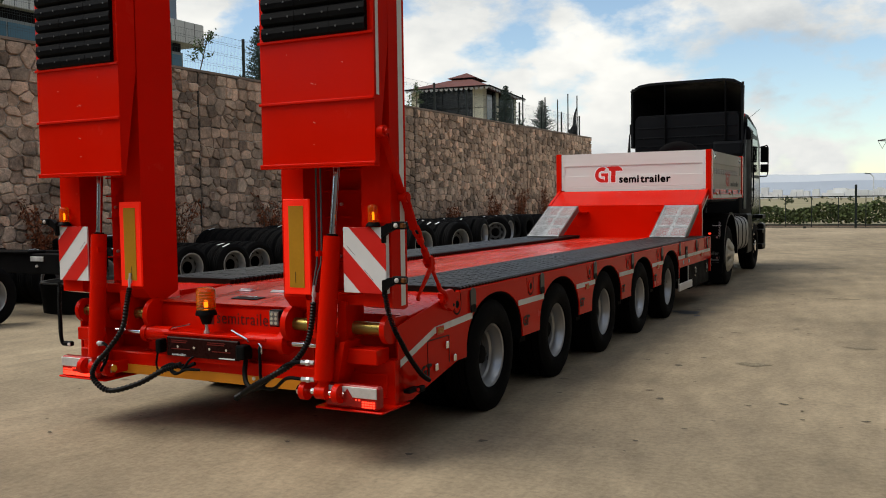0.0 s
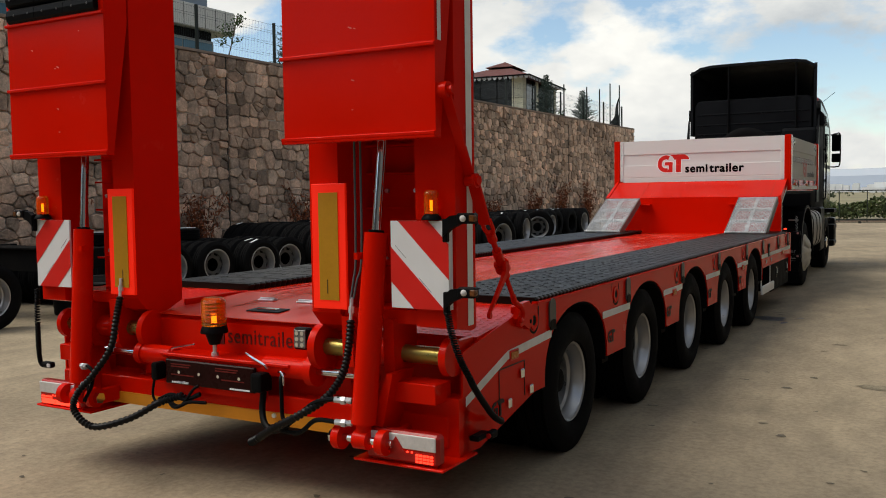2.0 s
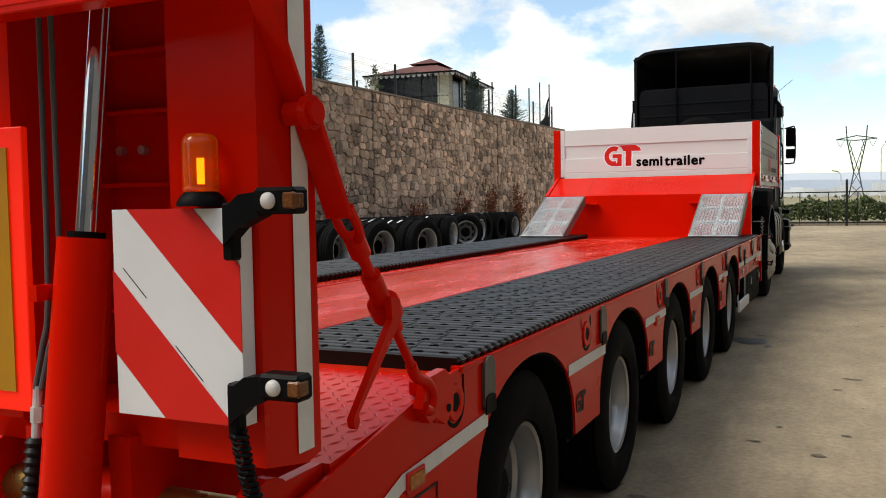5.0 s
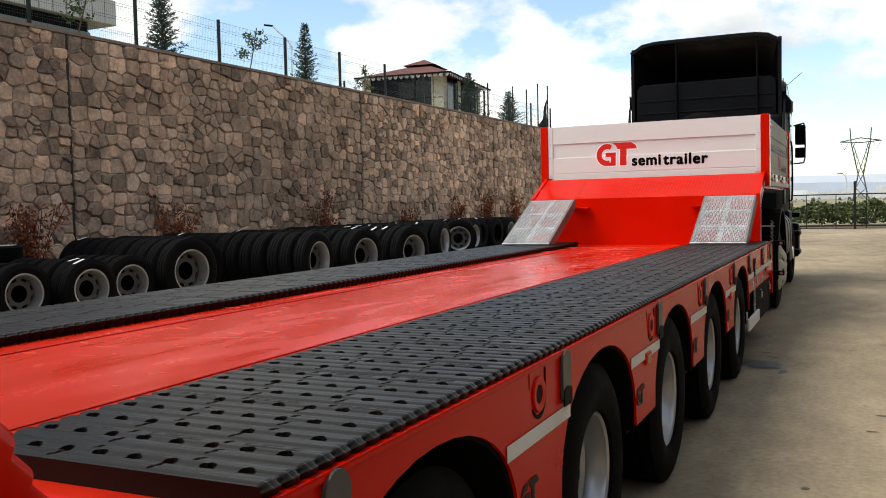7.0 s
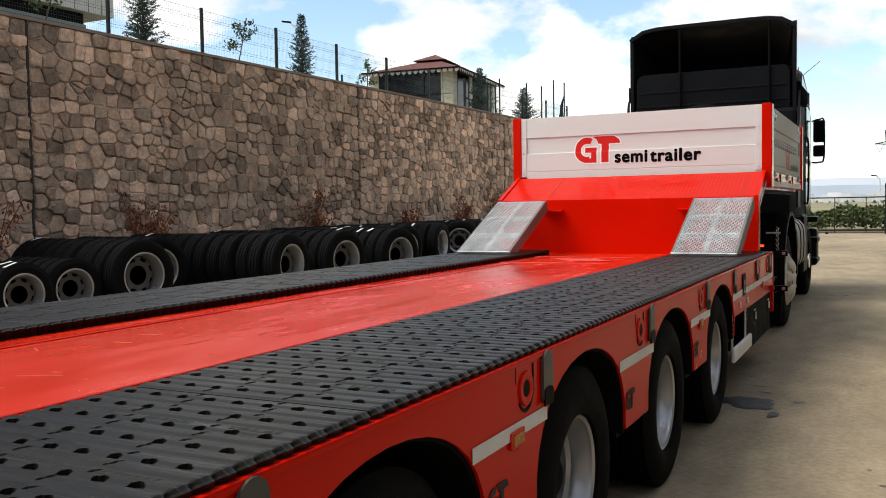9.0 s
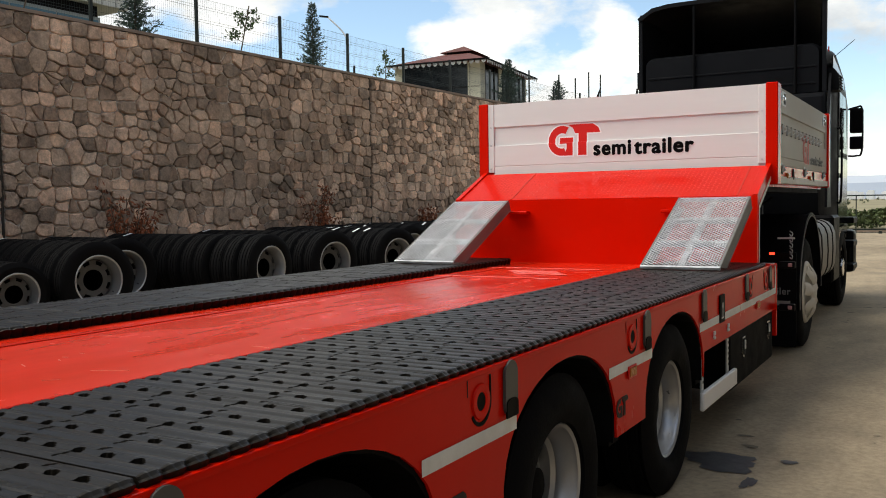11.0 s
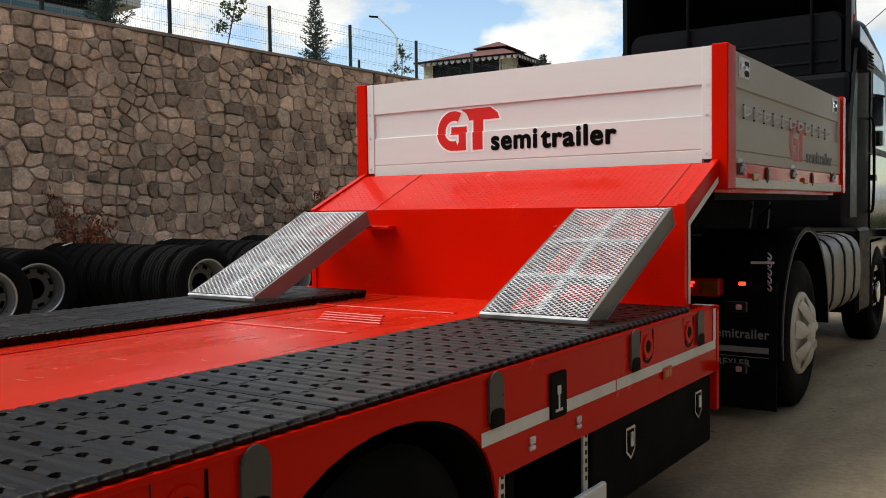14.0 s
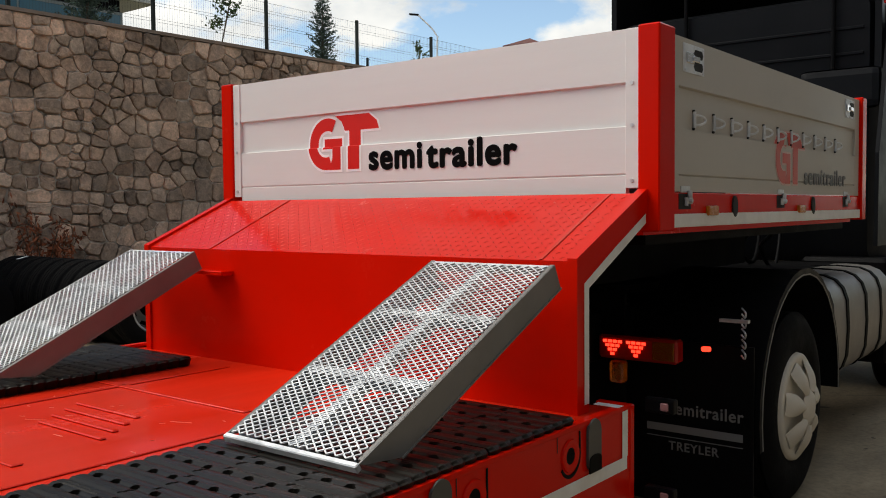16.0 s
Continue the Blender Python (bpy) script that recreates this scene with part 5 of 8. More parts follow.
# --- folding ramps, standing upright; s = 1 right, -1 left ---
def ramp(s):
    X = lambda a: s * a if s > 0 else 0.02 - a
    def bx2(bm, a, b, *rest):
        return box(bm, min(X(a), X(b)), max(X(a), X(b)), *rest)
    r = thing("loading_ramp", (X(1.0), 4.6, 0.93), "red hydraulic folding ramp standing upright on the trailer tail", "ramp", "folding ramps")
    ZT = 3.75
    # inner and outer beams
    bm = bm_new()
    prism(bm, [(4.50, 0.965), (4.50, ZT), (4.82, ZT), (4.82, 0.93), (4.66, 0.86), (4.56, 0.90)], "x", X(0.615), X(0.775))
    part("inner_beam", bm, RED, r)
    bm = bm_new()
    prism(bm, [(4.49, 0.93), (4.49, ZT), (4.668, ZT), (4.668, 0.915), (4.62, 0.905)], "x", X(1.19), X(1.385))
    ob_ = part("outer_beam", bm, RED, r)
    bm = bm_new()
    bm.faces.new([bm.verts.new((X(1.388), y, z)) for y, z in ((4.588, 0.93), (4.640, 0.93), (4.640, ZT), (4.588, ZT))])
    part("reflective_tape", bm, TAPE, ob_, "white reflective tape")
    bm = bm_new()
    for z in (1.86, 2.6, 3.2):
        cyl(bm, (X(1.36), 4.668, z), (X(1.36), 4.69, z), 0.014, 10)
    part("bolt", bm, RED, ob_)
    # web and cross ribs between the beams
    bm = bm_new()
    bx2(bm, 0.775, 1.20, 4.78, 4.82, 0.95, ZT)
    web = part("web_plate", bm, RED, r)
    for z in (1.16, 1.44, 1.60, 1.73, 2.1):
        bm = bm_new()
        bx2(bm, 0.775, 1.19, 4.72, 4.78, z - 0.005, z + 0.005)
        part("web_rib", bm, RED, web)
    bm = bm_new()
    bx2(bm, 0.775, 1.19, 4.53, 4.78, 0.93, 0.99)
    part("foot_plate", bm, RED, web)
    for x, z in ((0.80, 1.52), (0.865, 1.52), (1.024, 1.52), (1.15, 1.52), (0.85, 1.20), (1.14, 1.20)):
        bm = bm_new()
        cyl(bm, (X(x), 4.78, z), (X(x), 4.763, z), 0.011, 6)
        part("bolt", bm, GALV, web, "steel bolt")
    # folded upper ramp: a wedge-sided box, rubber strips above
    bm = bm_new()
    prism(bm, [(4.335, 1.745), (4.335, ZT), (4.485, ZT), (4.485, 2.42), (4.375, 1.745)], "x", X(0.610), X(1.385))
    up_ = part("upper_ramp", bm, RED, r)
    bm = bm_new()
    for z in (1.745, 2.10, 2.455):
        bx2(bm, 0.602, 1.390, 4.318, 4.337, z - 0.006, z + 0.010, 0.003)
    part("cross_bar", bm, RED, up_)
    bm = bm_new()
    bx2(bm, 0.602, 1.390, 4.32, 4.372, 1.728, 1.745, 0.003)
    part("lower_flange", bm, RED, up_)
    bm = bm_new()
    bm.faces.new([bm.verts.new((X(1.388), y, z)) for y, z in ((4.352, 2.12), (4.382, 2.12), (4.382, ZT), (4.352, ZT))])
    part("reflective_tape", bm, TAPE, up_, "white reflective tape")
    for k in range(7):
        for h in range(3):
            bm = bm_new()
            x0 = 0.645 + 0.235 * h
            z = 2.505 + 0.085 * k
            prism(bm, [(4.335, z - 0.042), (4.322, z - 0.041), (4.306, z - 0.028), (4.301, z), (4.306, z + 0.028), (4.322, z + 0.041), (4.335, z + 0.042)], "x", X(x0), X(x0 + 0.232))
            part("rubber_strip", bm, BLACK, up_, "black rubber strip")
    for k in range(7):
        for h in range(6):
            z = 2.505 + 0.085 * k
            x = 0.69 + 0.118 * h + (0.03 if k % 2 else 0)
            bm = bm_new()
            cyl(bm, (X(x), 4.304, z), (X(x), 4.299, z), 0.006, 8)
            part("strip_bolt", bm, DISC, up_)
    for x, z, w in ((0.975, 2.205, 0.020), (0.998, 2.200, 0.010), (0.985, 1.985, 0.016), (0.980, 1.862, 0.008), (1.18, 2.31, 0.014), (0.80, 2.38, 0.007)):
        bm = bm_new()
        obox(bm, pose(X(x), 4.334, z, 0, 60 * w * 20, 0), w, 0.003, 0.005, 0.001)
        part("scratch", bm, SCRATCH, up_)
    mo = 0.0 if s > 0 else -0.03
    # marker board: amber field in a red frame with an added glow
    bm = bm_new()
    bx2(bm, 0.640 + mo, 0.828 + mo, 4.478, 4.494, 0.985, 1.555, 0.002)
    mb = part("marker_board", bm, FLUO, r, "long amber reflector board with a red rim given a faint glow")
    bm = bm_new()
    bx2(bm, 0.680 + mo, 0.788 + mo, 4.4745, 4.4775, 1.025, 1.515)
    part("amber_field", bm, AMBERP, mb)
    bm = bm_new()
    bx2(bm, 0.722 + mo, 0.727 + mo, 4.4730, 4.4742, 1.055, 1.12)
    part("small_print", bm, mat("dull_print", (0.10, 0.05, 0.006), 0.6), mb)
    # striped warning board, its outer strip bent round the beam
    bm = bm_new()
    bx2(bm, 1.085, 1.372, 4.452, 4.464, 1.012, 1.388, 0.001)
    bx2(bm, 1.360, 1.372, 4.458, 4.486, 1.012, 1.388)
    wb = part("warning_board", bm, WHITE, r, "red and white striped warning board")
    bm = bm_new()
    x0, x1, z0, z1 = 1.085, 1.372, 1.012, 1.388
    for a, b in ((0.115, 0.265), (0.415, 0.565)):
        lo = [((x0, z0), (x1, z0), (x1, z1), (x0, z1))]
        poly = [(x0, z0), (x1, z0), (x1, z1), (x0, z1)]
        # stripes fall towards the outside at 45 degrees
        poly = clip2(poly, -1, -1, -(x0 + z0 + a))
        poly = clip2(poly, 1, 1, x0 + z0 + b)
        if len(poly) > 2:
            prism(bm, [(X(p), q) for p, q in poly], "y", 4.4515, 4.4495)
    part("stripe", bm, SIGNRED, wb)
    for px, pz, ln in ((1.135, 1.255, 0.075), (1.255, 1.115, 0.085), (1.235, 1.355, 0.07)):
        bm = bm_new()
        obox(bm, pose(X(px), 4.4515, pz, 0, s * 45, 0), ln, 0.001, 0.0015)
        part("small_print", bm, INK, wb)
    # clearance lamps on rubber arms, with a coiled lead
    for z, ln in (((1.375, 0.0), (1.07, 1.0)) if s > 0 else ((1.40, 0.0),)):
        bm = bm_new()
        bx2(bm, 1.355, 1.378, 4.425, 4.452, z - 0.075, z + 0.022, 0.004)
        prism(bm, [(X(1.362), z - 0.05), (X(1.395), z - 0.02), (X(1.44), z), (X(1.44), z + 0.04), (X(1.395), z + 0.035), (X(1.362), z + 0.01)], "y", 4.42, 4.452)
        bx2(bm, 1.43, 1.512, 4.412, 4.455, z + 0.002, z + 0.046, 0.006)
        cl = part("clearance_lamp", bm, BLACK, r, "black clearance lamp on a rubber arm")
        bm = bm_new()
        lathe(bm, [(0, 0.014), (0.004, 0.0135), (0.009, 0.009), (0.010, 0.001)], Matrix.Translation((X(1.462), 4.412, z + 0.024)) @ pose(0, 0, 0, 0, 0, -90), 20, closed=False)
        part("lens", bm, CLEAR, cl, "round clear lens", smooth=50)
        bm = bm_new()
        bx2(bm, 1.488, 1.514, 4.409, 4.440, z + 0.010, z + 0.038, 0.004)
        part("lens", bm, mat("smoked_amber_lens", (0.13, 0.045, 0.012), 0.25, var=0.3, scale=60), cl, "smoked amber lens")
    # cylinder and rod
    bm = bm_new()
    a, b = Vector((X(0.965), 4.395, 0.50)), Vector((X(0.995), 4.475, 1.335))
    cyl(bm, a, b, 0.058, 28, 0.052)
    bx2(bm, 0.925, 0.945, 4.40, 4.44, 1.22, 1.25)
    cy = part("lift_cylinder", bm, RED, r, smooth=40)
    bm = bm_new()
    d = (b - a).normalized()
    cyl(bm, b, b + d * 0.62, 0.021, 20)
    part("piston_rod", bm, CHROME, cy, "chrome piston rod", smooth=40)
    bm = bm_new()
    cyl(bm, b - d * 0.002, b + d * 0.012, 0.035, 20)
    part("gland", bm, BLACKM, cy)
    bm = bm_new()
    cyl(bm, (X(0.93), 4.385, 0.43), (X(1.00), 4.385, 0.43), 0.042, 20)
    cyl(bm, a + Vector((0, 0, -0.06)), a + Vector((0, 0, 0.02)), 0.036, 16)
    ey = part("cylinder_eye", bm, RED, cy, smooth=40)
    for x in (0.845, 1.075):
        bm = bm_new()
        bx2(bm, x - 0.016, x + 0.016, 4.34, 4.66, 0.385, 0.47, 0.01)
        cyl(bm, (X(x - 0.019), 4.385, 0.43), (X(x + 0.019), 4.385, 0.43), 0.055, 18)
        part("cylinder_bracket", bm, RED, r, smooth=40)
    bm = bm_new()
    cyl(bm, (X(0.80), 4.385, 0.43), (X(1.12), 4.385, 0.43), 0.018, 12)
    cyl(bm, (X(0.795), 4.385, 0.43), (X(0.825), 4.385, 0.43), 0.030, 6)
    part("cylinder_pin", bm, CHROME, r)
    # hinge pin with discs and lugs
    bm = bm_new()
    cyl(bm, (X(0.62), 4.60, 0.785), (X(1.30), 4.60, 0.785), 0.040, 22)
    part("hinge_pin", bm, ZINC, r, "yellow zinc hinge pin", smooth=40)
    for x0, x1, rr in ((0.585, 0.625, 0.112), (1.275, 1.31, 0.085)):
        bm = bm_new()
        cyl(bm, (X(x0), 4.60, 0.785), (X(x1), 4.60, 0.785), rr, 28)
        bx2(bm, x0 + 0.004, x1 - 0.004, 4.60, 4.79, 0.70, 0.785 + rr * 0.75)
        part("hinge_lug", bm, RED, r, smooth=40)
    for x0, x1 in ((0.78, 0.84), (1.005, 1.06)):
        bm = bm_new()
        prism(bm, [(4.50, 0.95), (4.505, 0.72), (4.53, 0.68), (4.60, 0.665), (4.66, 0.69), (4.70, 0.76), (4.70, 0.95)], "x", X(x0), X(x1))
        part("ramp_ear", bm, RED, r)
    bm = bm_new()
    cyl(bm, (X(0.84), 4.60, 0.785), (X(1.0), 4.60, 0.785), 0.062, 22)
    part("hinge_tube", bm, RED, r, smooth=40)
    bm = bm_new()
    prism(bm, [(X(0.985), 0.52), (X(1.06), 0.72), (X(1.09), 0.72), (X(1.04), 0.50), (X(1.02), 0.42), (X(0.985), 0.42)], "y", 4.44, 4.62)
    bx2(bm, 1.06, 1.27, 4.50, 4.64, 0.585, 0.675, 0.004)
    part("gusset", bm, RED, r)
    # corner lamp plate
    bm = bm_new()
    bx2(bm, 0.90, 1.36, 4.40, 4.72, 0.328, 0.340, 0.004)
    bx2(bm, 1.04, 1.33, 4.60, 4.70, 0.34, 0.60)
    cp = part("lamp_shelf", bm, RED, r)
    bm = bm_new()
    bx2(bm, 0.965, 1.335, 4.405, 4.47, 0.345, 0.482, 0.014)
    tl = part("tail_lamp", bm, REDLENS, r, "long tail lamp with clear and red fields, lit")
    bm = bm_new()
    bx2(bm, 0.975, 1.325, 4.398, 4.405, 0.412, 0.474, 0.003)
    part("clear_field", bm, CLEAR, tl)
    bm = bm_new()
    prism(bm, [(X(1.085), 0.398), (X(1.13), 0.462), (X(1.175), 0.398)], "y", 4.393, 4.399)
    part("triangle_reflector", bm, REDLENS, tl)
    bm = bm_new()
    for i in range(5):
        for j in range(3):
            bx2(bm, 1.225 + 0.018 * i, 1.238 + 0.018 * i, 4.400, 4.405, 0.358 + 0.014 * j, 0.367 + 0.014 * j)
    for i in range(11):
        bx2(bm, 0.985 + 0.022 * i, 0.993 + 0.022 * i, 4.396, 4.400, 0.398, 0.405)
    part("led_cluster", bm, REDLIT, tl)
    if s < 0:
        bm = bm_new()
        bx2(bm, 1.0, 1.3, 4.399, 4.404, 0.352, 0.376)
        part("led_cluster", bm, REDLIT, tl)
    # hoses: ribbed sleeve from the beam down and over to the middle
    if s > 0:
        path = [(0.868, 4.45, 0.945), (0.866, 4.43, 0.82), (0.848, 4.40, 0.70), (0.785, 4.36, 0.60), (0.655, 4.33, 0.515), (0.50, 4.33, 0.435), (0.36, 4.36, 0.355), (0.31, 4.40, 0.335)]
    else:
        path = [(-0.685, 4.46, 0.975), (-0.676, 4.42, 0.86), (-0.688, 4.39, 0.71), (-0.755, 4.33, 0.575), (-0.835, 4.28, 0.465), (-0.83, 4.26, 0.38), (-0.70, 4.27, 0.31), (-0.50, 4.33, 0.36), (-0.34, 4.40, 0.45), (-0.22, 4.44, 0.49)]
    bm = bm_new()
    tube(bm, smooth_line(path, 14), 0.0145, 10, 0.006)
    hs = part("ribbed_hose", bm, HOSE, r, "black ribbed hose sleeve", smooth=50)
    bm = bm_new()
    p = Vector(path[0])
    cyl(bm, p + Vector((0, 0.01, 0.10)), p, 0.009, 10)
    cyl(bm, p + Vector((0, 0.008, 0.06)), p + Vector((0, 0.006, 0.03)), 0.014, 6)
    part("hose_fitting", bm, GALV, hs)
    if s > 0:
        bm = bm_new()
        for dx in (0.0, 0.032):
            tube(bm, smooth_line([(0.866 + dx * 0.5, 4.455, 1.04), (0.872 + dx * 0.6, 4.47, 1.12), (0.876 + dx, 4.485, 1.22), (0.876 + dx, 4.49, 1.6), (0.876 + dx, 4.49, 2.4)], 5), 0.0055, 8)
        part("pressure_pipe", bm, DISC, r, "thin grey steel pressure pipes", smooth=40)
    # hose tails at the cylinder foot
    bm = bm_new()
    if s < 0:
        tube(bm, smooth_line([(X(0.90), 4.36, 0.60), (X(0.84), 4.345, 0.607), (X(0.795), 4.34, 0.575), (X(0.80), 4.33, 0.50), (X(0.835), 4.31, 0.43)], 8), 0.009, 8)
        tube(bm, smooth_line([(X(0.90), 4.36, 0.50), (X(0.85), 4.345, 0.503), (X(0.825), 4.33, 0.47), (X(0.835), 4.31, 0.42)], 8), 0.009, 8)
    for z, mid in ((0.60, 0.60), (0.50, 0.52)) if s > 0 else ():
        tube(bm, smooth_line([(X(0.90), 4.36, z), (X(0.84), 4.345, z + 0.005), (X(0.74), 4.34, mid - 0.02), (X(0.64), 4.35, mid - 0.09), (X(0.52), 4.37, 0.42)], 8), 0.011, 8)
    hz = part("hydraulic_hose", bm, BLACK, r, "black hydraulic hoses", smooth=40)
    for z in (0.60, 0.50):
        bm = bm_new()
        cyl(bm, (X(0.92), 4.37, z), (X(0.845), 4.345, z + 0.004), 0.014, 8)
        cyl(bm, (X(0.895), 4.36, z), (X(0.875), 4.355, z), 0.019, 6)
        part("hose_fitting", bm, GALV, hz)
    # coiled lead to the lower lamp
    bm = bm_new()
    ax = smooth_line([(X(1.375), 4.43, 1.01), (X(1.39), 4.44, 0.91), (X(1.40), 4.49, 0.80), (X(1.40), 4.56, 0.72), (X(1.40), 4.62, 0.65)], 16) if s > 0 else smooth_line([(X(1.35), 4.43, 1.0), (X(1.36), 4.43, 0.85), (X(1.36), 4.43, 0.70), (X(1.355), 4.43, 0.60), (X(1.34), 4.43, 0.555), (X(1.29), 4.45, 0.545)], 16)
    pts = []
    for i, p in enumerate(ax):
        for k in range(4):
            a = 2 * math.pi * (i + k / 4) / 1.6
            q = p.lerp(ax[min(i + 1, len(ax) - 1)], k / 4)
            pts.append(q + Vector((math.cos(a), math.sin(a), 0)) * (0.013 if i < len(ax) * (0.9 if s > 0 else 0.5) else 0.004))
    tube(bm, pts, 0.0042, 6)
    part("coiled_lead", bm, BLACK, r, "black coiled electric lead")
    if s > 0:
        bm = bm_new()
        tube(bm, smooth_line([(X(1.40), 4.58, 0.695), (X(1.40), 4.63, 0.64), (X(1.40), 4.71, 0.565), (X(1.40), 4.80, 0.49), (X(1.395), 4.89, 0.445), (X(1.37), 4.93, 0.44)], 10), 0.014, 8, 0.002)
        part("lead_sleeve", bm, BLACK, r, smooth=50)
        bm = bm_new()
        bx2(bm, 1.335, 1.385, 4.68, 4.80, 0.395, 0.42, 0.006)
        bx2(bm, 1.375, 1.41, 4.76, 4.83, 0.388, 0.425, 0.008)
        lw = part("clearance_lamp", bm, BLACK, r, "small clearance lamp at the tail corner")
        bm = bm_new()
        cyl(bm, (1.395, 4.761, 0.407), (1.395, 4.754, 0.407), 0.012, 12)
        part("lens", bm, REDLENS, lw)
    if s < 0:
        bm = bm_new()
        tube(bm, smooth_line([(X(1.36), 4.43, 0.80), (X(1.36), 4.43, 0.70), (X(1.356), 4.43, 0.61), (X(1.345), 4.435, 0.565), (X(1.31), 4.45, 0.56)], 10), 0.0125, 8, 0.002)
        part("lead_sleeve", bm, BLACK, r, smooth=50)
        bm = bm_new()
        bx2(bm, 1.26, 1.345, 4.425, 4.465, 0.545, 0.578, 0.008)
        lw = part("clearance_lamp", bm, BLACK, r, "small clearance lamp at the tail corner")
        bm = bm_new()
        bx2(bm, 1.255, 1.285, 4.419, 4.425, 0.551, 0.572, 0.003)
        part("lens", bm, CLEAR, lw)
        r.location.y += 0.045
    return r


def clip2(poly, a, b, c):
    out = []
    for (x0, y0), (x1, y1) in zip(poly, poly[1:] + poly[:1]):
        d0, d1 = a * x0 + b * y0 - c, a * x1 + b * y1 - c
        if d0 <= 0:
            out.append((x0, y0))
        if (d0 < 0) != (d1 < 0) and abs(d0 - d1) > 1e-9:
            t = d0 / (d0 - d1)
            out.append((x0 + (x1 - x0) * t, y0 + (y1 - y0) * t))
    return out


ramp(1)
ramp(-1)
beacon((1.285, 4.462, 1.392), 0.032, 0.125)
beacon((-1.29, 4.50, 1.395), 0.034, 0.13)

# load binder that holds the right ramp: flat bar, shackle, ratchet barrel with a lever, hook at the lug
lb = thing("load_binder", (1.35, 5.1, 0.95), "red ratchet load binder tying the raised ramp to the deck lug", "load binder")
bm = bm_new()
def flat_bar(bm, pts, w, t):
    for p, q in zip(pts, pts[1:]):
        p, q = Vector(p), Vector(q)
        d = (q - p)
        m = Matrix.Translation((p + q) / 2) @ Vector((0, d.y, d.z)).to_track_quat("Z", "X").to_matrix().to_4x4()
        obox(bm, m, t, w, d.length + 0.01, 0.002)
flat_bar(bm, [(1.405, 4.37, 1.93), (1.408, 4.600, 1.545)], 0.046, 0.012)
flat_bar(bm, [(1.415, 4.585, 1.57), (1.42, 4.70, 1.37)], 0.056, 0.014)
cyl(bm, (1.385, 4.375, 1.92), (1.425, 4.375, 1.92), 0.034, 18)
cyl(bm, (1.425, 4.375, 1.92), (1.445, 4.375, 1.92), 0.018, 8)
part("flat_bar", bm, RED, lb, smooth=40)
bm = bm_new()
cyl(bm, (1.39, 4.578, 1.555), (1.455, 4.578, 1.555), 0.022, 14)
cyl(bm, (1.43, 4.578, 1.555), (1.445, 4.578, 1.555), 0.032, 14)
part("bar_pin", bm, RED, lb, smooth=40)
bm = bm_new()
a = Vector((1.42, 4.70, 1.385))
b = Vector((1.36, 5.12, 0.985))
d = (b - a).normalized()
sh = [a + d * 0.0 + Vector((0.02, 0, 0)), a + d * 0.07 + Vector((0.02, 0, 0)), a + d * 0.10, a + d * 0.07 - Vector((0.02, 0, 0)), a - Vector((0.02, 0, 0))]
tube(bm, smooth_line(sh, 6), 0.010, 8)
cyl(bm, a + d * 0.09, a + d * 0.14, 0.022, 14)
cyl(bm, a + d * 0.14, a + d * 0.24, 0.013, 12)
part("shackle", bm, RED, lb, smooth=40)
bm = bm_new()
cyl(bm, a + d * 0.21, a + d * 0.40, 0.022, 16)
cyl(bm, a + d * 0.305, a + d * 0.345, 0.036, 16)
part("ratchet_barrel", bm, RED, lb, smooth=40)
bm = bm_new()
cyl(bm, a + d * 0.40, b - d * 0.02, 0.011, 12)
part("screw", bm, RED, lb, smooth=40)
bm = bm_new()
h0 = a + d * 0.325 + Vector((0.01, -0.03, 0.0))
prism(bm, [(h0.y - 0.012, h0.z + 0.03), (h0.y + 0.030, h0.z + 0.02), (h0.y + 0.026, h0.z - 0.03), (4.748, 0.972), (4.752, 0.955), (4.742, 0.942), (4.730, 0.948), (4.727, 0.965), (h0.y - 0.008, h0.z - 0.02)], "x", 1.408, 1.424)
part("lever", bm, RED, lb)
bm = bm_new()
hook = [b - d * 0.03, b + d * 0.02, b + Vector((0.0, 0.07, -0.04)), b + Vector((0.0, 0.10, -0.075)), b + Vector((0.0, 0.085, -0.11)), b + Vector((0.0, 0.05, -0.10))]
tube(bm, smooth_line(hook, 6), 0.015, 10)
part("grab_hook", bm, RED, lb, smooth=40)
bm = bm_new()
prism(bm, [(5.16, TOP - 0.045), (5.20, TOP + 0.025), (5.30, TOP + 0.030), (5.35, TOP - 0.01), (5.345, TOP - 0.085), (5.30, TOP - 0.115), (5.24, TOP - 0.085), (5.20, TOP - 0.09)], "x", HALF + 0.030, HALF + 0.004)
box(bm, HALF - 0.04, HALF + 0.02, 5.22, 5.34, TOP - 0.03, TOP + 0.012, 0.006)
lg = part("deck_lug", bm, RED, trailer)
for y, z in ((5.215, TOP - 0.055), (5.315, TOP - 0.075)):
    bm = bm_new()
    cyl(bm, (HALF + 0.028, y, z), (HALF + 0.033, y, z), 0.011, 12)
    part("lug_hole", bm, BLACKGLOSS, lg)

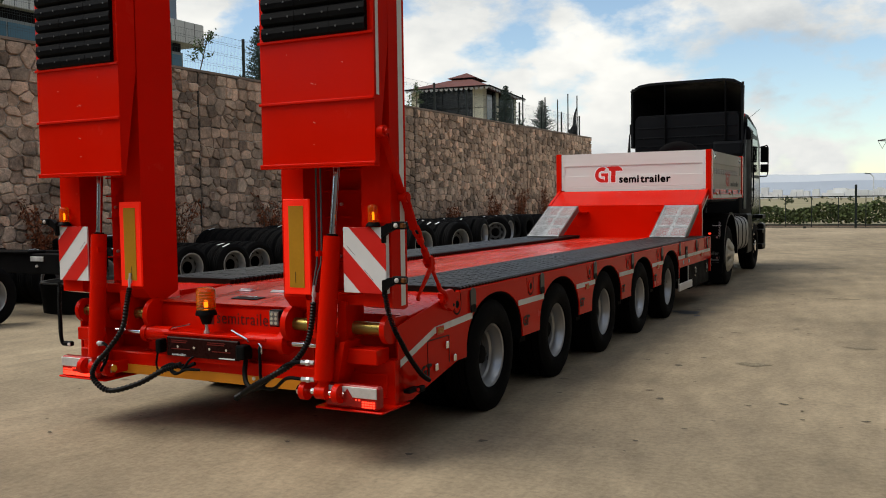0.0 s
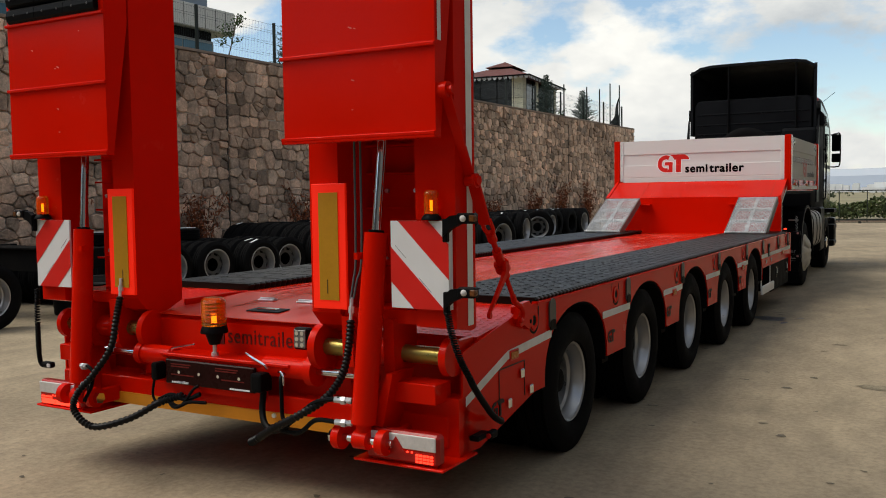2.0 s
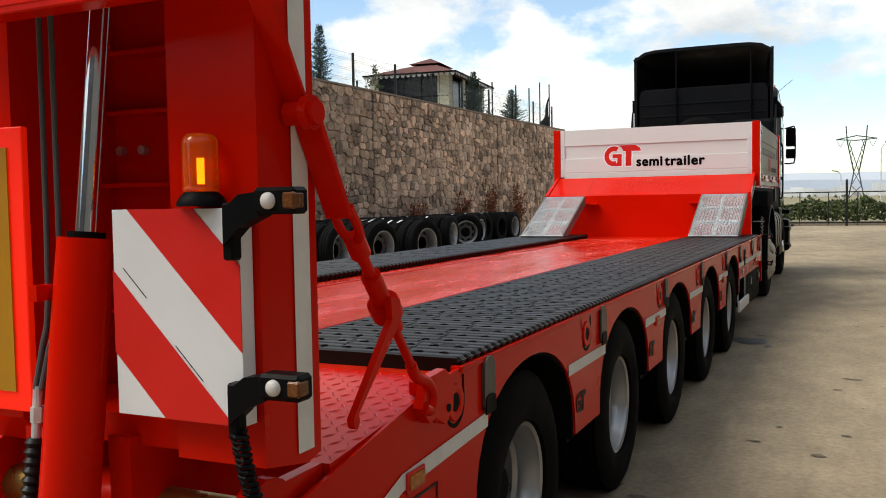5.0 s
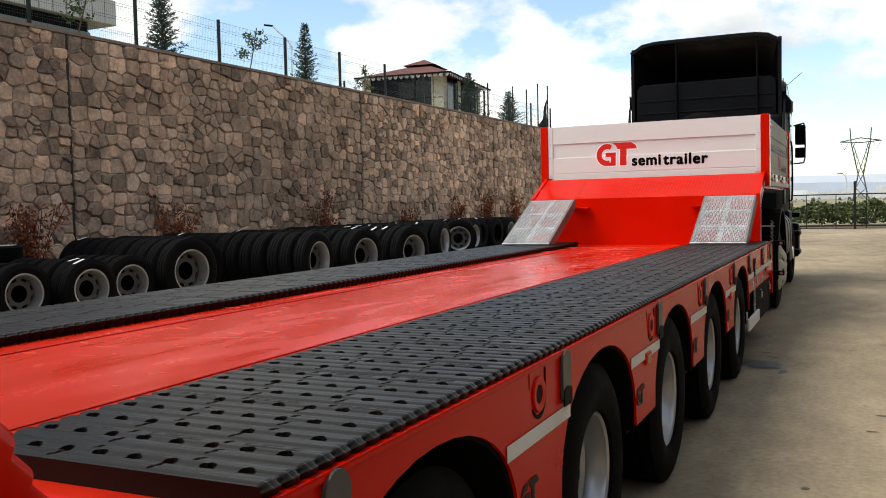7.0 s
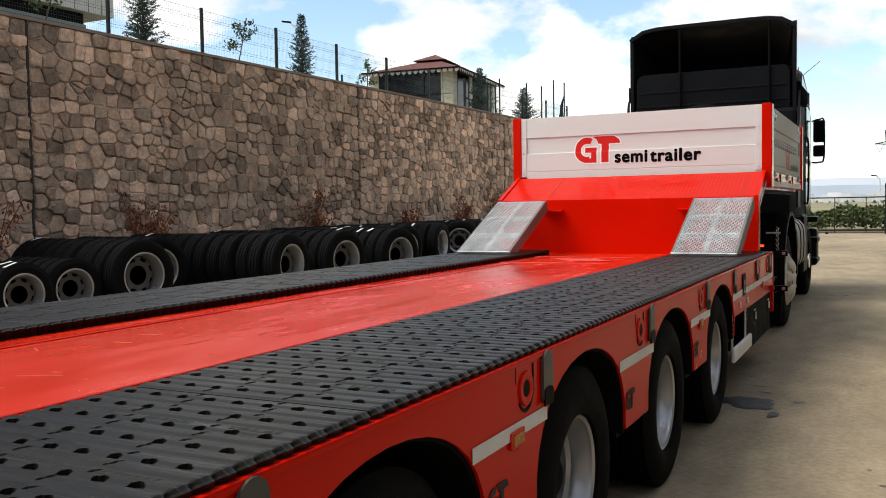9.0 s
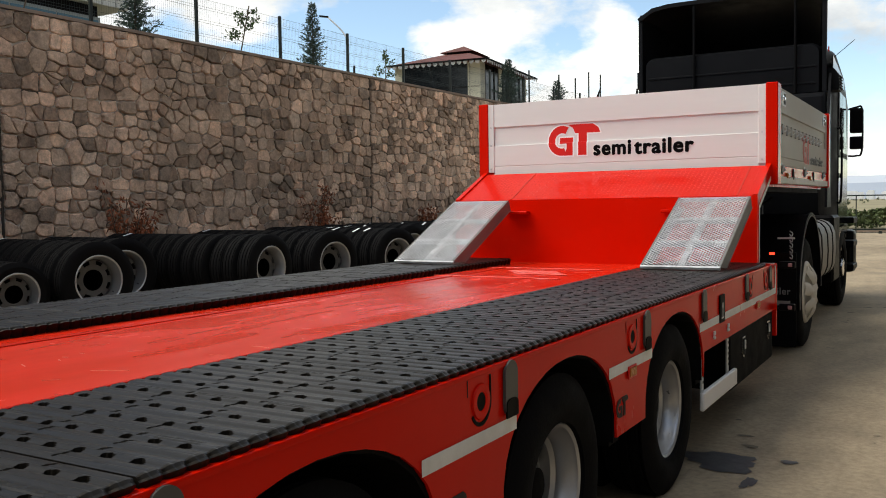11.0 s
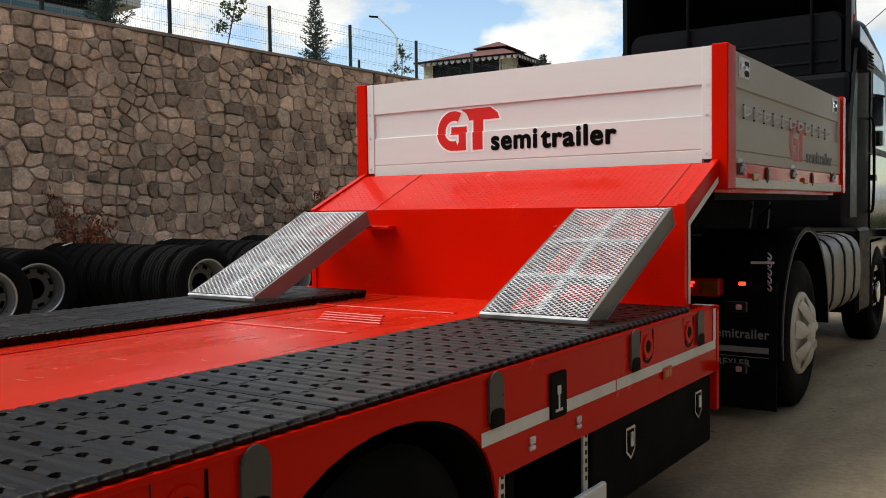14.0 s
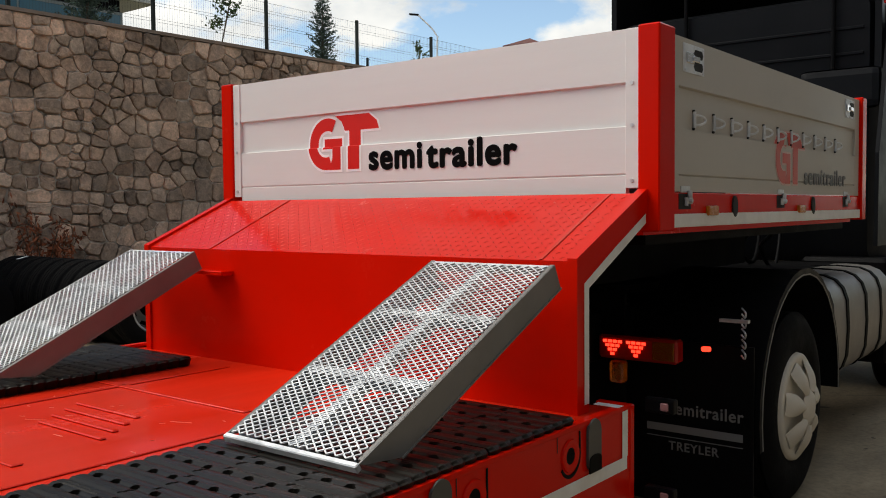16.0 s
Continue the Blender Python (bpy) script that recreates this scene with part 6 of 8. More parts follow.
# --- galvanised car ramps at the front ---
# darker copy of the galvanised steel, carrying the shade on the ramp sides
DARKGALV = mat("darkened_galvanised_sheet", (0.20, 0.19, 0.18), 0.5, 0.35, var=0.25, scale=7, bump=0.06, bump_scale=30, dirt=(0.17, 0.16, 0.15), dirt_amount=0.5, dirt_scale=3)
def mesh_ramp(xc, label, tilt=0.0):
    W, y0, z0, y1, z1 = 0.512, 12.968, 0.985, 13.892, 1.424
    t = thing("mesh_ramp", (xc, 13.5, 0.96), label, "ramp", "mesh ramps")
    L = math.hypot(y1 - y0, z1 - z0)
    a = math.atan2(z1 - z0, y1 - y0)
    m = Matrix.Translation((xc, y0, z0)) @ pose(0, 0, tilt, math.degrees(a), 0, 0)
    for s in (1, -1):
        bm = bm_new()
        vs = prism(bm, [(0.0, 0.0), (L, 0.0), (L, -0.085), (0.14, -0.085), (0.03, -0.02)], "x", s * W / 2, s * (W / 2 - 0.006))
        box(bm, min(s * (W / 2 - 0.03), s * (W / 2 + 0.004)), max(s * (W / 2 - 0.03), s * (W / 2 + 0.004)), 0.14, L, -0.089, -0.0845)
        box(bm, min(s * (W / 2 - 0.0005), s * (W / 2 - 0.018)), max(s * (W / 2 - 0.0005), s * (W / 2 - 0.018)), 0.02, L, -0.006, 0.0)
        bmesh.ops.transform(bm, verts=bm.verts, matrix=m)
        part("side_channel", bm, DARKGALV, t, "folded side channel in grey darkened for shade")
    bm = bm_new()
    box(bm, -W / 2, W / 2, -0.010, 0.008, -0.020, 0.003, 0.003)
    box(bm, -W / 2 + 0.008, W / 2 - 0.008, L - 0.025, L - 0.002, -0.03, -0.001, 0.002)
    for k in (1, 2):
        box(bm, -W / 2 + 0.008, W / 2 - 0.008, L * k / 3 - 0.018, L * k / 3 + 0.018, -0.035, -0.004)
    box(bm, -0.019, 0.019, 0.02, L, -0.035, -0.004)
    bmesh.ops.transform(bm, verts=bm.verts, matrix=m)
    part("cross_rib", bm, GALV, t)
    # expanded metal: crossing strands
    bm = bm_new()
    nx, ny = 14, 80
    dx, dy = (W - 0.036) / nx, (L - 0.03) / ny
    for i in range(nx + 1):
        for j in range(ny):
            for sg in (1, -1):
                u0 = -W / 2 + 0.018 + dx * (i + (0.5 if j % 2 else 0))
                u1 = u0 + sg * dx / 2
                if max(u0, u1) > W / 2 - 0.010 or min(u0, u1) < -W / 2 + 0.010:
                    continue
                p, q = Vector((u0, 0.012 + dy * j, 0.0)), Vector((u1, 0.012 + dy * (j + 1), 0.0))
                w = (q - p).cross(Vector((0, 0, 1))).normalized() * 0.0023
                up = Vector((0, 0, 0.004))
                vs = [bm.verts.new(v) for v in (p - w, q - w, q + w, p + w, p - w + up, q - w + up, q + w + up, p + w + up)]
                for f in ((4, 5, 6, 7), (0, 1, 5, 4), (2, 3, 7, 6), (3, 2, 1, 0)):
                    bm.faces.new([vs[k] for k in f])
    bmesh.ops.transform(bm, verts=bm.verts, matrix=m)
    tagged(part("expanded_mesh", bm, GALV, t, "open expanded metal mesh"), kind="stuff")
    return t


mesh_ramp(0.955, "galvanised mesh ramp leaning from the rubber mat to the gooseneck")
mesh_ramp(-0.945, "galvanised mesh ramp leaning from the rubber mat to the gooseneck")

# loose cables and clips round the plate holder
for pts, rr_ in (
    ([(-0.455, RY - 0.16, 0.55), (-0.46, RY - 0.17, 0.47), (-0.42, RY - 0.18, 0.43), (-0.32, RY - 0.20, 0.455), (-0.20, RY - 0.19, 0.49)], 0.007),
    ([(0.285, RY - 0.15, 0.55), (0.29, RY - 0.17, 0.47), (0.33, RY - 0.20, 0.41), (0.40, RY - 0.22, 0.385), (0.50, RY - 0.25, 0.42)], 0.016),
    ([(0.40, RY - 0.14, 0.645), (0.42, RY - 0.18, 0.63), (0.43, RY - 0.19, 0.55), (0.44, RY - 0.20, 0.46), (0.48, RY - 0.22, 0.42)], 0.010),
    ([(-0.36, RY - 0.22, 0.46), (-0.28, RY - 0.21, 0.49), (-0.20, RY - 0.19, 0.47), (-0.12, RY - 0.17, 0.50)], 0.012),
    ([(-0.40, RY - 0.23, 0.44), (-0.30, RY - 0.22, 0.455), (-0.22, RY - 0.21, 0.44), (-0.16, RY - 0.18, 0.52), (-0.14, RY - 0.16, 0.54)], 0.008),
    ([(-0.33, RY - 0.20, 0.47), (-0.25, RY - 0.22, 0.43), (-0.17, RY - 0.20, 0.46), (-0.08, RY - 0.17, 0.46)], 0.009)):
    bm = bm_new()
    tube(bm, smooth_line(pts, 8), rr_, 8)
    part("cable", bm, BLACK, trailer, "loose black cable", smooth=40)
for pts in ([(-0.36, RY - 0.12, 0.695), (-0.34, RY - 0.13, 0.715), (-0.24, RY - 0.10, 0.735), (-0.23, RY - 0.09, 0.735)],
            [(0.16, RY - 0.13, 0.725), (0.22, RY - 0.15, 0.71), (0.30, RY - 0.16, 0.685), (0.32, RY - 0.16, 0.665)],
            [(0.38, RY - 0.15, 0.655), (0.41, RY - 0.17, 0.66), (0.435, RY - 0.18, 0.64), (0.435, RY - 0.18, 0.60)]):
    bm = bm_new()
    tube(bm, smooth_line(pts, 6), 0.006, 8)
    part("spring_pin", bm, CHROME, trailer, "small bright spring pin", smooth=40)

# ---- black tractor unit ----
CAB = mat("black_cab_paint", (0.008, 0.0085, 0.010), 0.38, var=0.2, scale=4, bump=0.03, spec=0.08)
TANK = mat("brushed_aluminium_tank", (0.21, 0.20, 0.19), 0.45, 0.5, var=0.2, scale=5, bump=0.05, dirt=(0.20, 0.18, 0.16), dirt_amount=0.5)
CAP = mat("cream_wheel_cover", (0.62, 0.57, 0.48), 0.5, var=0.08, scale=12)
GLASS = mat("dark_window_glass", (0.006, 0.008, 0.010), 0.10, var=0.05, scale=3, spec=0.3)
CABGLOSS = mat("glossy_black_cab_paint", (0.010, 0.011, 0.013), 0.12, var=0.15, scale=4, bump=0.02, bump_scale=6, spec=0.55, rough_var=0.05)
truck = thing("tractor_unit", (0, 18.5, 0), "black tractor unit with a hollow roof spoiler, coupled to the trailer", "truck")
TC = -0.06
for x in (-0.42, 0.42):
    bm = bm_new()
    box(bm, x - 0.045, x + 0.045, 15.35, 21.2, 0.80, 1.06, 0.01)
    part("chassis_rail", bm, BLACKM, truck)
for y in (15.35, 17.06):
    bm = bm_new()
    box(bm, -0.42, 0.42, y - 0.05, y + 0.05, 0.82, 1.04)
    part("cross_member", bm, BLACKM, truck)
# dark panel added to close a bright gap beside the tail lamps
bm = bm_new()
box(bm, -0.60, 0.60, 15.60, 15.63, 0.30, 1.16, 0.006)
part("gap_panel", bm, BLACKM, truck)
bm = bm_new()
lathe(bm, [(0, 0.01), (0, 0.46), (0.05, 0.48), (0.06, 0.44), (0.065, 0.01)], Matrix.Translation((0, 16.2, 1.12)) @ pose(0, 0, 0, 0, -90, 0), 28, closed=False)
part("fifth_wheel", bm, BLACKM, truck)
# rear axle: twin wheels, covers, fenders
for s in (1, -1):
    wheel_on(truck, "wheel", (s * 1.10, 16.38, 0.515), 0.515, 0.29, 0.29, s < 0, BLACKM, boss=False)
    wheel_on(truck, "inner_wheel", (s * 0.77, 16.38, 0.515), 0.515, 0.29, 0.0, s < 0)
    m = pose(s * 1.20, 16.38, 0.515, 0, 0, 0 if s > 0 else 180)
    bm = bm_new()
    lathe(bm, [(0.015, 0.296), (0.040, 0.290), (0.052, 0.272), (0.048, 0.252)], m, 40, closed=False)
    lathe(bm, [(0.098, 0.100), (0.112, 0.085), (0.120, 0.05), (0.122, 0.004)], m, 28, closed=False)
    for k in range(7):          # bulged paddle spokes
        grid_ = []
        for i in range(7):
            r = 0.092 + 0.166 * i / 6
            half_ = radians(13 + 5 * math.sin(math.pi * i / 6))
            dome = 0.050 + 0.050 * (1 - (i / 6) ** 2)
            grid_.append([bm.verts.new(m @ Vector((dome + 0.024 * (1 - u * u) * math.sin(math.pi * (0.25 + 0.62 * i / 6)), r * math.cos(2 * math.pi * (k + 0.25) / 7 + u * half_), r * math.sin(2 * math.pi * (k + 0.25) / 7 + u * half_)))) for u in (-1, -0.6, 0, 0.6, 1)])
        for ga, gb in zip(grid_, grid_[1:]):
            for i in range(4):
                bm.faces.new((ga[i], ga[i + 1], gb[i + 1], gb[i]))
    bmesh.ops.recalc_face_normals(bm, faces=bm.faces)
    bmesh.ops.solidify(bm, geom=bm.faces[:], thickness=0.006)
    part("wheel_cover", bm, CAP, truck, "cream plastic wheel cover with seven bulged spokes", smooth=50)
    bm = bm_new()
    n = 18
    po = [(16.38 - 0.70 * math.cos(a), 0.56 + 0.70 * math.sin(a)) for a in [math.radians(-12 + 196 * i / n) for i in range(n + 1)]]
    pi_ = [(16.38 - 0.675 * math.cos(a), 0.56 + 0.675 * math.sin(a)) for a in [math.radians(-12 + 196 * i / n) for i in range(n + 1)]]
    prism(bm, po + pi_[::-1], "x", s * 0.60, s * 1.265)
    fd = part("fender", bm, BLACK, truck, "black plastic fender", smooth=30)
    bm = bm_new()
    pe = [(16.38 - 0.712 * math.cos(a), 0.56 + 0.712 * math.sin(a)) for a in [math.radians(-12 + 196 * i / n) for i in range(n + 1)]]
    prism(bm, pe + pi_[::-1], "x", s * 1.255, s * 1.275)
    part("fender_edge", bm, BLACK, fd)
    # pale strip laid on as the highlight along the lip
    bm = bm_new()
    pt = [(16.38 - 0.683 * math.cos(a), 0.56 + 0.683 * math.sin(a)) for a in [math.radians(-12 + 196 * i / n) for i in range(n + 1)]]
    prism(bm, pt + pi_[::-1], "x", s * 1.2755, s * 1.279)
    part("lip_highlight", bm, DARKGALV, fd, "thin pale strip painted as the highlight on the fender lip")
    bm = bm_new()
    box(bm, min(s * 0.46, s * 1.25), max(s * 0.46, s * 1.25), 15.655, 15.67, 0.09, 0.93, 0.003)
    fl = part("mudflap", bm, BLACK, truck, "black rubber mudflap with pale lettering")
    if s > 0:
        words("lettering", "semitrailer", 0.086, Matrix.Translation((0.82, 15.653, 0.557)) @ REARWARD, PALEINK, fl, 0.0008, 0.92, 0.0015)
        for x0, x1, z0, z1 in ((0.70, 1.20, 0.462, 0.500), (0.70, 1.20, 0.432, 0.436)):
            bm = bm_new()
            box(bm, x0, x1, 15.6525, 15.6545, z0, z1)
            part("name_bar", bm, PALEINK, fl, "pale unreadable bar")
        words("lettering", "TREYLER", 0.062, Matrix.Translation((0.82, 15.653, 0.372)) @ REARWARD, PALEINK, fl, 0.0008, 1.0, 0.001)
    # tail lamp
    bm = bm_new()
    box(bm, min(s * 0.50, s * 0.93), max(s * 0.50, s * 0.93), 15.50, 15.58, 0.835, 0.955, 0.012)
    tl = part("tail_lamp", bm, REDLENS, truck, "red tail lamp cluster, lit")
    for x0 in (0.53, 0.66):
        bm = bm_new()
        for r in range(4):
            for k in range(4 - r):
                a = s * (x0 + 0.028 * k + 0.014 * r)
                box(bm, min(a, a + s * 0.020), max(a, a + s * 0.020), 15.494, 15.50, 0.855 + 0.021 * (3 - r), 0.869 + 0.021 * (3 - r))
        part("led_cluster", bm, REDLIT, tl)
    bm = bm_new()
    box(bm, min(s * 0.80, s * 0.915), max(s * 0.80, s * 0.915), 15.494, 15.50, 0.85, 0.94, 0.003)
    part("amber_field", bm, AMBER, tl)
    bm = bm_new()
    box(bm, min(s * 0.58, s * 0.66), max(s * 0.58, s * 0.66), 15.46, 15.52, 0.72, 0.83, 0.01)
    part("indicator", bm, AMBER, truck, "amber indicator lamp")
    bm = bm_new()
    box(bm, min(s * 1.05, s * 1.09), max(s * 1.05, s * 1.09), 15.50, 15.53, 0.915, 0.937, 0.004)
    part("marker_lamp", bm, REDLIT, truck)
    bm = bm_new()
    for k in range(5):
        tube(bm, smooth_line([(s * 1.20, 15.63, 1.12 - 0.05 * k), (s * 1.225, 15.61, 1.10 - 0.05 * k), (s * 1.215, 15.63, 1.075 - 0.05 * k), (s * 1.195, 15.64, 1.09 - 0.05 * k)], 4), 0.0045, 6)
    box(bm, min(s * 1.10, s * 1.24), max(s * 1.10, s * 1.24), 15.60, 15.63, 1.05, 1.065)
    part("hanging_chain", bm, GALV, truck, "short galvanised chain")
# front wheels
for s in (1, -1):
    wheel_on(truck, "front_wheel", (s * 1.02, 20.05, 0.50), 0.50, 0.30, 0.29, s < 0, BLACKM)
    m = pose(s * 1.10, 20.05, 0.50, 0, 0, 0 if s > 0 else 180)
    bm = bm_new()
    lathe(bm, [(-0.08, 0.17), (-0.02, 0.17), (0.0, 0.12), (0.07, 0.115), (0.08, 0.07), (0.08, 0.005)], m, 24, closed=False)
    for k in range(10):
        a = 2 * math.pi * k / 10
        p = Vector((-0.02, 0.145 * math.cos(a), 0.145 * math.sin(a)))
        cyl(bm, m @ p, m @ (p + Vector((0.055, 0, 0))), 0.017, 6)
    part("hub_cap", bm, CHROME, truck, "bright hub cap with wheel nuts", smooth=35)
# fuel tank and side boxes
for s in (1, -1):
    bm = bm_new()
    n = 20
    pts = []
    for i in range(n):
        a = 2 * math.pi * i / n
        c, q = math.cos(a), math.sin(a)
        pts.append((s * (0.93 + 0.31 * math.copysign(abs(c) ** 0.55, c)), 0.83 + 0.335 * math.copysign(abs(q) ** 0.55, q)))
    prism(bm, pts, "y", 17.12, 18.62)
    tk = part("fuel_tank", bm, TANK, truck, "dusty aluminium fuel tank", smooth=35)
    for y in (17.42, 17.90, 18.32):
        bm = bm_new()
        big = [(s * 0.93 + (x - s * 0.93) * 1.02, 0.83 + (z - 0.83) * 1.02) for x, z in pts]
        prism(bm, big, "y", y - 0.028, y + 0.028)
        part("tank_strap", bm, BLACKM, tk)
    bm = bm_new()
    box(bm, min(s * 0.55, s * 1.20), max(s * 0.55, s * 1.20), 18.75, 19.35, 0.40, 1.20, 0.03)
    part("battery_box", bm, BLACK, truck)
    bm = bm_new()
    for k in range(3):
        box(bm, min(s * 0.95, s * 1.24), max(s * 0.95, s * 1.24), 20.60, 21.1, 0.42 + 0.32 * k, 0.50 + 0.32 * k, 0.01)
    part("cab_step", bm, BLACK, truck)
bm = bm_new()
box(bm, -1.2, 1.2, 21.1, 21.45, 0.35, 0.95, 0.06, 2)
part("bumper", bm, CAB, truck)
# cab
CY = 18.95


def cab_ring(y, z0, z1, hw, r=0.16, n=5):
    pts = [(TC - hw, z0), (TC + hw, z0)]
    for k in range(n + 1):
        a = math.pi / 2 * k / n
        pts.append((TC + hw - r + r * math.cos(a), z1 - r + r * math.sin(a)))
    for k in range(n + 1):
        a = math.pi / 2 + math.pi / 2 * k / n
        pts.append((TC - hw + r + r * math.cos(a), z1 - r + r * math.sin(a)))
    return [Vector((x, y, z)) for x, z in pts]


def loft(bm, rings, cap=True):
    vs = [[bm.verts.new(p) for p in r] for r in rings]
    n = len(vs[0])
    for a, b in zip(vs, vs[1:]):
        for i in range(n):
            bm.faces.new((a[i], a[(i + 1) % n], b[(i + 1) % n], b[i]))
    if cap:
        bm.faces.new(vs[0][::-1])
        bm.faces.new(vs[-1])
    bmesh.ops.recalc_face_normals(bm, faces=bm.faces)


bm = bm_new()
loft(bm, [cab_ring(CY, 1.25, 3.25, 1.06, 0.10), cab_ring(CY + 0.06, 1.15, 3.28, 1.08, 0.12), cab_ring(CY + 0.55, 1.10, 3.26, 1.20, 0.14), cab_ring(20.6, 1.05, 3.08, 1.17, 0.10), cab_ring(21.15, 0.95, 2.88, 1.16, 0.2), cab_ring(21.35, 0.95, 2.0, 1.14, 0.2)])
cab = part("cab_shell", bm, CAB, truck, smooth=35)
for i, z in enumerate((1.75, 1.98, 2.20, 2.42, 2.62, 2.80, 3.0)):
    bm = bm_new()
    box(bm, TC - 1.02, TC + 1.02, CY - 0.012, CY + 0.01, z - 0.012, z + 0.012, 0.004)
    part("pressed_rib", bm, CAB, cab)
bm = bm_new()
box(bm, TC + 0.55, TC + 1.16, CY - 0.09, CY, 2.36, 2.68, 0.06, 2)
part("air_intake", bm, CAB, cab, "black air intake housing")
bm = bm_new()
prism(bm, [(TC + 1.12, 2.70), (TC + 1.275, 2.70), (TC + 1.285, 2.74), (TC + 1.275, 2.88), (TC + 1.22, 2.96), (TC + 1.12, 2.98)], "y", CY + 0.06, CY + 0.34)
snorkel = part("intake_snorkel", bm, BLACK, cab, "black ribbed air intake on the cab's corner")
for k in range(5):
    bm = bm_new()
    box(bm, TC + 1.278, TC + 1.294, CY + 0.08, CY + 0.32, 2.722 + 0.034 * k, 2.734 + 0.034 * k, 0.003)
    part("intake_slat", bm, BLACKM, snorkel)
for z in (3.18, 2.60):
    bm = bm_new()
    box(bm, TC + 1.165, TC + 1.18, CY - 0.03, CY - 0.015, z - 0.03, z + 0.03, 0.004)
    part("edge_marker", bm, REDLENS, cab, "small red marker lamp")
for s in (1, -1):
    bm = bm_new()
    side = lambda y: TC + s * (1.203 - 0.030 * max(0.0, y - 19.5) / 1.1)
    def slab(bm, pts, proud, thick=0.012):
        a = [bm.verts.new((side(y) + s * proud, y, z)) for y, z in pts]
        b = [bm.verts.new((side(y) + s * (proud - thick), y, z)) for y, z in pts]
        n = len(pts)
        bm.faces.new(a)
        bm.faces.new(b[::-1])
        for k in range(n):
            bm.faces.new((a[k], b[k], b[(k + 1) % n], a[(k + 1) % n]))
        bmesh.ops.recalc_face_normals(bm, faces=bm.faces)
    slab(bm, [(19.62, 1.06), (19.62, 1.93), (20.98, 1.93), (21.0, 1.06)], 0.014)
    door = part("cab_door", bm, CABGLOSS, cab, "glossy black cab door")
    bm = bm_new()
    slab(bm, [(19.62, 1.94), (19.62, 2.82), (20.62, 2.82), (20.95, 1.94)], 0.012)
    fr = part("window_frame", bm, BLACK, door)
    bm = bm_new()
    slab(bm, [(19.74, 2.0), (19.74, 2.75), (20.58, 2.75), (20.86, 2.0)], 0.016, 0.006)
    part("side_window", bm, GLASS, door, "dark side window")
    bm = bm_new()
    slab(bm, [(19.70, 1.66), (19.70, 1.72), (19.92, 1.72), (19.92, 1.66)], 0.034)
    part("door_handle", bm, BLACK, door)
    bm = bm_new()
    tube(bm, smooth_line([(TC + s * 1.20, 19.56, 1.35), (TC + s * 1.25, 19.56, 1.42), (TC + s * 1.25, 19.56, 2.2), (TC + s * 1.20, 19.56, 2.28)], 5), 0.014, 8)
    part("grab_rail", bm, BLACK, cab, smooth=40)
    bm = bm_new()
    slab(bm, [(CY + 0.10, 2.90), (CY + 0.10, 3.12), (20.5, 2.96), (20.5, 2.84)], 0.006)
    part("roof_side", bm, CABGLOSS, cab)
    bm = bm_new()
    slab(bm, [(19.66, 0.72), (19.66, 1.03), (21.05, 1.03), (21.05, 0.72)], 0.02, 0.03)
    part("step_panel", bm, CABGLOSS, cab)
    # side deflector behind the cab edge
    bm = bm_new()
    prism(bm, [(CY - 0.30, 1.30), (CY - 0.28, 2.0), (CY + 0.02, 2.9), (CY + 0.02, 1.30)], "x", TC + s * 1.17, TC + s * 1.20)
    part("side_deflector", bm, CAB, cab)
# hollow roof spoiler: two cheeks and a bent roof sheet, open at the back and at its front foot
for s in (1, -1):
    bm = bm_new()
    vs = prism(bm, [(CY - 0.02, 2.60), (CY - 0.02, 3.78), (CY + 0.05, 3.86), (20.0, 3.72), (20.9, 3.12), (20.9, 3.07), (CY + 0.6, 3.07), (CY + 0.3, 2.60)], "x", TC + s * 1.10, TC + s * 1.15)
    for q in vs:        # drawn in towards the front
        q.co.x -= s * 0.30 * max(0.0, q.co.y - CY - 0.05) / 1.9
    part("spoiler_cheek", bm, CAB, cab)
bm = bm_new()
prof = [(CY - 0.04, 3.95), (CY + 0.35, 3.95), (CY + 0.8, 3.88), (20.3, 3.64), (20.66, 3.37)]
outer = []
for y, z in prof:
    row_ = []
    for k in range(13):
        u = -1 + 2 * k / 12
        row_.append(Vector((TC + (1.16 - 0.30 * max(0.0, y - CY - 0.05) / 1.9) * u, y, z - 0.15 * abs(u) ** 8)))
    outer.append(row_)
vt = [[bm.verts.new(p) for p in r] for r in outer]
for a, b in zip(vt, vt[1:]):
    for k in range(12):
        bm.faces.new((a[k], a[k + 1], b[k + 1], b[k]))
bmesh.ops.recalc_face_normals(bm, faces=bm.faces)
bmesh.ops.solidify(bm, geom=bm.faces[:], thickness=0.05)
part("spoiler_roof", bm, CAB, cab, smooth=40)
for x in (-0.42, 0.80):
    bm = bm_new()
    cyl(bm, (TC + x, CY - 0.035, 2.55), (TC + x, CY - 0.035, 3.88), 0.018, 8)
    part("spoiler_stay", bm, BLACK, cab)
# foot of the spoiler, with open gaps to the sky
for x0, x1 in ((-0.86, -0.40), (0.20, 0.27), (0.46, 0.86)):
    bm = bm_new()
    prism(bm, [(20.64, 3.39), (20.95, 3.12), (20.97, 3.14), (20.66, 3.41)], "x", TC + x0, TC + x1)
    part("spoiler_foot", bm, CAB, cab)
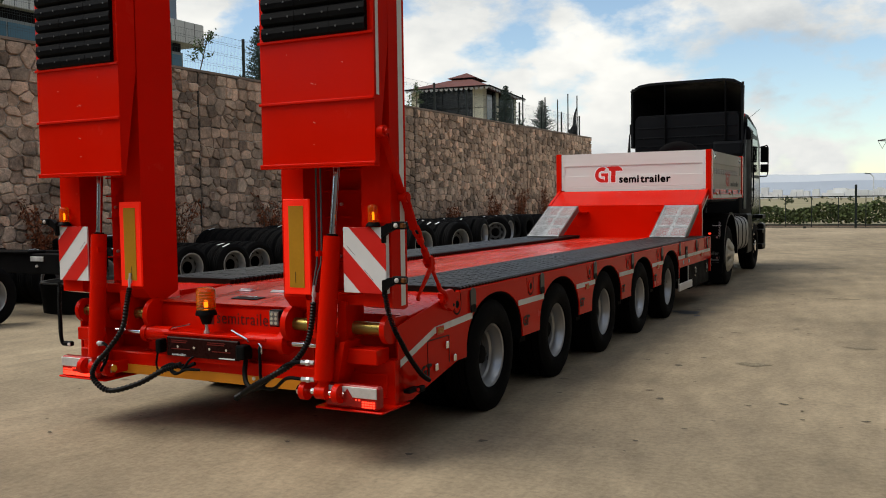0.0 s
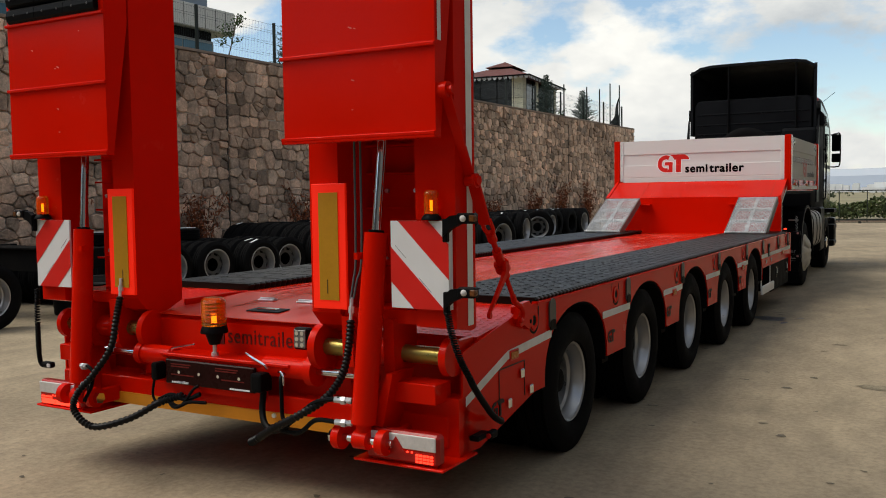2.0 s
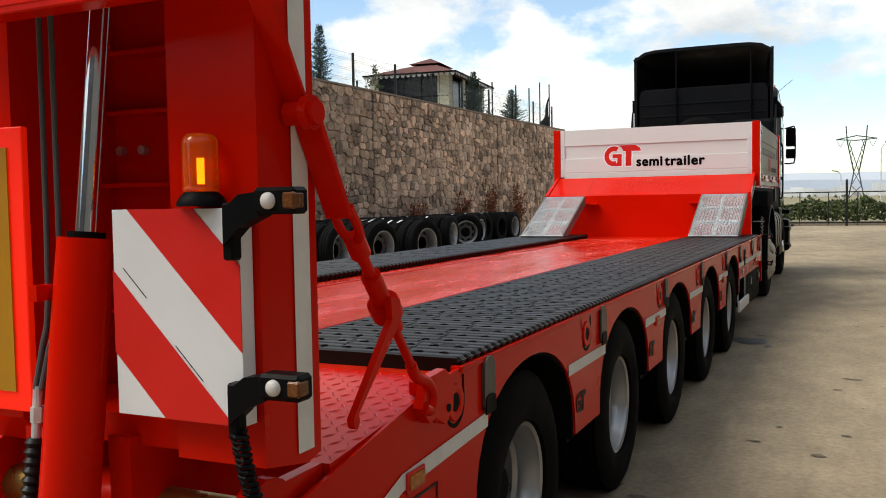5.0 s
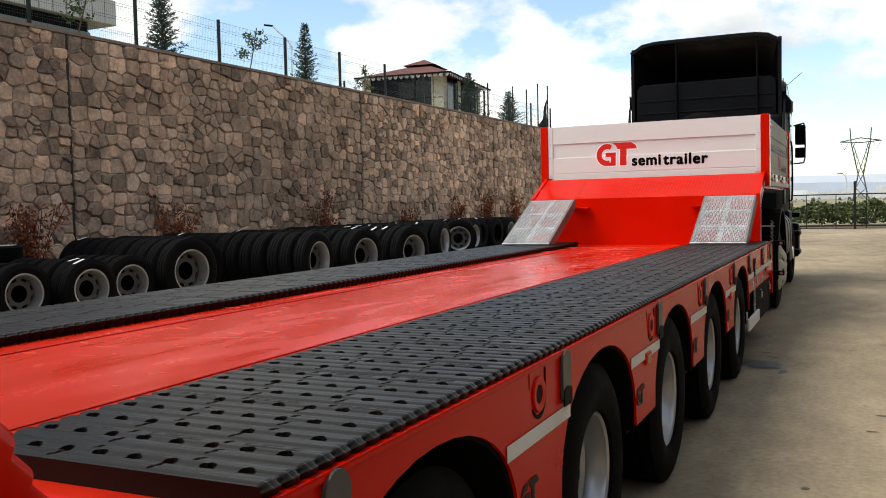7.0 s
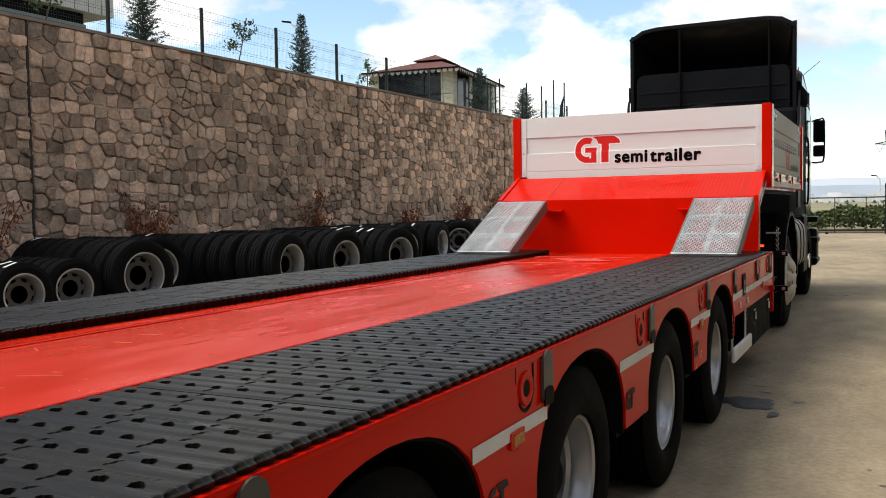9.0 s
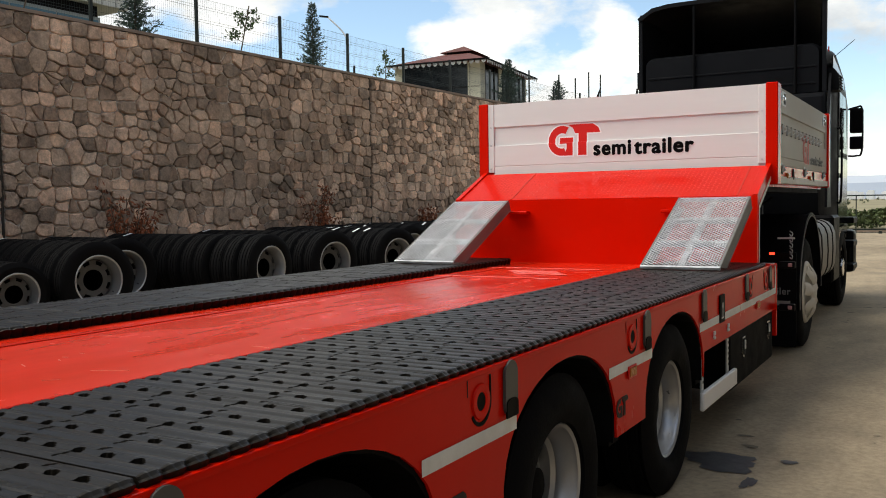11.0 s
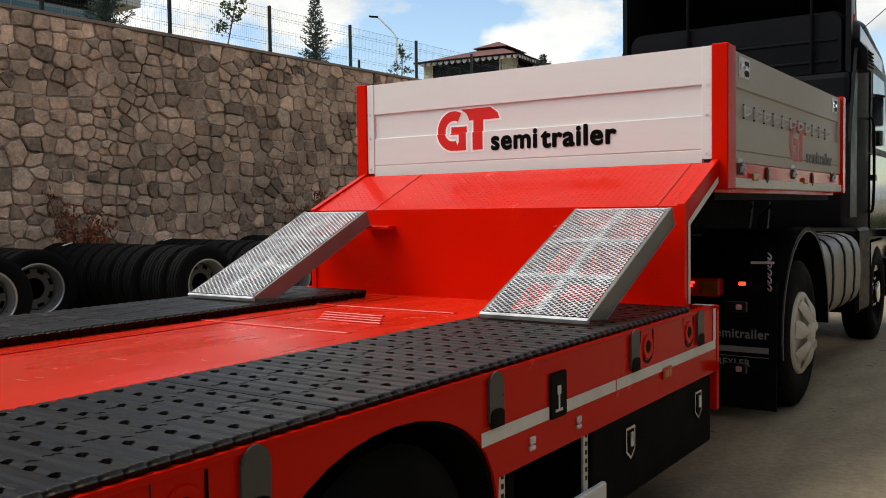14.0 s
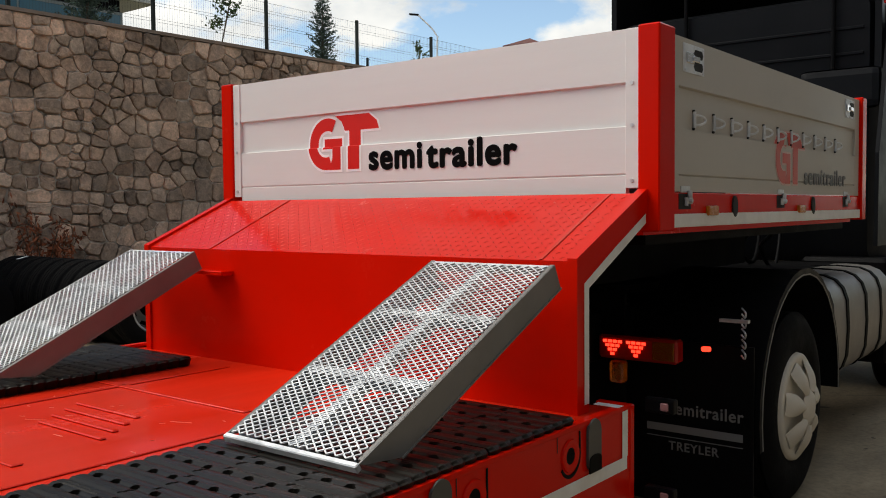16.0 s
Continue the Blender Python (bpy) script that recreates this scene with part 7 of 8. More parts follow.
# mirrors
for s in (1, -1):
    xm = TC + s * 1.305
    bm = bm_new()
    tube(bm, smooth_line([(TC + s * 1.2, 20.85, 2.62), (xm, 20.80, 2.64), (xm + s * 0.07, 20.80, 2.60), (xm + s * 0.07, 20.80, 2.05), (xm, 20.80, 1.98), (TC + s * 1.2, 20.85, 1.98)], 5), 0.013, 8)
    arm = part("mirror_arm", bm, BLACK, cab, "black tubular mirror arm", smooth=40)
    bm = bm_new()
    box(bm, xm - 0.085, xm + 0.085, 20.78, 20.88, 2.29, 2.63, 0.03, 2)
    part("mirror_head", bm, BLACK, arm)
    bm = bm_new()
    box(bm, xm - 0.085, xm + 0.085, 20.78, 20.88, 2.07, 2.245, 0.025, 2)
    part("wide_mirror", bm, BLACK, arm)
    # flat black stands in for the dark reflection in the glass
    bm = bm_new()
    box(bm, xm - 0.07, xm + 0.07, 20.775, 20.781, 2.32, 2.58)
    part("mirror_glass", bm, BLACKGLOSS, arm)
bm = bm_new()
tube(bm, [(TC + 1.15, 19.3, 3.10), (TC + 1.42, 19.3, 3.32)], 0.004, 6)
part("aerial", bm, BLACK, cab)
# lines between cab and trailer
for k in range(5):
    bm = bm_new()
    x = -0.25 + 0.16 * k
    tube(bm, smooth_line([(x, 18.9, 1.9), (x + 0.05, 18.5, 1.35 - 0.05 * k), (x + 0.1, 18.0, 1.30), (x + 0.3, 17.65, 1.42)], 8), 0.014, 8, 0.002)
    part("air_line", bm, (BLACK, REDLENS, BLACK, BLACKM, BLACK)[k], truck, smooth=50)
bm = bm_new()
box(bm, -1.0, 1.0, 17.9, 18.8, 1.10, 1.16, 0.01)
part("catwalk", bm, BLACKM, truck)
# spare wheel standing in the load box
sw = make_wheel("spare_wheel", "black spare wheel with a red rim standing in the load box", 0.50, 0.28, 0.29, material=RED, boss=False)
sw.matrix_basis = pose(0.17, 17.25, 2.10, 0, 0, 90)

# ---- tyres and wheels stored along the wall ----
small = make_wheel("truck_wheel", "black truck wheel with silver rim standing by the wall", 0.395, 0.235, 0.265, "stored wheels", boss=False)
large = make_wheel("truck_wheel", "large black truck wheel with silver rim by the wall", 0.50, 0.28, 0.325, "stored wheels", boss=False)


def make_tyre(name, label, R, W, rim):
    t = thing(name, (0, 0, 0), label, "tyre", "stored tyres")
    bm = bm_new()
    lathe(bm, tyre_profile(R, W, rim), Matrix.Identity(4), 32)
    part("tyre_body", bm, TYRE, t, smooth=30)
    return t


tyre_s = make_tyre("truck_tyre", "black truck tyre standing in a tight row by the wall", 0.395, 0.235, 0.24)
tyre_l = make_tyre("truck_tyre", "large black truck tyre standing in a tight row by the wall", 0.50, 0.28, 0.285)
rr = random.Random(5)
STICK = mat("pale_paper_label", (0.75, 0.75, 0.76), 0.5, var=0.05)
used = {small: 0, large: 0, tyre_s: 0, tyre_l: 0}


def put(ob, x, y, R, yaw, lean=0.0):
    m = pose(x, y, R, lean, 0, yaw)
    if used[ob] == 0:
        ob.matrix_basis = m
        used[ob] = 1
        return ob
    return copy_thing(ob, m)


# rows that run from their head towards the wall: y and x of the head, how far the row is turned, and whether a wheel with a rim heads it
ROWS_SMALL = [(9.75, -8.0, -2, 1), (10.62, -7.9, -3, 1), (11.47, -7.7, -4, 1), (12.32, -7.55, -6, 1), (13.16, -7.25, -8, 1), (14.0, -7.35, -9, 1)]
ROWS_LARGE = [(14.93, -7.10, -11, 1), (15.97, -7.82, -8, 1), (17.50, -6.50, -1, 1), (18.95, -6.38, -9, 1), (20.42, -6.12, -14, 1), (21.62, -7.5, -12, 0), (22.75, -7.25, -9, 1), (23.85, -7.9, -6, 0), (24.95, -7.55, 4, 1), (26.25, -8.35, 2, 0), (27.7, -8.1, 0, 0), (28.75, -8.3, 0, 1), (29.9, -8.6, 0, 0), (31.0, -8.5, 0, 0), (32.05, -8.4, 0, 1)]
for rows_, wheel, tyre, R, W in ((ROWS_SMALL, small, tyre_s, 0.395, 0.245), (ROWS_LARGE, large, tyre_l, 0.50, 0.29)):
    for y, x, turn_, head in rows_:
        c, q = math.cos(radians(turn_)), math.sin(radians(turn_))
        n = int((x + (8.95 if 11.1 < y < 14.6 else 10.05)) / W / c)
        for k in range(n):
            xx, yy = x - k * W * c, y - k * W * q + rr.uniform(-.025, .025)
            put(wheel if head and k == 0 else tyre, xx, yy, R, turn_ + rr.uniform(-3, 3), rr.uniform(-1.5, 1.5))
            if rr.random() < 0.15:
                bm = bm_new()
                a = radians(rr.uniform(0, 26))
                obox(bm, pose(xx, yy - math.sin(a) * (R + 0.001), R + math.cos(a) * (R + 0.001), math.degrees(a), 0, turn_), 0.055, 0.16, 0.004)
                solid("paper_label", bm, STICK, "white paper label stuck on a tyre tread", "label", group="tyre labels")
put(large, -7.86, 26.75, 0.50, -58, 0)
# stacked flat tyres with pale wrapping in front of the first rows
for (x, y, n, R) in ((-9.75, 11.75, 4, 0.40), (-9.72, 12.62, 4, 0.40), (-9.75, 13.75, 4, 0.40), (-9.0, 8.9, 3, 0.40)):
    for k in range(n):
        copy_thing(tyre_s, Matrix.Translation((x + rr.uniform(-.03, .03), y + rr.uniform(-.03, .03), 0.12 + 0.236 * k)) @ pose(0, 0, 0, 0, 90, rr.uniform(0, 90)))
    bm = bm_new()
    obox(bm, pose(x + 0.05, y - 0.02, 0.245 + 0.236 * (n - 1), 0, 0, 20), 0.45, 0.24, 0.012, 0.004)
    solid("paper_label", bm, STICK, "white sheet lying on a stack of tyres", "label", group="tyre labels")

# ---- another black chassis parked to the left ----
ch = thing("parked_chassis", (-7.6, 8.4, 0), "black trailer chassis with silver wheels parked by the wall", "chassis")
bm = bm_new()
box(bm, -9.8, -5.95, 8.25, 8.50, 0.63, 0.90, 0.01)
part("cross_beam", bm, BLACKM, ch)
bm = bm_new()
box(bm, -9.6, -6.05, 8.52, 8.60, 0.80, 0.93, 0.01)
box(bm, -7.4, -6.5, 8.2, 8.5, 0.90, 0.935, 0.01)
part("bolster", bm, BLACKM, ch)
for x in (-6.6, -8.9):
    bm = bm_new()
    box(bm, x - 0.07, x + 0.07, 8.4, 9.6, 0.62, 0.88, 0.01)
    part("long_beam", bm, BLACKM, ch)
wheel_on(ch, "wheel", (-6.50, 7.55, 0.393), 0.393, 0.24, 0.245, False)
wheel_on(ch, "wheel", (-9.30, 7.55, 0.393), 0.393, 0.24, 0.245, True)
bm = bm_new()
cyl(bm, (-9.3, 7.55, 0.393), (-6.5, 7.55, 0.393), 0.06, 12)
box(bm, -8.0, -7.6, 7.4, 8.4, 0.45, 0.65)
part("axle", bm, BLACKM, ch)
bm = bm_new()
box(bm, -6.5, -6.25, 8.236, 8.249, 0.80, 0.865, 0.002)
part("data_plate", bm, GALV, ch, "small pale data plate")
bm = bm_new()
cyl(bm, (-6.38, 8.249, 0.735), (-6.38, 8.23, 0.735), 0.018, 12)
part("marker", bm, CLEAR, ch)
tt = thing("flat_tank", (-6.75, 9.4, 0), "low round black drum with a pale rim", "drum")
bm = bm_new()
lathe(bm, [(0.0, 0.01), (0.0, 0.62), (0.40, 0.66), (0.43, 0.63), (0.43, 0.01)], Matrix.Translation((-6.75, 9.4, 0.0)) @ pose(0, 0, 0, 0, -90, 0), 32, closed=False)
part("drum_body", bm, BLACKM, tt, smooth=35)
bm = bm_new()
lathe(bm, [(0.425, 0.60), (0.445, 0.60), (0.445, 0.655), (0.425, 0.66)], Matrix.Translation((-6.75, 9.4, 0.0)) @ pose(0, 0, 0, 0, -90, 0), 32)
part("drum_rim", bm, SLOT, tt, "pale worn rim", smooth=35)

# ---- fence on the wall ----
fence = thing("wall_fence", (wall_x(22) - 0.38, 22, WTOP + 0.055), "dark green wire panel fence on the retaining wall", "fence")
fx = lambda y: wall_x(y) - 0.38
FY = [8.07 + 2.5 * k for k in range(15)]
for i, y in enumerate(FY):
    bm = bm_new()
    box(bm, fx(y) - 0.03, fx(y) + 0.03, y - 0.03, y + 0.03, WTOP + 0.055, 5.70, 0.006)
    part("post", bm, FENCE, fence)
    if i + 1 < len(FY):
        y2 = FY[i + 1]
        bm = bm_new()
        for k in range(49):
            yy = y + (y2 - y) * (k + 0.5) / 49
            x = fx(yy)
            cyl(bm, (x, yy, WTOP + 0.14), (x, yy, 5.66), 0.0017, 3, caps=False)
        for z in (4.72, 4.90, 4.95, 5.18, 5.23, 5.45, 5.50, 5.65):
            cyl(bm, (fx(y), y, z), (fx(y2), y2, z), 0.0030, 3, caps=False)
        tagged(part("wire_panel", bm, WIRE, fence, "thin wire mesh panel"), kind="stuff")
for y, top in ((26.1, 4.98), (39.0, 6.25), (40.6, 6.3), (42.0, 6.7), (43.3, 6.75), (36.4, 6.1)):
    bm = bm_new()
    cyl(bm, (fx(y) - 0.2, y, WTOP), (fx(y) - 0.2, y, top), 0.03, 8)
    part("pole", bm, FENCE, fence)
bm = bm_new()
net = []
for i in range(9):
    net.append([bm.verts.new((fx(42.6) - 0.2 + 0.05 * math.sin(i + j), 42.0 + 1.3 * i / 8, WTOP + 0.1 + (0.2 + 1.35 * (i / 8) ** 1.5) * j / 5)) for j in range(6)])
for a, b in zip(net, net[1:]):
    for j in range(5):
        bm.faces.new((a[j], a[j + 1], b[j + 1], b[j]))
bmesh.ops.solidify(bm, geom=bm.faces[:], thickness=0.01)
part("dark_net", bm, mat("dark_net", (0.03, 0.032, 0.035), 0.9, var=0.5, scale=30), fence, "dark sagging net at the fence's end")

# ---- plants ----
LEAF = mat("dark_conifer_needles", (0.060, 0.094, 0.076), 0.75, var=0.45, scale=6, piece=0.6)
LEAF2 = mat("green_leaves", (0.055, 0.095, 0.030), 0.7, var=0.4, scale=6, piece=0.7)
DRY = mat("dry_rusty_leaves", (0.26, 0.082, 0.036), 0.85, var=0.45, scale=6, piece=0.8)
BARK = mat("grey_bark", (0.10, 0.075, 0.055), 0.9, var=0.3, scale=12, bump=0.4)


def leaf(bm, p, d, up, L, w):
    s = d.cross(up)
    if s.length < 1e-4:
        s = d.orthogonal()
    s = s.normalized() * w
    a, b, c, e = p, p + d * L * 0.5 + s, p + d * L, p + d * L * 0.5 - s
    bm.faces.new([bm.verts.new(v) for v in (a, b, c, e)])


def rand_dir(r, z0=-1.0, z1=1.0):
    z, a = r.uniform(z0, z1), r.uniform(0, 6.2832)
    q = math.sqrt(max(0, 1 - z * z))
    return Vector((q * math.cos(a), q * math.sin(a), z))


def conifer(at, H, R, seed):
    r = random.Random(seed)
    t = thing("conifer", at, "small dark green conifer growing behind the wall fence", "tree", "conifers on the terrace")
    o = Vector(at)
    bm = bm_new()
    cyl(bm, o, o + Vector((0, 0, H * 0.95)), 0.035, 7, 0.008)
    part("trunk", bm, BARK, t)
    bm = bm_new()
    for i in range(190):
        z = H * (0.05 + 0.93 * (i / 190) ** 0.9)
        rad = R * (1 - (z / H) ** 1.4) ** 0.9 * r.choice((0.6, 0.75, 0.9, 1.0, 1.3)) + 0.03
        a = i * 2.4 + r.uniform(-.4, .4)
        d = Vector((math.cos(a), math.sin(a), r.uniform(0.25, 0.7))).normalized()
        p0 = o + Vector((0, 0, z))
        n = max(3, int(rad * 30))
        for k in range(n):
            q = p0 + d * rad * (k + 0.5) / n
            for _ in range(3):
                leaf(bm, q, (d * 0.9 + rand_dir(r) * 0.7).normalized(), rand_dir(r), r.uniform(0.05, 0.11), r.uniform(0.008, 0.016))
    part("crown", bm, LEAF, t)
    return t


def sapling(at, H, seed, lean=(0.1, 0.1), leaves=260, name="sapling", mtl=None):
    r = random.Random(seed)
    t = thing(name, at, "slim young tree with sparse leaves behind the wall fence", "tree", "saplings on the terrace")
    o = Vector(at)
    bm = bm_new()
    top = o + Vector((lean[0], lean[1], H))
    tube(bm, smooth_line([o, o.lerp(top, 0.4) + Vector((0.03, -0.02, 0)), top], 6), 0.014, 6)
    tips = []
    for i in range(9):
        p = o.lerp(top, 0.42 + 0.06 * i)
        d = rand_dir(r, 0.1, 0.8)
        q = p + d * r.uniform(0.2, 0.45)
        cyl(bm, p, q, 0.007, 5, 0.003)
        tips.append((p, q))
    part("trunk", bm, BARK, t)
    bm = bm_new()
    for _ in range(leaves):
        p, q = r.choice(tips)
        c = p.lerp(q, r.uniform(0.3, 1.1)) + rand_dir(r) * 0.07
        leaf(bm, c, rand_dir(r), rand_dir(r), r.uniform(0.05, 0.10), r.uniform(0.018, 0.032))
    part("crown", bm, mtl or LEAF2, t)
    return t


TZ = WTOP - 0.05
conifer((-12.0, 20.0, TZ), 1.9, 0.44, 1)
conifer((-12.0, 25.72, TZ), 2.1, 0.36, 2)
conifer((-11.55, 36.3, TZ), 2.0, 0.62, 3)
conifer((-12.0, 41.85, TZ), 1.90, 0.66, 4)
conifer((-11.75, 14.75, TZ), 1.75, 0.50, 6)
sapling((-11.6, 22.5, TZ), 1.40, 11, (0.15, 0.25))
sapling((-11.6, 17.1, TZ), 1.30, 12, (0.05, 0.40), 200)
sapling((-12.2, 29.3, TZ), 1.25, 13, (0.0, 0.1))
sapling((-12.0, 11.9, TZ), 2.3, 15, (0.1, 0.0), 1100)
sapling((-12.4, 11.2, TZ), 2.2, 18, (0.0, 0.1), 900)
sapling((-12.2, 42.6, TZ), 0.8, 16, (0.0, 0.1), 260)
sapling((-12.0, 39.2, TZ), 0.6, 17, (0.0, 0.1), 220)


def dry_shrub(at, H, W, seed):
    r = random.Random(seed)
    t = thing("dry_shrub", at, "withered rust-brown shrub at the foot of the stone wall", "shrub", "dry shrubs")
    o = Vector(at)
    bm = bm_new()
    lv = bm_new()
    for i in range(17):
        d = Vector((r.uniform(-.15, .25), r.uniform(-1, 1) * W / H, 1)).normalized()
        L = H * r.uniform(0.45, 1.0)
        bend = Vector((0, r.uniform(-.3, .3), -0.15))
        pts = smooth_line([o, o + d * L * 0.5, o + d * L + bend * L * 0.4], 4)
        tube(bm, pts, 0.006, 4)
        for p in pts[3:]:
            for _ in range(9 + i % 3 * 4):
                leaf(lv, p + rand_dir(r) * 0.085, (Vector((0, 0, -0.7)) + rand_dir(r)).normalized(), rand_dir(r), r.uniform(0.06, 0.14), r.uniform(0.012, 0.022))
    part("twig", bm, BARK, t)
    part("leaves", lv, DRY, t)


for i, (y, z0, H, W) in enumerate(((11.6, 0, 1.75, .5), (14.9, 0, 1.85, .45), (18.2, 0, 2.0, .55), (23.5, 0, 1.95, .5), (28.0, 0, 1.5, .5), (31.4, 0, 1.95, .6), (33.9, 0, 2.2, .6), (36.9, 0, 2.2, .8))):
    dry_shrub((wall_x(y) + 0.22, y, z0), H, W, 40 + i)

# ---- pavilion on the terrace ----
ROOF = mat("brown_red_roof_sheet", (0.120, 0.036, 0.028), 0.7, var=0.2, scale=4, bump=0.2)
CREAM = mat("cream_wall_paint", (0.62, 0.60, 0.48), 0.7, var=0.08, scale=3)
pav = thing("pavilion", (-14.05, 37.7, TZ), "cream pavilion with dark windows and a brown hipped roof", "pavilion")
PM = pose(-14.05, 37.7, 0, 0, 0, 7)
pw, pl = 1.95, 2.95


def pbox(bm, *a):
    vs = box(bm, *a)
    bmesh.ops.transform(bm, verts=vs, matrix=PM)


bm = bm_new()
v = [bm.verts.new(PM @ Vector(p)) for p in ((-pw, -pl, 6.44), (pw, -pl, 6.44), (pw, pl, 6.44), (-pw, pl, 6.44), (-0.55, -1.0, 7.02), (0.55, -1.0, 7.02), (0.55, 1.0, 7.02), (-0.55, 1.0, 7.02))]
for f in ((0, 1, 5, 4), (1, 2, 6, 5), (2, 3, 7, 6), (3, 0, 4, 7), (4, 5, 6, 7), (3, 2, 1, 0)):
    bm.faces.new([v[i] for i in f])
roof = part("roof", bm, ROOF, pav)
bm = bm_new()
pbox(bm, -0.45, 0.45, -0.75, 0.75, 6.95, 7.13)
part("lantern", bm, BLACKM, roof)
bm = bm_new()
v = [bm.verts.new(PM @ Vector(p)) for p in ((-0.68, -0.95, 7.12), (0.68, -0.95, 7.12), (0.68, 0.95, 7.12), (-0.68, 0.95, 7.12), (0, -0.15, 7.44), (0, 0.15, 7.44))]
for f in ((0, 1, 4), (1, 2, 5, 4), (2, 3, 5), (3, 0, 4, 5), (3, 2, 1, 0)):
    bm.faces.new([v[i] for i in f])
part("lantern_roof", bm, ROOF, roof)
# scalloped eaves: small pale tongues under a dark edge
bm = bm_new()
for a, b in (((-pw, -pl), (pw, -pl)), ((pw, -pl), (pw, pl))):
    a, b = Vector((*a, 0)), Vector((*b, 0))
    n = int((b - a).length / 0.22)
    for k in range(n):
        p, q = a.lerp(b, (k + 0.08) / n), a.lerp(b, (k + 0.92) / n)
        vs = [PM @ Vector((p.x, p.y, 6.44)), PM @ Vector((q.x, q.y, 6.44))]
        pts = [bm.verts.new(PM @ (p.lerp(q, 0.5 - 0.5 * math.cos(math.pi * i / 6)) + Vector((0, 0, 6.44 - 0.15 * math.sin(math.pi * i / 6))))) for i in range(7)]
        bm.faces.new(pts)
bmesh.ops.solidify(bm, geom=bm.faces[:], thickness=0.015)
part("scalloped_edge", bm, WHITE, roof, "white scalloped eaves")
bm = bm_new()
for a in ((-pw, pw, -pl - 0.02, -pl + 0.02), (pw - 0.02, pw + 0.02, -pl, pl)):
    pbox(bm, *a, 6.41, 6.47)
part("eaves_edge", bm, BLACKM, roof)
wx_, wy_ = pw - 0.45, pl - 0.5
bm = bm_new()
pbox(bm, -wx_, wx_, -wy_, wy_, TZ, 6.42)
part("glazing", bm, GLASS, pav, "dark window glass")
for x, y in ((-wx_, -wy_), (wx_, -wy_), (wx_, wy_), (wx_, -wy_ * 0.2)):
    bm = bm_new()
    if y == -wy_ and x > 0:
        pbox(bm, x - 0.45, x + 0.03, y - 0.03, y + 0.45, TZ, 6.43)
    else:
        pbox(bm, x - 0.32, x + 0.03, y - 0.03, y + 0.32, TZ, 6.43)
    part("pier", bm, CREAM, pav, "cream painted pier")
bm = bm_new()
for k in range(4):
    x = -wx_ + 2 * wx_ * (k + 0.5) / 4
    pbox(bm, x - 0.02, x + 0.02, -wy_ - 0.03, -wy_, TZ, 6.42)
for k in range(5):
    y = -wy_ + 2 * wy_ * (k + 0.5) / 5
    pbox(bm, wx_, wx_ + 0.03, y - 0.02, y + 0.02, TZ, 6.42)
pbox(bm, -wx_, wx_, -wy_ - 0.03, -wy_, 5.55, 5.60)
part("glazing_bar", bm, BLACKM, pav, "dark glazing bars")

# ---- large building behind, its white upper floor jutting out ----
CLAD = mat("pale_cladding", (0.50, 0.50, 0.48), 0.6, var=0.08, scale=1.5)
BLUEG = mat("blue_grey_glass", (0.055, 0.13, 0.18), 0.15, var=0.15, scale=1.0)
hall = thing("office_building", (-28, 26, TZ), "pale office building with blue window bands behind the wall", "building")
bm = bm_new()
box(bm, -40, -20.45, 8, 26.0, TZ, 7.30)
body = part("lower_floor", bm, mat("grey_plaster", (0.20, 0.22, 0.22), 0.8, var=0.1, scale=2), hall)
bm = bm_new()
box(bm, -40, -20.5, 8, 25.95, 7.30, 7.64)
part("soffit_band", bm, BLACKM, hall, "dark band under the jutting floor")
bm = bm_new()
box(bm, -40, -20.20, 6, 26.92, 7.64, 8.46, 0.02)
up = part("upper_floor", bm, CLAD, hall, "jutting pale upper floor")
bm = bm_new()
box(bm, -40, -20.7, 8, 26.0, 8.46, 12.5)
part("tower", bm, mat("blue_grey_panel", (0.16, 0.20, 0.25), 0.6, var=0.1, scale=2), hall)
for k in range(12):
    bm = bm_new()
    box(bm, -20.46, -20.43, 8.1 + 1.49 * k, 9.53 + 1.49 * k, 5.2, 7.20)
    part("window", bm, BLUEG, body, "blue-grey window")
for k in range(36):
    bm = bm_new()
    box(bm, -20.205, -20.19, 8.2 + 0.52 * k, 8.215 + 0.52 * k, 7.66, 8.44)
    part("cladding_joint", bm, SLOT, up)

# ---- street lamps ----
def street_lamp(at, H, yaw, arm=1.3):
    t = thing("street_lamp", at, "slim grey street lamp with one bent arm", "street lamp", "street lamps")
    o = Vector(at)
    d = Vector((math.cos(radians(yaw)), math.sin(radians(yaw)), 0))
    bm = bm_new()
    tube(bm, smooth_line([o, o + Vector((0, 0, H * 0.8)), o + Vector((0, 0, H * 0.9)) + d * 0.05, o + Vector((0, 0, H)) + d * arm], 6), 0.06, 8)
    part("pole", bm, GALV, t, smooth=40)
    bm = bm_new()
    obox(bm, Matrix.Translation(o + Vector((0, 0, H)) + d * (arm + 0.25)) @ pose(0, 0, 0, 0, -8, yaw), 0.7, 0.25, 0.12, 0.04)
    part("lamp_head", bm, BLACK, t)


street_lamp((-35.6, 59.5, 0.0), 15.0, 200, 1.4)
street_lamp((5.1, 120, 0), 7.5, 0, 0.5)
street_lamp((0.8, 120, 0), 4.2, 180, 0.4)
street_lamp((-22, 150, 0), 10.5, 0, 1.2)
bm = bm_new()
cyl(bm, (4.75, 60, 0), (4.75, 60, 14), 0.11, 10, 0.07)
solid("mast", bm, GALV, "tall plain grey steel mast beyond the gate", "mast", at=(4.75, 60, 0))

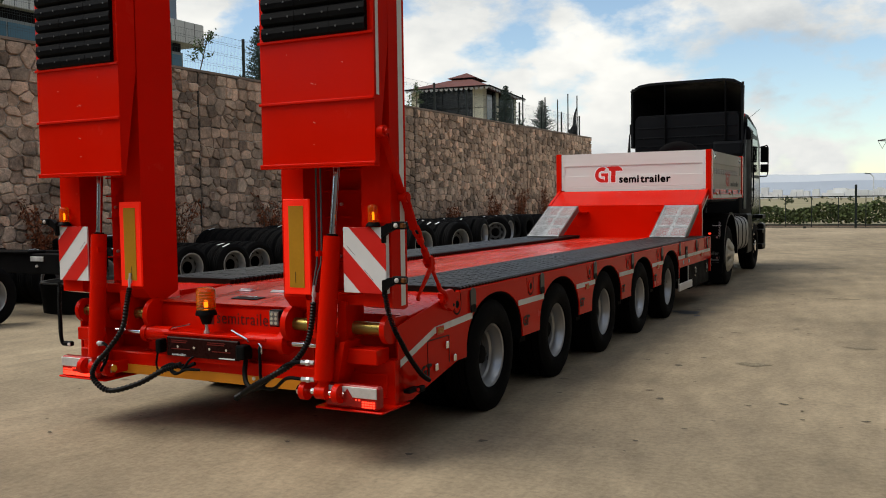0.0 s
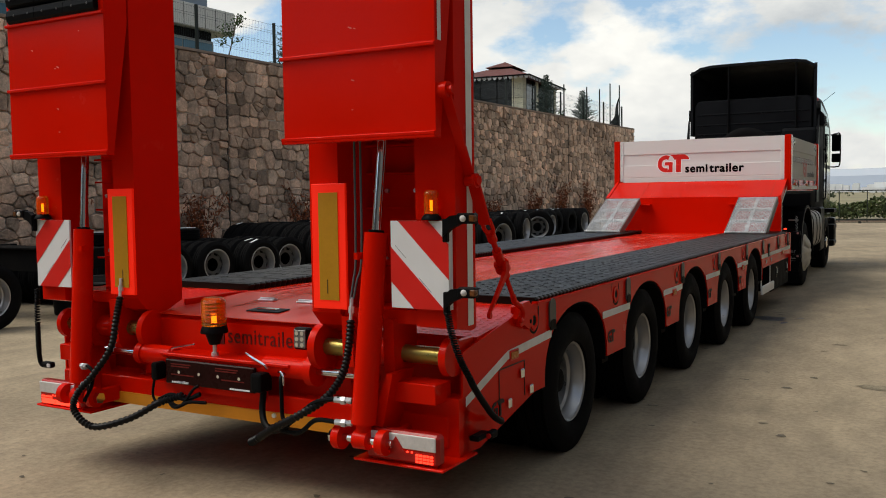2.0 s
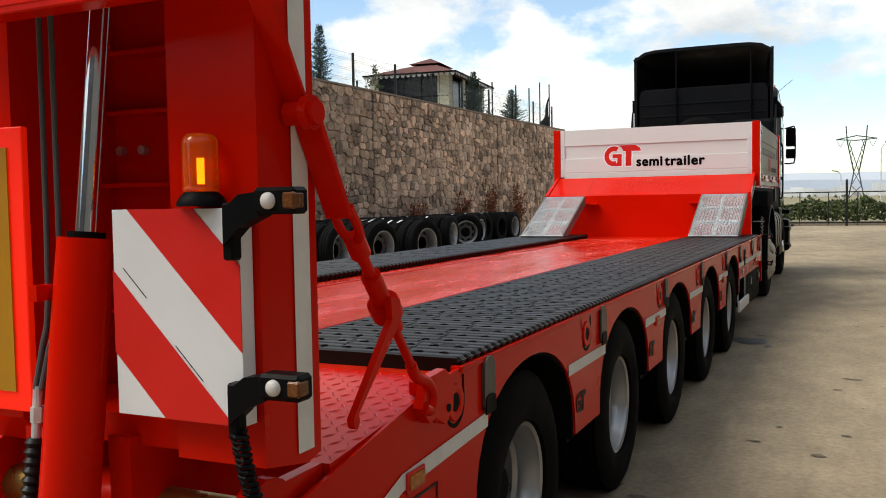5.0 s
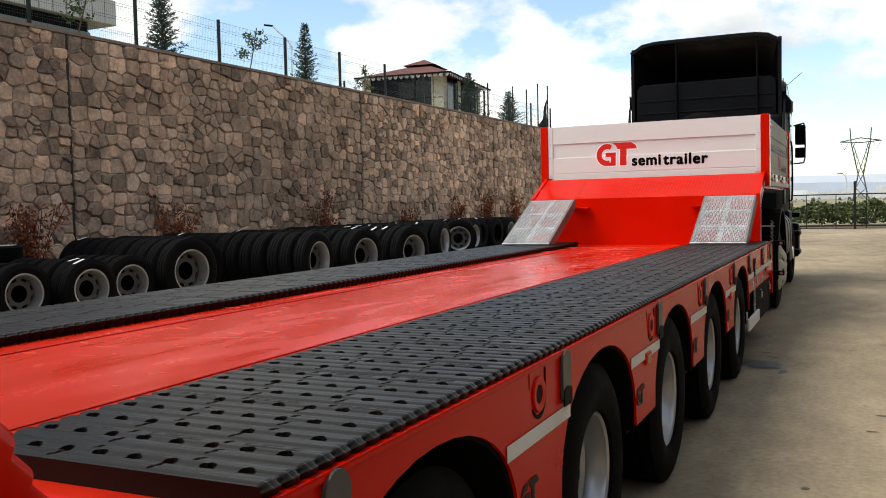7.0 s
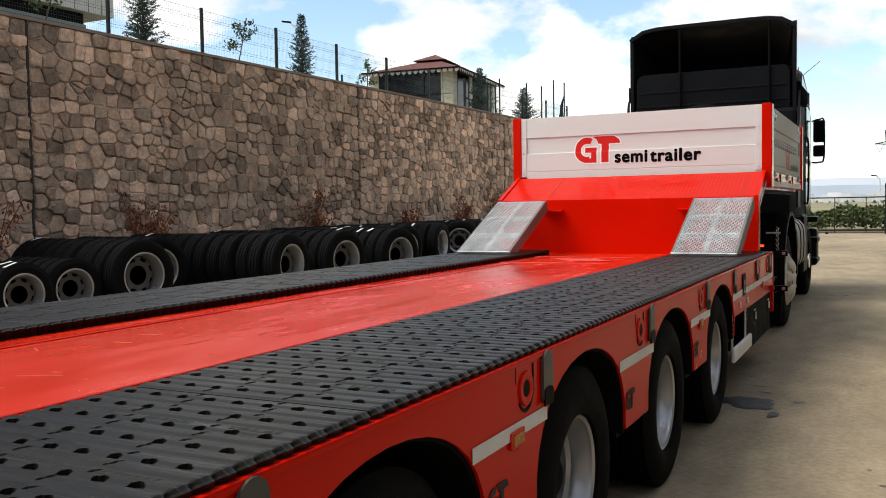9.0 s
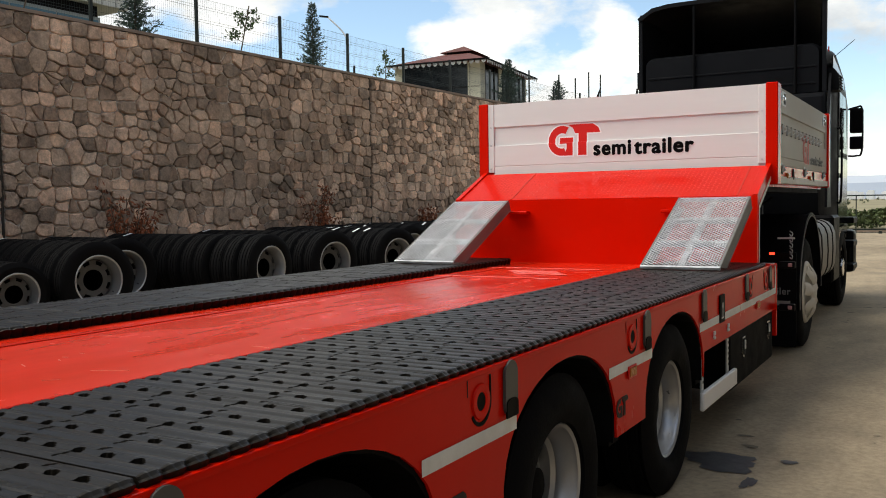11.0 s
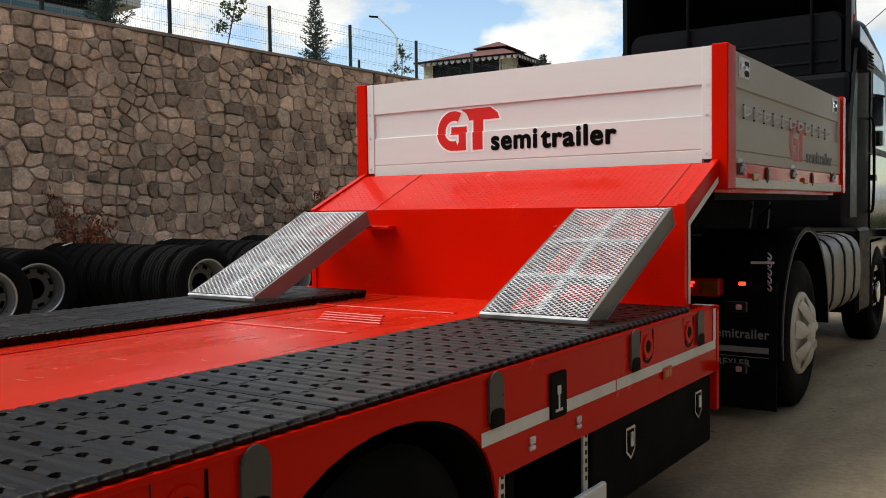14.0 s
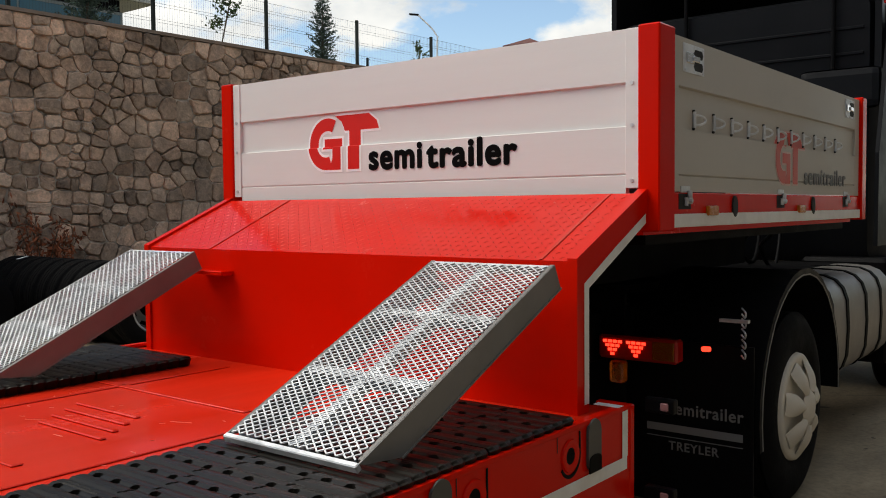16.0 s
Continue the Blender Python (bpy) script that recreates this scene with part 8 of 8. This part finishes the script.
# ---- sliding gate and fence across the end of the yard ----
gate = thing("sliding_gate", (6, 45.9, 0), "long black steel sliding gate across the yard's end", "gate")
GYY = 45.9
for z, h in ((1.50, 0.05), (0.16, 0.06), (0.05, 0.03)):
    bm = bm_new()
    box(bm, -12, 30, GYY - 0.03, GYY + 0.03, z - h / 2, z + h / 2)
    part("rail", bm, FENCE, gate)
for k in range(36):
    x = -11.6 + 1.17 * k
    bm = bm_new()
    box(bm, x - 0.018, x + 0.018, GYY - 0.02, GYY + 0.02, 0.05, 1.52)
    part("upright", bm, FENCE, gate)
for x in (-3.5, 2.0, 7.5, 13, 18.5, 24):
    bm = bm_new()
    box(bm, x - 0.05, x + 0.05, GYY + 0.3, GYY + 0.4, 0, 2.05)
    part("tall_post", bm, FENCE, gate)
for x in (-0.2, 5.2, 11):
    bm = bm_new()
    box(bm, x - 0.06, x + 0.06, GYY - 0.05, GYY + 0.05, 0.0, 0.10)
    part("roller", bm, FENCE, gate)
# verge beyond the gate: kerb, track, shrubs, dry field
bm = bm_new()
box(bm, -40, 90, 47.0, 47.25, 0.0, 0.14, 0.02)
solid("kerb", bm, COPING, "pale concrete kerb beyond the gate", "kerb", kind="structure")
bm = bm_new()
box(bm, -90, 150, 50.0, 1200, 0.0, 0.03)
solid("field", bm, FIELD, "dry straw-coloured field beyond the gate", "field", kind="structure")
VERGE = mat("verge_leaves", (0.050, 0.068, 0.022), 0.8, var=0.5, scale=2, piece=0.9)
r = random.Random(77)
bm = bm_new()
for i in range(26000):
    x = r.uniform(-14, 28)
    y = 49.6 + r.uniform(0, 3.0)
    hmax = 0.85 + 0.14 * math.sin(x * 0.9) + 0.10 * math.sin(x * 2.3 + 1) + 0.07 * math.sin(x * 5.1)
    z = 0.10 + r.uniform(0, 1) ** 0.8 * hmax
    leaf(bm, Vector((x, y, z)), rand_dir(r, -.2, 1), rand_dir(r), r.uniform(0.12, 0.26), r.uniform(0.04, 0.09))
solid("verge_shrubs", bm, VERGE, "low green and yellow shrubs along the gate", "shrubs", kind="stuff")

# ---- distance ----
pyl = thing("pylon", (2.7, 300, 0), "grey lattice power pylon far beyond the field", "pylon")
bm = bm_new()
def strut(a, b, w=0.16):
    cyl(bm, a, b, w * 1.5, 4, caps=False)
PX, PY = 2.7, 300
for s in (1, -1):
    for k in (1, -1):
        strut((PX + s * 2.2, PY + k * 1.2, 0), (PX + s * 0.7, PY + k * 0.6, 8))
        strut((PX + s * 0.7, PY + k * 0.6, 8), (PX + s * 2.6, PY + k * 0.5, 17.5))
        strut((PX + s * 2.6, PY + k * 0.5, 17.5), (PX + s * 2.9, PY, 22))
        strut((PX - s * 0.7, PY + k * 0.6, 8), (PX + s * 2.2, PY + k * 0.5, 17.5), 0.10)
    for i in range(5):
        z0, z1 = 8 + 1.9 * i, 8 + 1.9 * (i + 1)
        w0, w1 = 0.7 + 0.38 * i, 0.7 + 0.38 * (i + 1)
        strut((PX + s * w0, PY, z0), (PX + s * w1 * 0.6, PY, z1), 0.08)
    strut((PX + s * 2.2, PY, 0), (PX - s * 1.4, PY, 4), 0.09)
    strut((PX + s * 1.4, PY, 4), (PX - s * 0.7, PY, 8), 0.09)
    strut((PX, PY, 19.0), (PX + s * 5.6, PY, 18.0), 0.14)
    strut((PX, PY, 17.6), (PX + s * 5.6, PY, 18.0), 0.14)
    strut((PX + s * 5.6, PY, 18.0), (PX + s * 4.4, PY, 15.6), 0.05)
    strut((PX + s * 3.2, PY, 18.0), (PX + s * 4.4, PY, 15.6), 0.05)
part("lattice", bm, SLOT, pyl, kind="stuff")
# distance haze is mixed into the colours of hills and town
HAZE1 = mat("haze_tinted_hill", (0.30, 0.34, 0.40), 1.0, var=0.10, scale=0.01)
HAZE2 = mat("haze_tinted_far_hill", (0.44, 0.48, 0.54), 1.0, var=0.08, scale=0.008)
TOWN = mat("haze_tinted_town_wall", (0.62, 0.63, 0.64), 1.0, var=0.10, scale=0.2, piece=0.5)


def ridge(name, y, base, amp, seed, mtl, label):
    r = random.Random(seed)
    ph = [r.uniform(0, 6.28) for _ in range(5)]
    bm = bm_new()
    prev = None
    for i in range(121):
        x = -2400 + 40 * i
        h = base + amp * (0.5 * math.sin(x / 420 + ph[0]) + 0.3 * math.sin(x / 170 + ph[1]) + 0.15 * math.sin(x / 70 + ph[2]) + 0.06 * math.sin(x / 25 + ph[3]))
        cur = (bm.verts.new((x, y, -1)), bm.verts.new((x, y + 60, max(2, h))), bm.verts.new((x, y + 300, -1)))
        if prev:
            bm.faces.new((prev[0], cur[0], cur[1], prev[1]))
            bm.faces.new((prev[1], cur[1], cur[2], prev[2]))
        prev = cur
    solid(name, bm, mtl, label, "hills", kind="structure")


ridge("backdrop_hills", 1500, 21, 7, 3, HAZE1, "low hills on the horizon, tinted blue for haze")
ridge("backdrop_far_hills", 2000, 42, 14, 9, HAZE2, "far hills coloured pale for haze")


def prism_fast(bm, x0, x1, y0, y1, h):
    v = [bm.verts.new(p) for p in ((x0, y0, 0), (x1, y0, 0), (x1, y1, 0), (x0, y1, 0), (x0, y0, h), (x1, y0, h), (x1, y1, h), (x0, y1, h))]
    for f in ((0, 1, 5, 4), (1, 2, 6, 5), (2, 3, 7, 6), (3, 0, 4, 7), (4, 5, 6, 7)):
        bm.faces.new([v[i] for i in f])


r = random.Random(21)
bm = bm_new()
for i in range(420):
    x, y = r.uniform(-420, 420), r.uniform(700, 1350)
    w, h = r.uniform(4, 16), r.uniform(3, 9) * (1 if r.random() < 0.85 else 1.8)
    prism_fast(bm, x - w / 2, x + w / 2, y, y + 10, h)
solid("far_town", bm, TOWN, "tiny houses of a far town, coloured pale for haze", "town", kind="stuff")
r = random.Random(22)
bm = bm_new()
for i in range(500):
    x, y = r.uniform(-300, 320), r.uniform(160, 600)
    s = r.uniform(0.4, 1.2)
    for k in range(6):
        p = Vector((x, y, s * 0.6)) + rand_dir(r) * s * 0.5
        q = s * r.uniform(0.25, 0.5)
        for _ in range(10):
            leaf(bm, p + rand_dir(r) * q * 0.5, rand_dir(r), rand_dir(r), q, q * 0.4)
solid("far_trees", bm, mat("far_tree_green", (0.07, 0.085, 0.05), 0.95, var=0.4, scale=0.3, piece=0.6), "scattered far trees in the dry plain", "trees", kind="stuff")

# ---- stones of the wall, each a piece of its own ----


def clip(poly, a, b, c):
    """Keeps the side a*x + b*y <= c of a polygon."""
    out = []
    for (x0, y0), (x1, y1) in zip(poly, poly[1:] + poly[:1]):
        d0, d1 = a * x0 + b * y0 - c, a * x1 + b * y1 - c
        if d0 <= 0:
            out.append((x0, y0))
        if (d0 < 0) != (d1 < 0) and abs(d0 - d1) > 1e-9:
            t = d0 / (d0 - d1)
            out.append((x0 + (x1 - x0) * t, y0 + (y1 - y0) * t))
    return out


def rubble(y0, y1, z0, z1, rng):
    """Rubble bond: loose courses of blocks are cut into uneven shares, and one stone grows round the middle of each."""
    blocks, z = [], z0
    while z < z1 - 0.02:
        h = rng.uniform(0.40, 0.78)
        if z1 - z - h < 0.25:
            h = z1 - z
        y = y0
        while y < y1 - 0.02:
            w = rng.uniform(0.55, 1.3)
            if y1 - y - w < 0.35:
                w = y1 - y
            blocks.append([(y, z), (y + w, z), (y + w, z + h), (y, z + h)])
            y += w
        z += h
    cells = []
    while blocks:
        p = blocks.pop()
        ys, zs = [q[0] for q in p], [q[1] for q in p]
        w, h = max(ys) - min(ys), max(zs) - min(zs)
        if w * h < rng.uniform(0.050, 0.22) and w < 2.3 * h and h < 1.5 * w:
            cells.append(p)
            continue
        cy, cz = sum(ys) / len(p), sum(zs) / len(p)
        if w > h * rng.uniform(1.0, 1.45):       # an upright cut, a little out of plumb
            a, b = 1.0, rng.gauss(0, 0.17)
            c = cy + rng.uniform(-.10, .10) * w + b * cz
        else:
            a, b = rng.gauss(0, 0.13), 1.0
            c = cz + rng.uniform(-.10, .10) * h + a * cy
        blocks += [q for q in (clip(p, a, b, c), clip(p, -a, -b, -c)) if len(q) > 2]

    seeds = []
    for p in cells:
        cy, cz = sum(q[0] for q in p) / len(p), sum(q[1] for q in p) / len(p)
        seeds.append((cy + rng.gauss(0, 0.028), (cz + rng.gauss(0, 0.022)) * 1.2))
    out = []
    for i, (sy, sz) in enumerate(seeds):
        near = sorted((((q - sy) ** 2 + (w - sz) ** 2), q, w) for k, (q, w) in enumerate(seeds) if k != i and abs(q - sy) < 1.5 and abs(w - sz) < 1.5)[:16]
        poly = [(y0, z0), (y1, z0), (y1, z1 * 1.2), (y0, z1 * 1.2)]
        for _, q, w in near:
            a, b = q - sy, w - sz
            poly = clip(poly, a, b, a * (q + sy) / 2 + b * (w + sz) / 2)
        if len(poly) > 2:
            out.append([(a, b / 1.2) for a, b in poly])
    return out


def stone_mesh(bm, poly, x_of, rng):
    """One dressed-face rubble stone standing proud of the mortar."""
    cy, cz = sum(p[0] for p in poly) / len(poly), sum(p[1] for p in poly) / len(poly)
    size = max(abs(p[0] - cy) + abs(p[1] - cz) for p in poly)
    if size < 0.07:
        return
    base = []      # corners cut once and sides bent, so that outlines are rounded and uneven
    for (y0, z0), (y1, z1) in zip(poly, poly[1:] + poly[:1]):
        cut_ = rng.uniform(.08, .24)
        base.append((y0 * (1 - cut_) + y1 * cut_, z0 * (1 - cut_) + z1 * cut_))
        if math.hypot(y1 - y0, z1 - z0) > 0.09:
            base.append((y0 * .5 + y1 * .5 + rng.uniform(-.014, .014), z0 * .5 + z1 * .5 + rng.uniform(-.014, .014)))
        base.append((y0 * .14 + y1 * .86, z0 * .14 + z1 * .86))

    def inset(k):
        out = []
        for y, z in base:
            d = math.hypot(y - cy, z - cz)
            s = max(0.3, 1 - k / max(d, 1e-3))
            out.append((cy + (y - cy) * s, cz + (z - cz) * s))
        return out
    proud = rng.uniform(0.018, 0.075)
    gap = rng.uniform(0.006, 0.015)
    ty, tz = rng.uniform(-.05, .05), rng.uniform(-.05, .05)
    rings = []
    for k, h in ((gap, -0.01), (gap + 0.004, proud * 0.70), (gap + 0.019, proud)):
        ring = []
        for y, z in inset(k):
            hh = h + ((ty * (y - cy) + tz * (z - cz)) + rng.uniform(-.007, .007) if h > 0.02 else 0)
            ring.append(bm.verts.new((x_of(y) + hh, y, z)))
        rings.append(ring)
    n = len(rings[0])
    for a, b in zip(rings, rings[1:]):
        for i in range(n):
            bm.faces.new((a[i], a[(i + 1) % n], b[(i + 1) % n], b[i]))
    c = bm.verts.new((x_of(cy) + proud + rng.uniform(-0.003, 0.008), cy, cz))
    for i in range(n):
        bm.faces.new((rings[2][i], rings[2][(i + 1) % n], c))


rng = random.Random(11)
rest = bm_new()
count = 0
for ya, yb in ((4.0, 15.98), (16.02, 25.88), (25.92, 35.38), (35.42, WY1)):
    for poly in rubble(ya, yb, 0.0, WTOP, rng):
        cy = sum(p[0] for p in poly) / len(poly)
        cz = sum(p[1] for p in poly) / len(poly)
        if 15.4 < cy < 20.0 and cz > 0.9 and count < 300:
            one = bm_new()
            stone_mesh(one, poly, wall_x, rng)
            if len(one.verts):
                part("stone", one, STONE, wall)
                count += 1
            else:
                one.free()
        else:
            stone_mesh(rest, poly, wall_x, rng)
tagged(part("stonework", rest, STONE, wall), kind="stuff")
for y in (16.0, 25.9, 35.4):
    bm = bm_new()
    box(bm, wall_x(y) - 0.01, wall_x(y) + 0.018, y - 0.022, y + 0.022, 0.0, WTOP, 0.004)
    part("expansion_joint", bm, SEALANT, wall, "dark filled expansion joint")
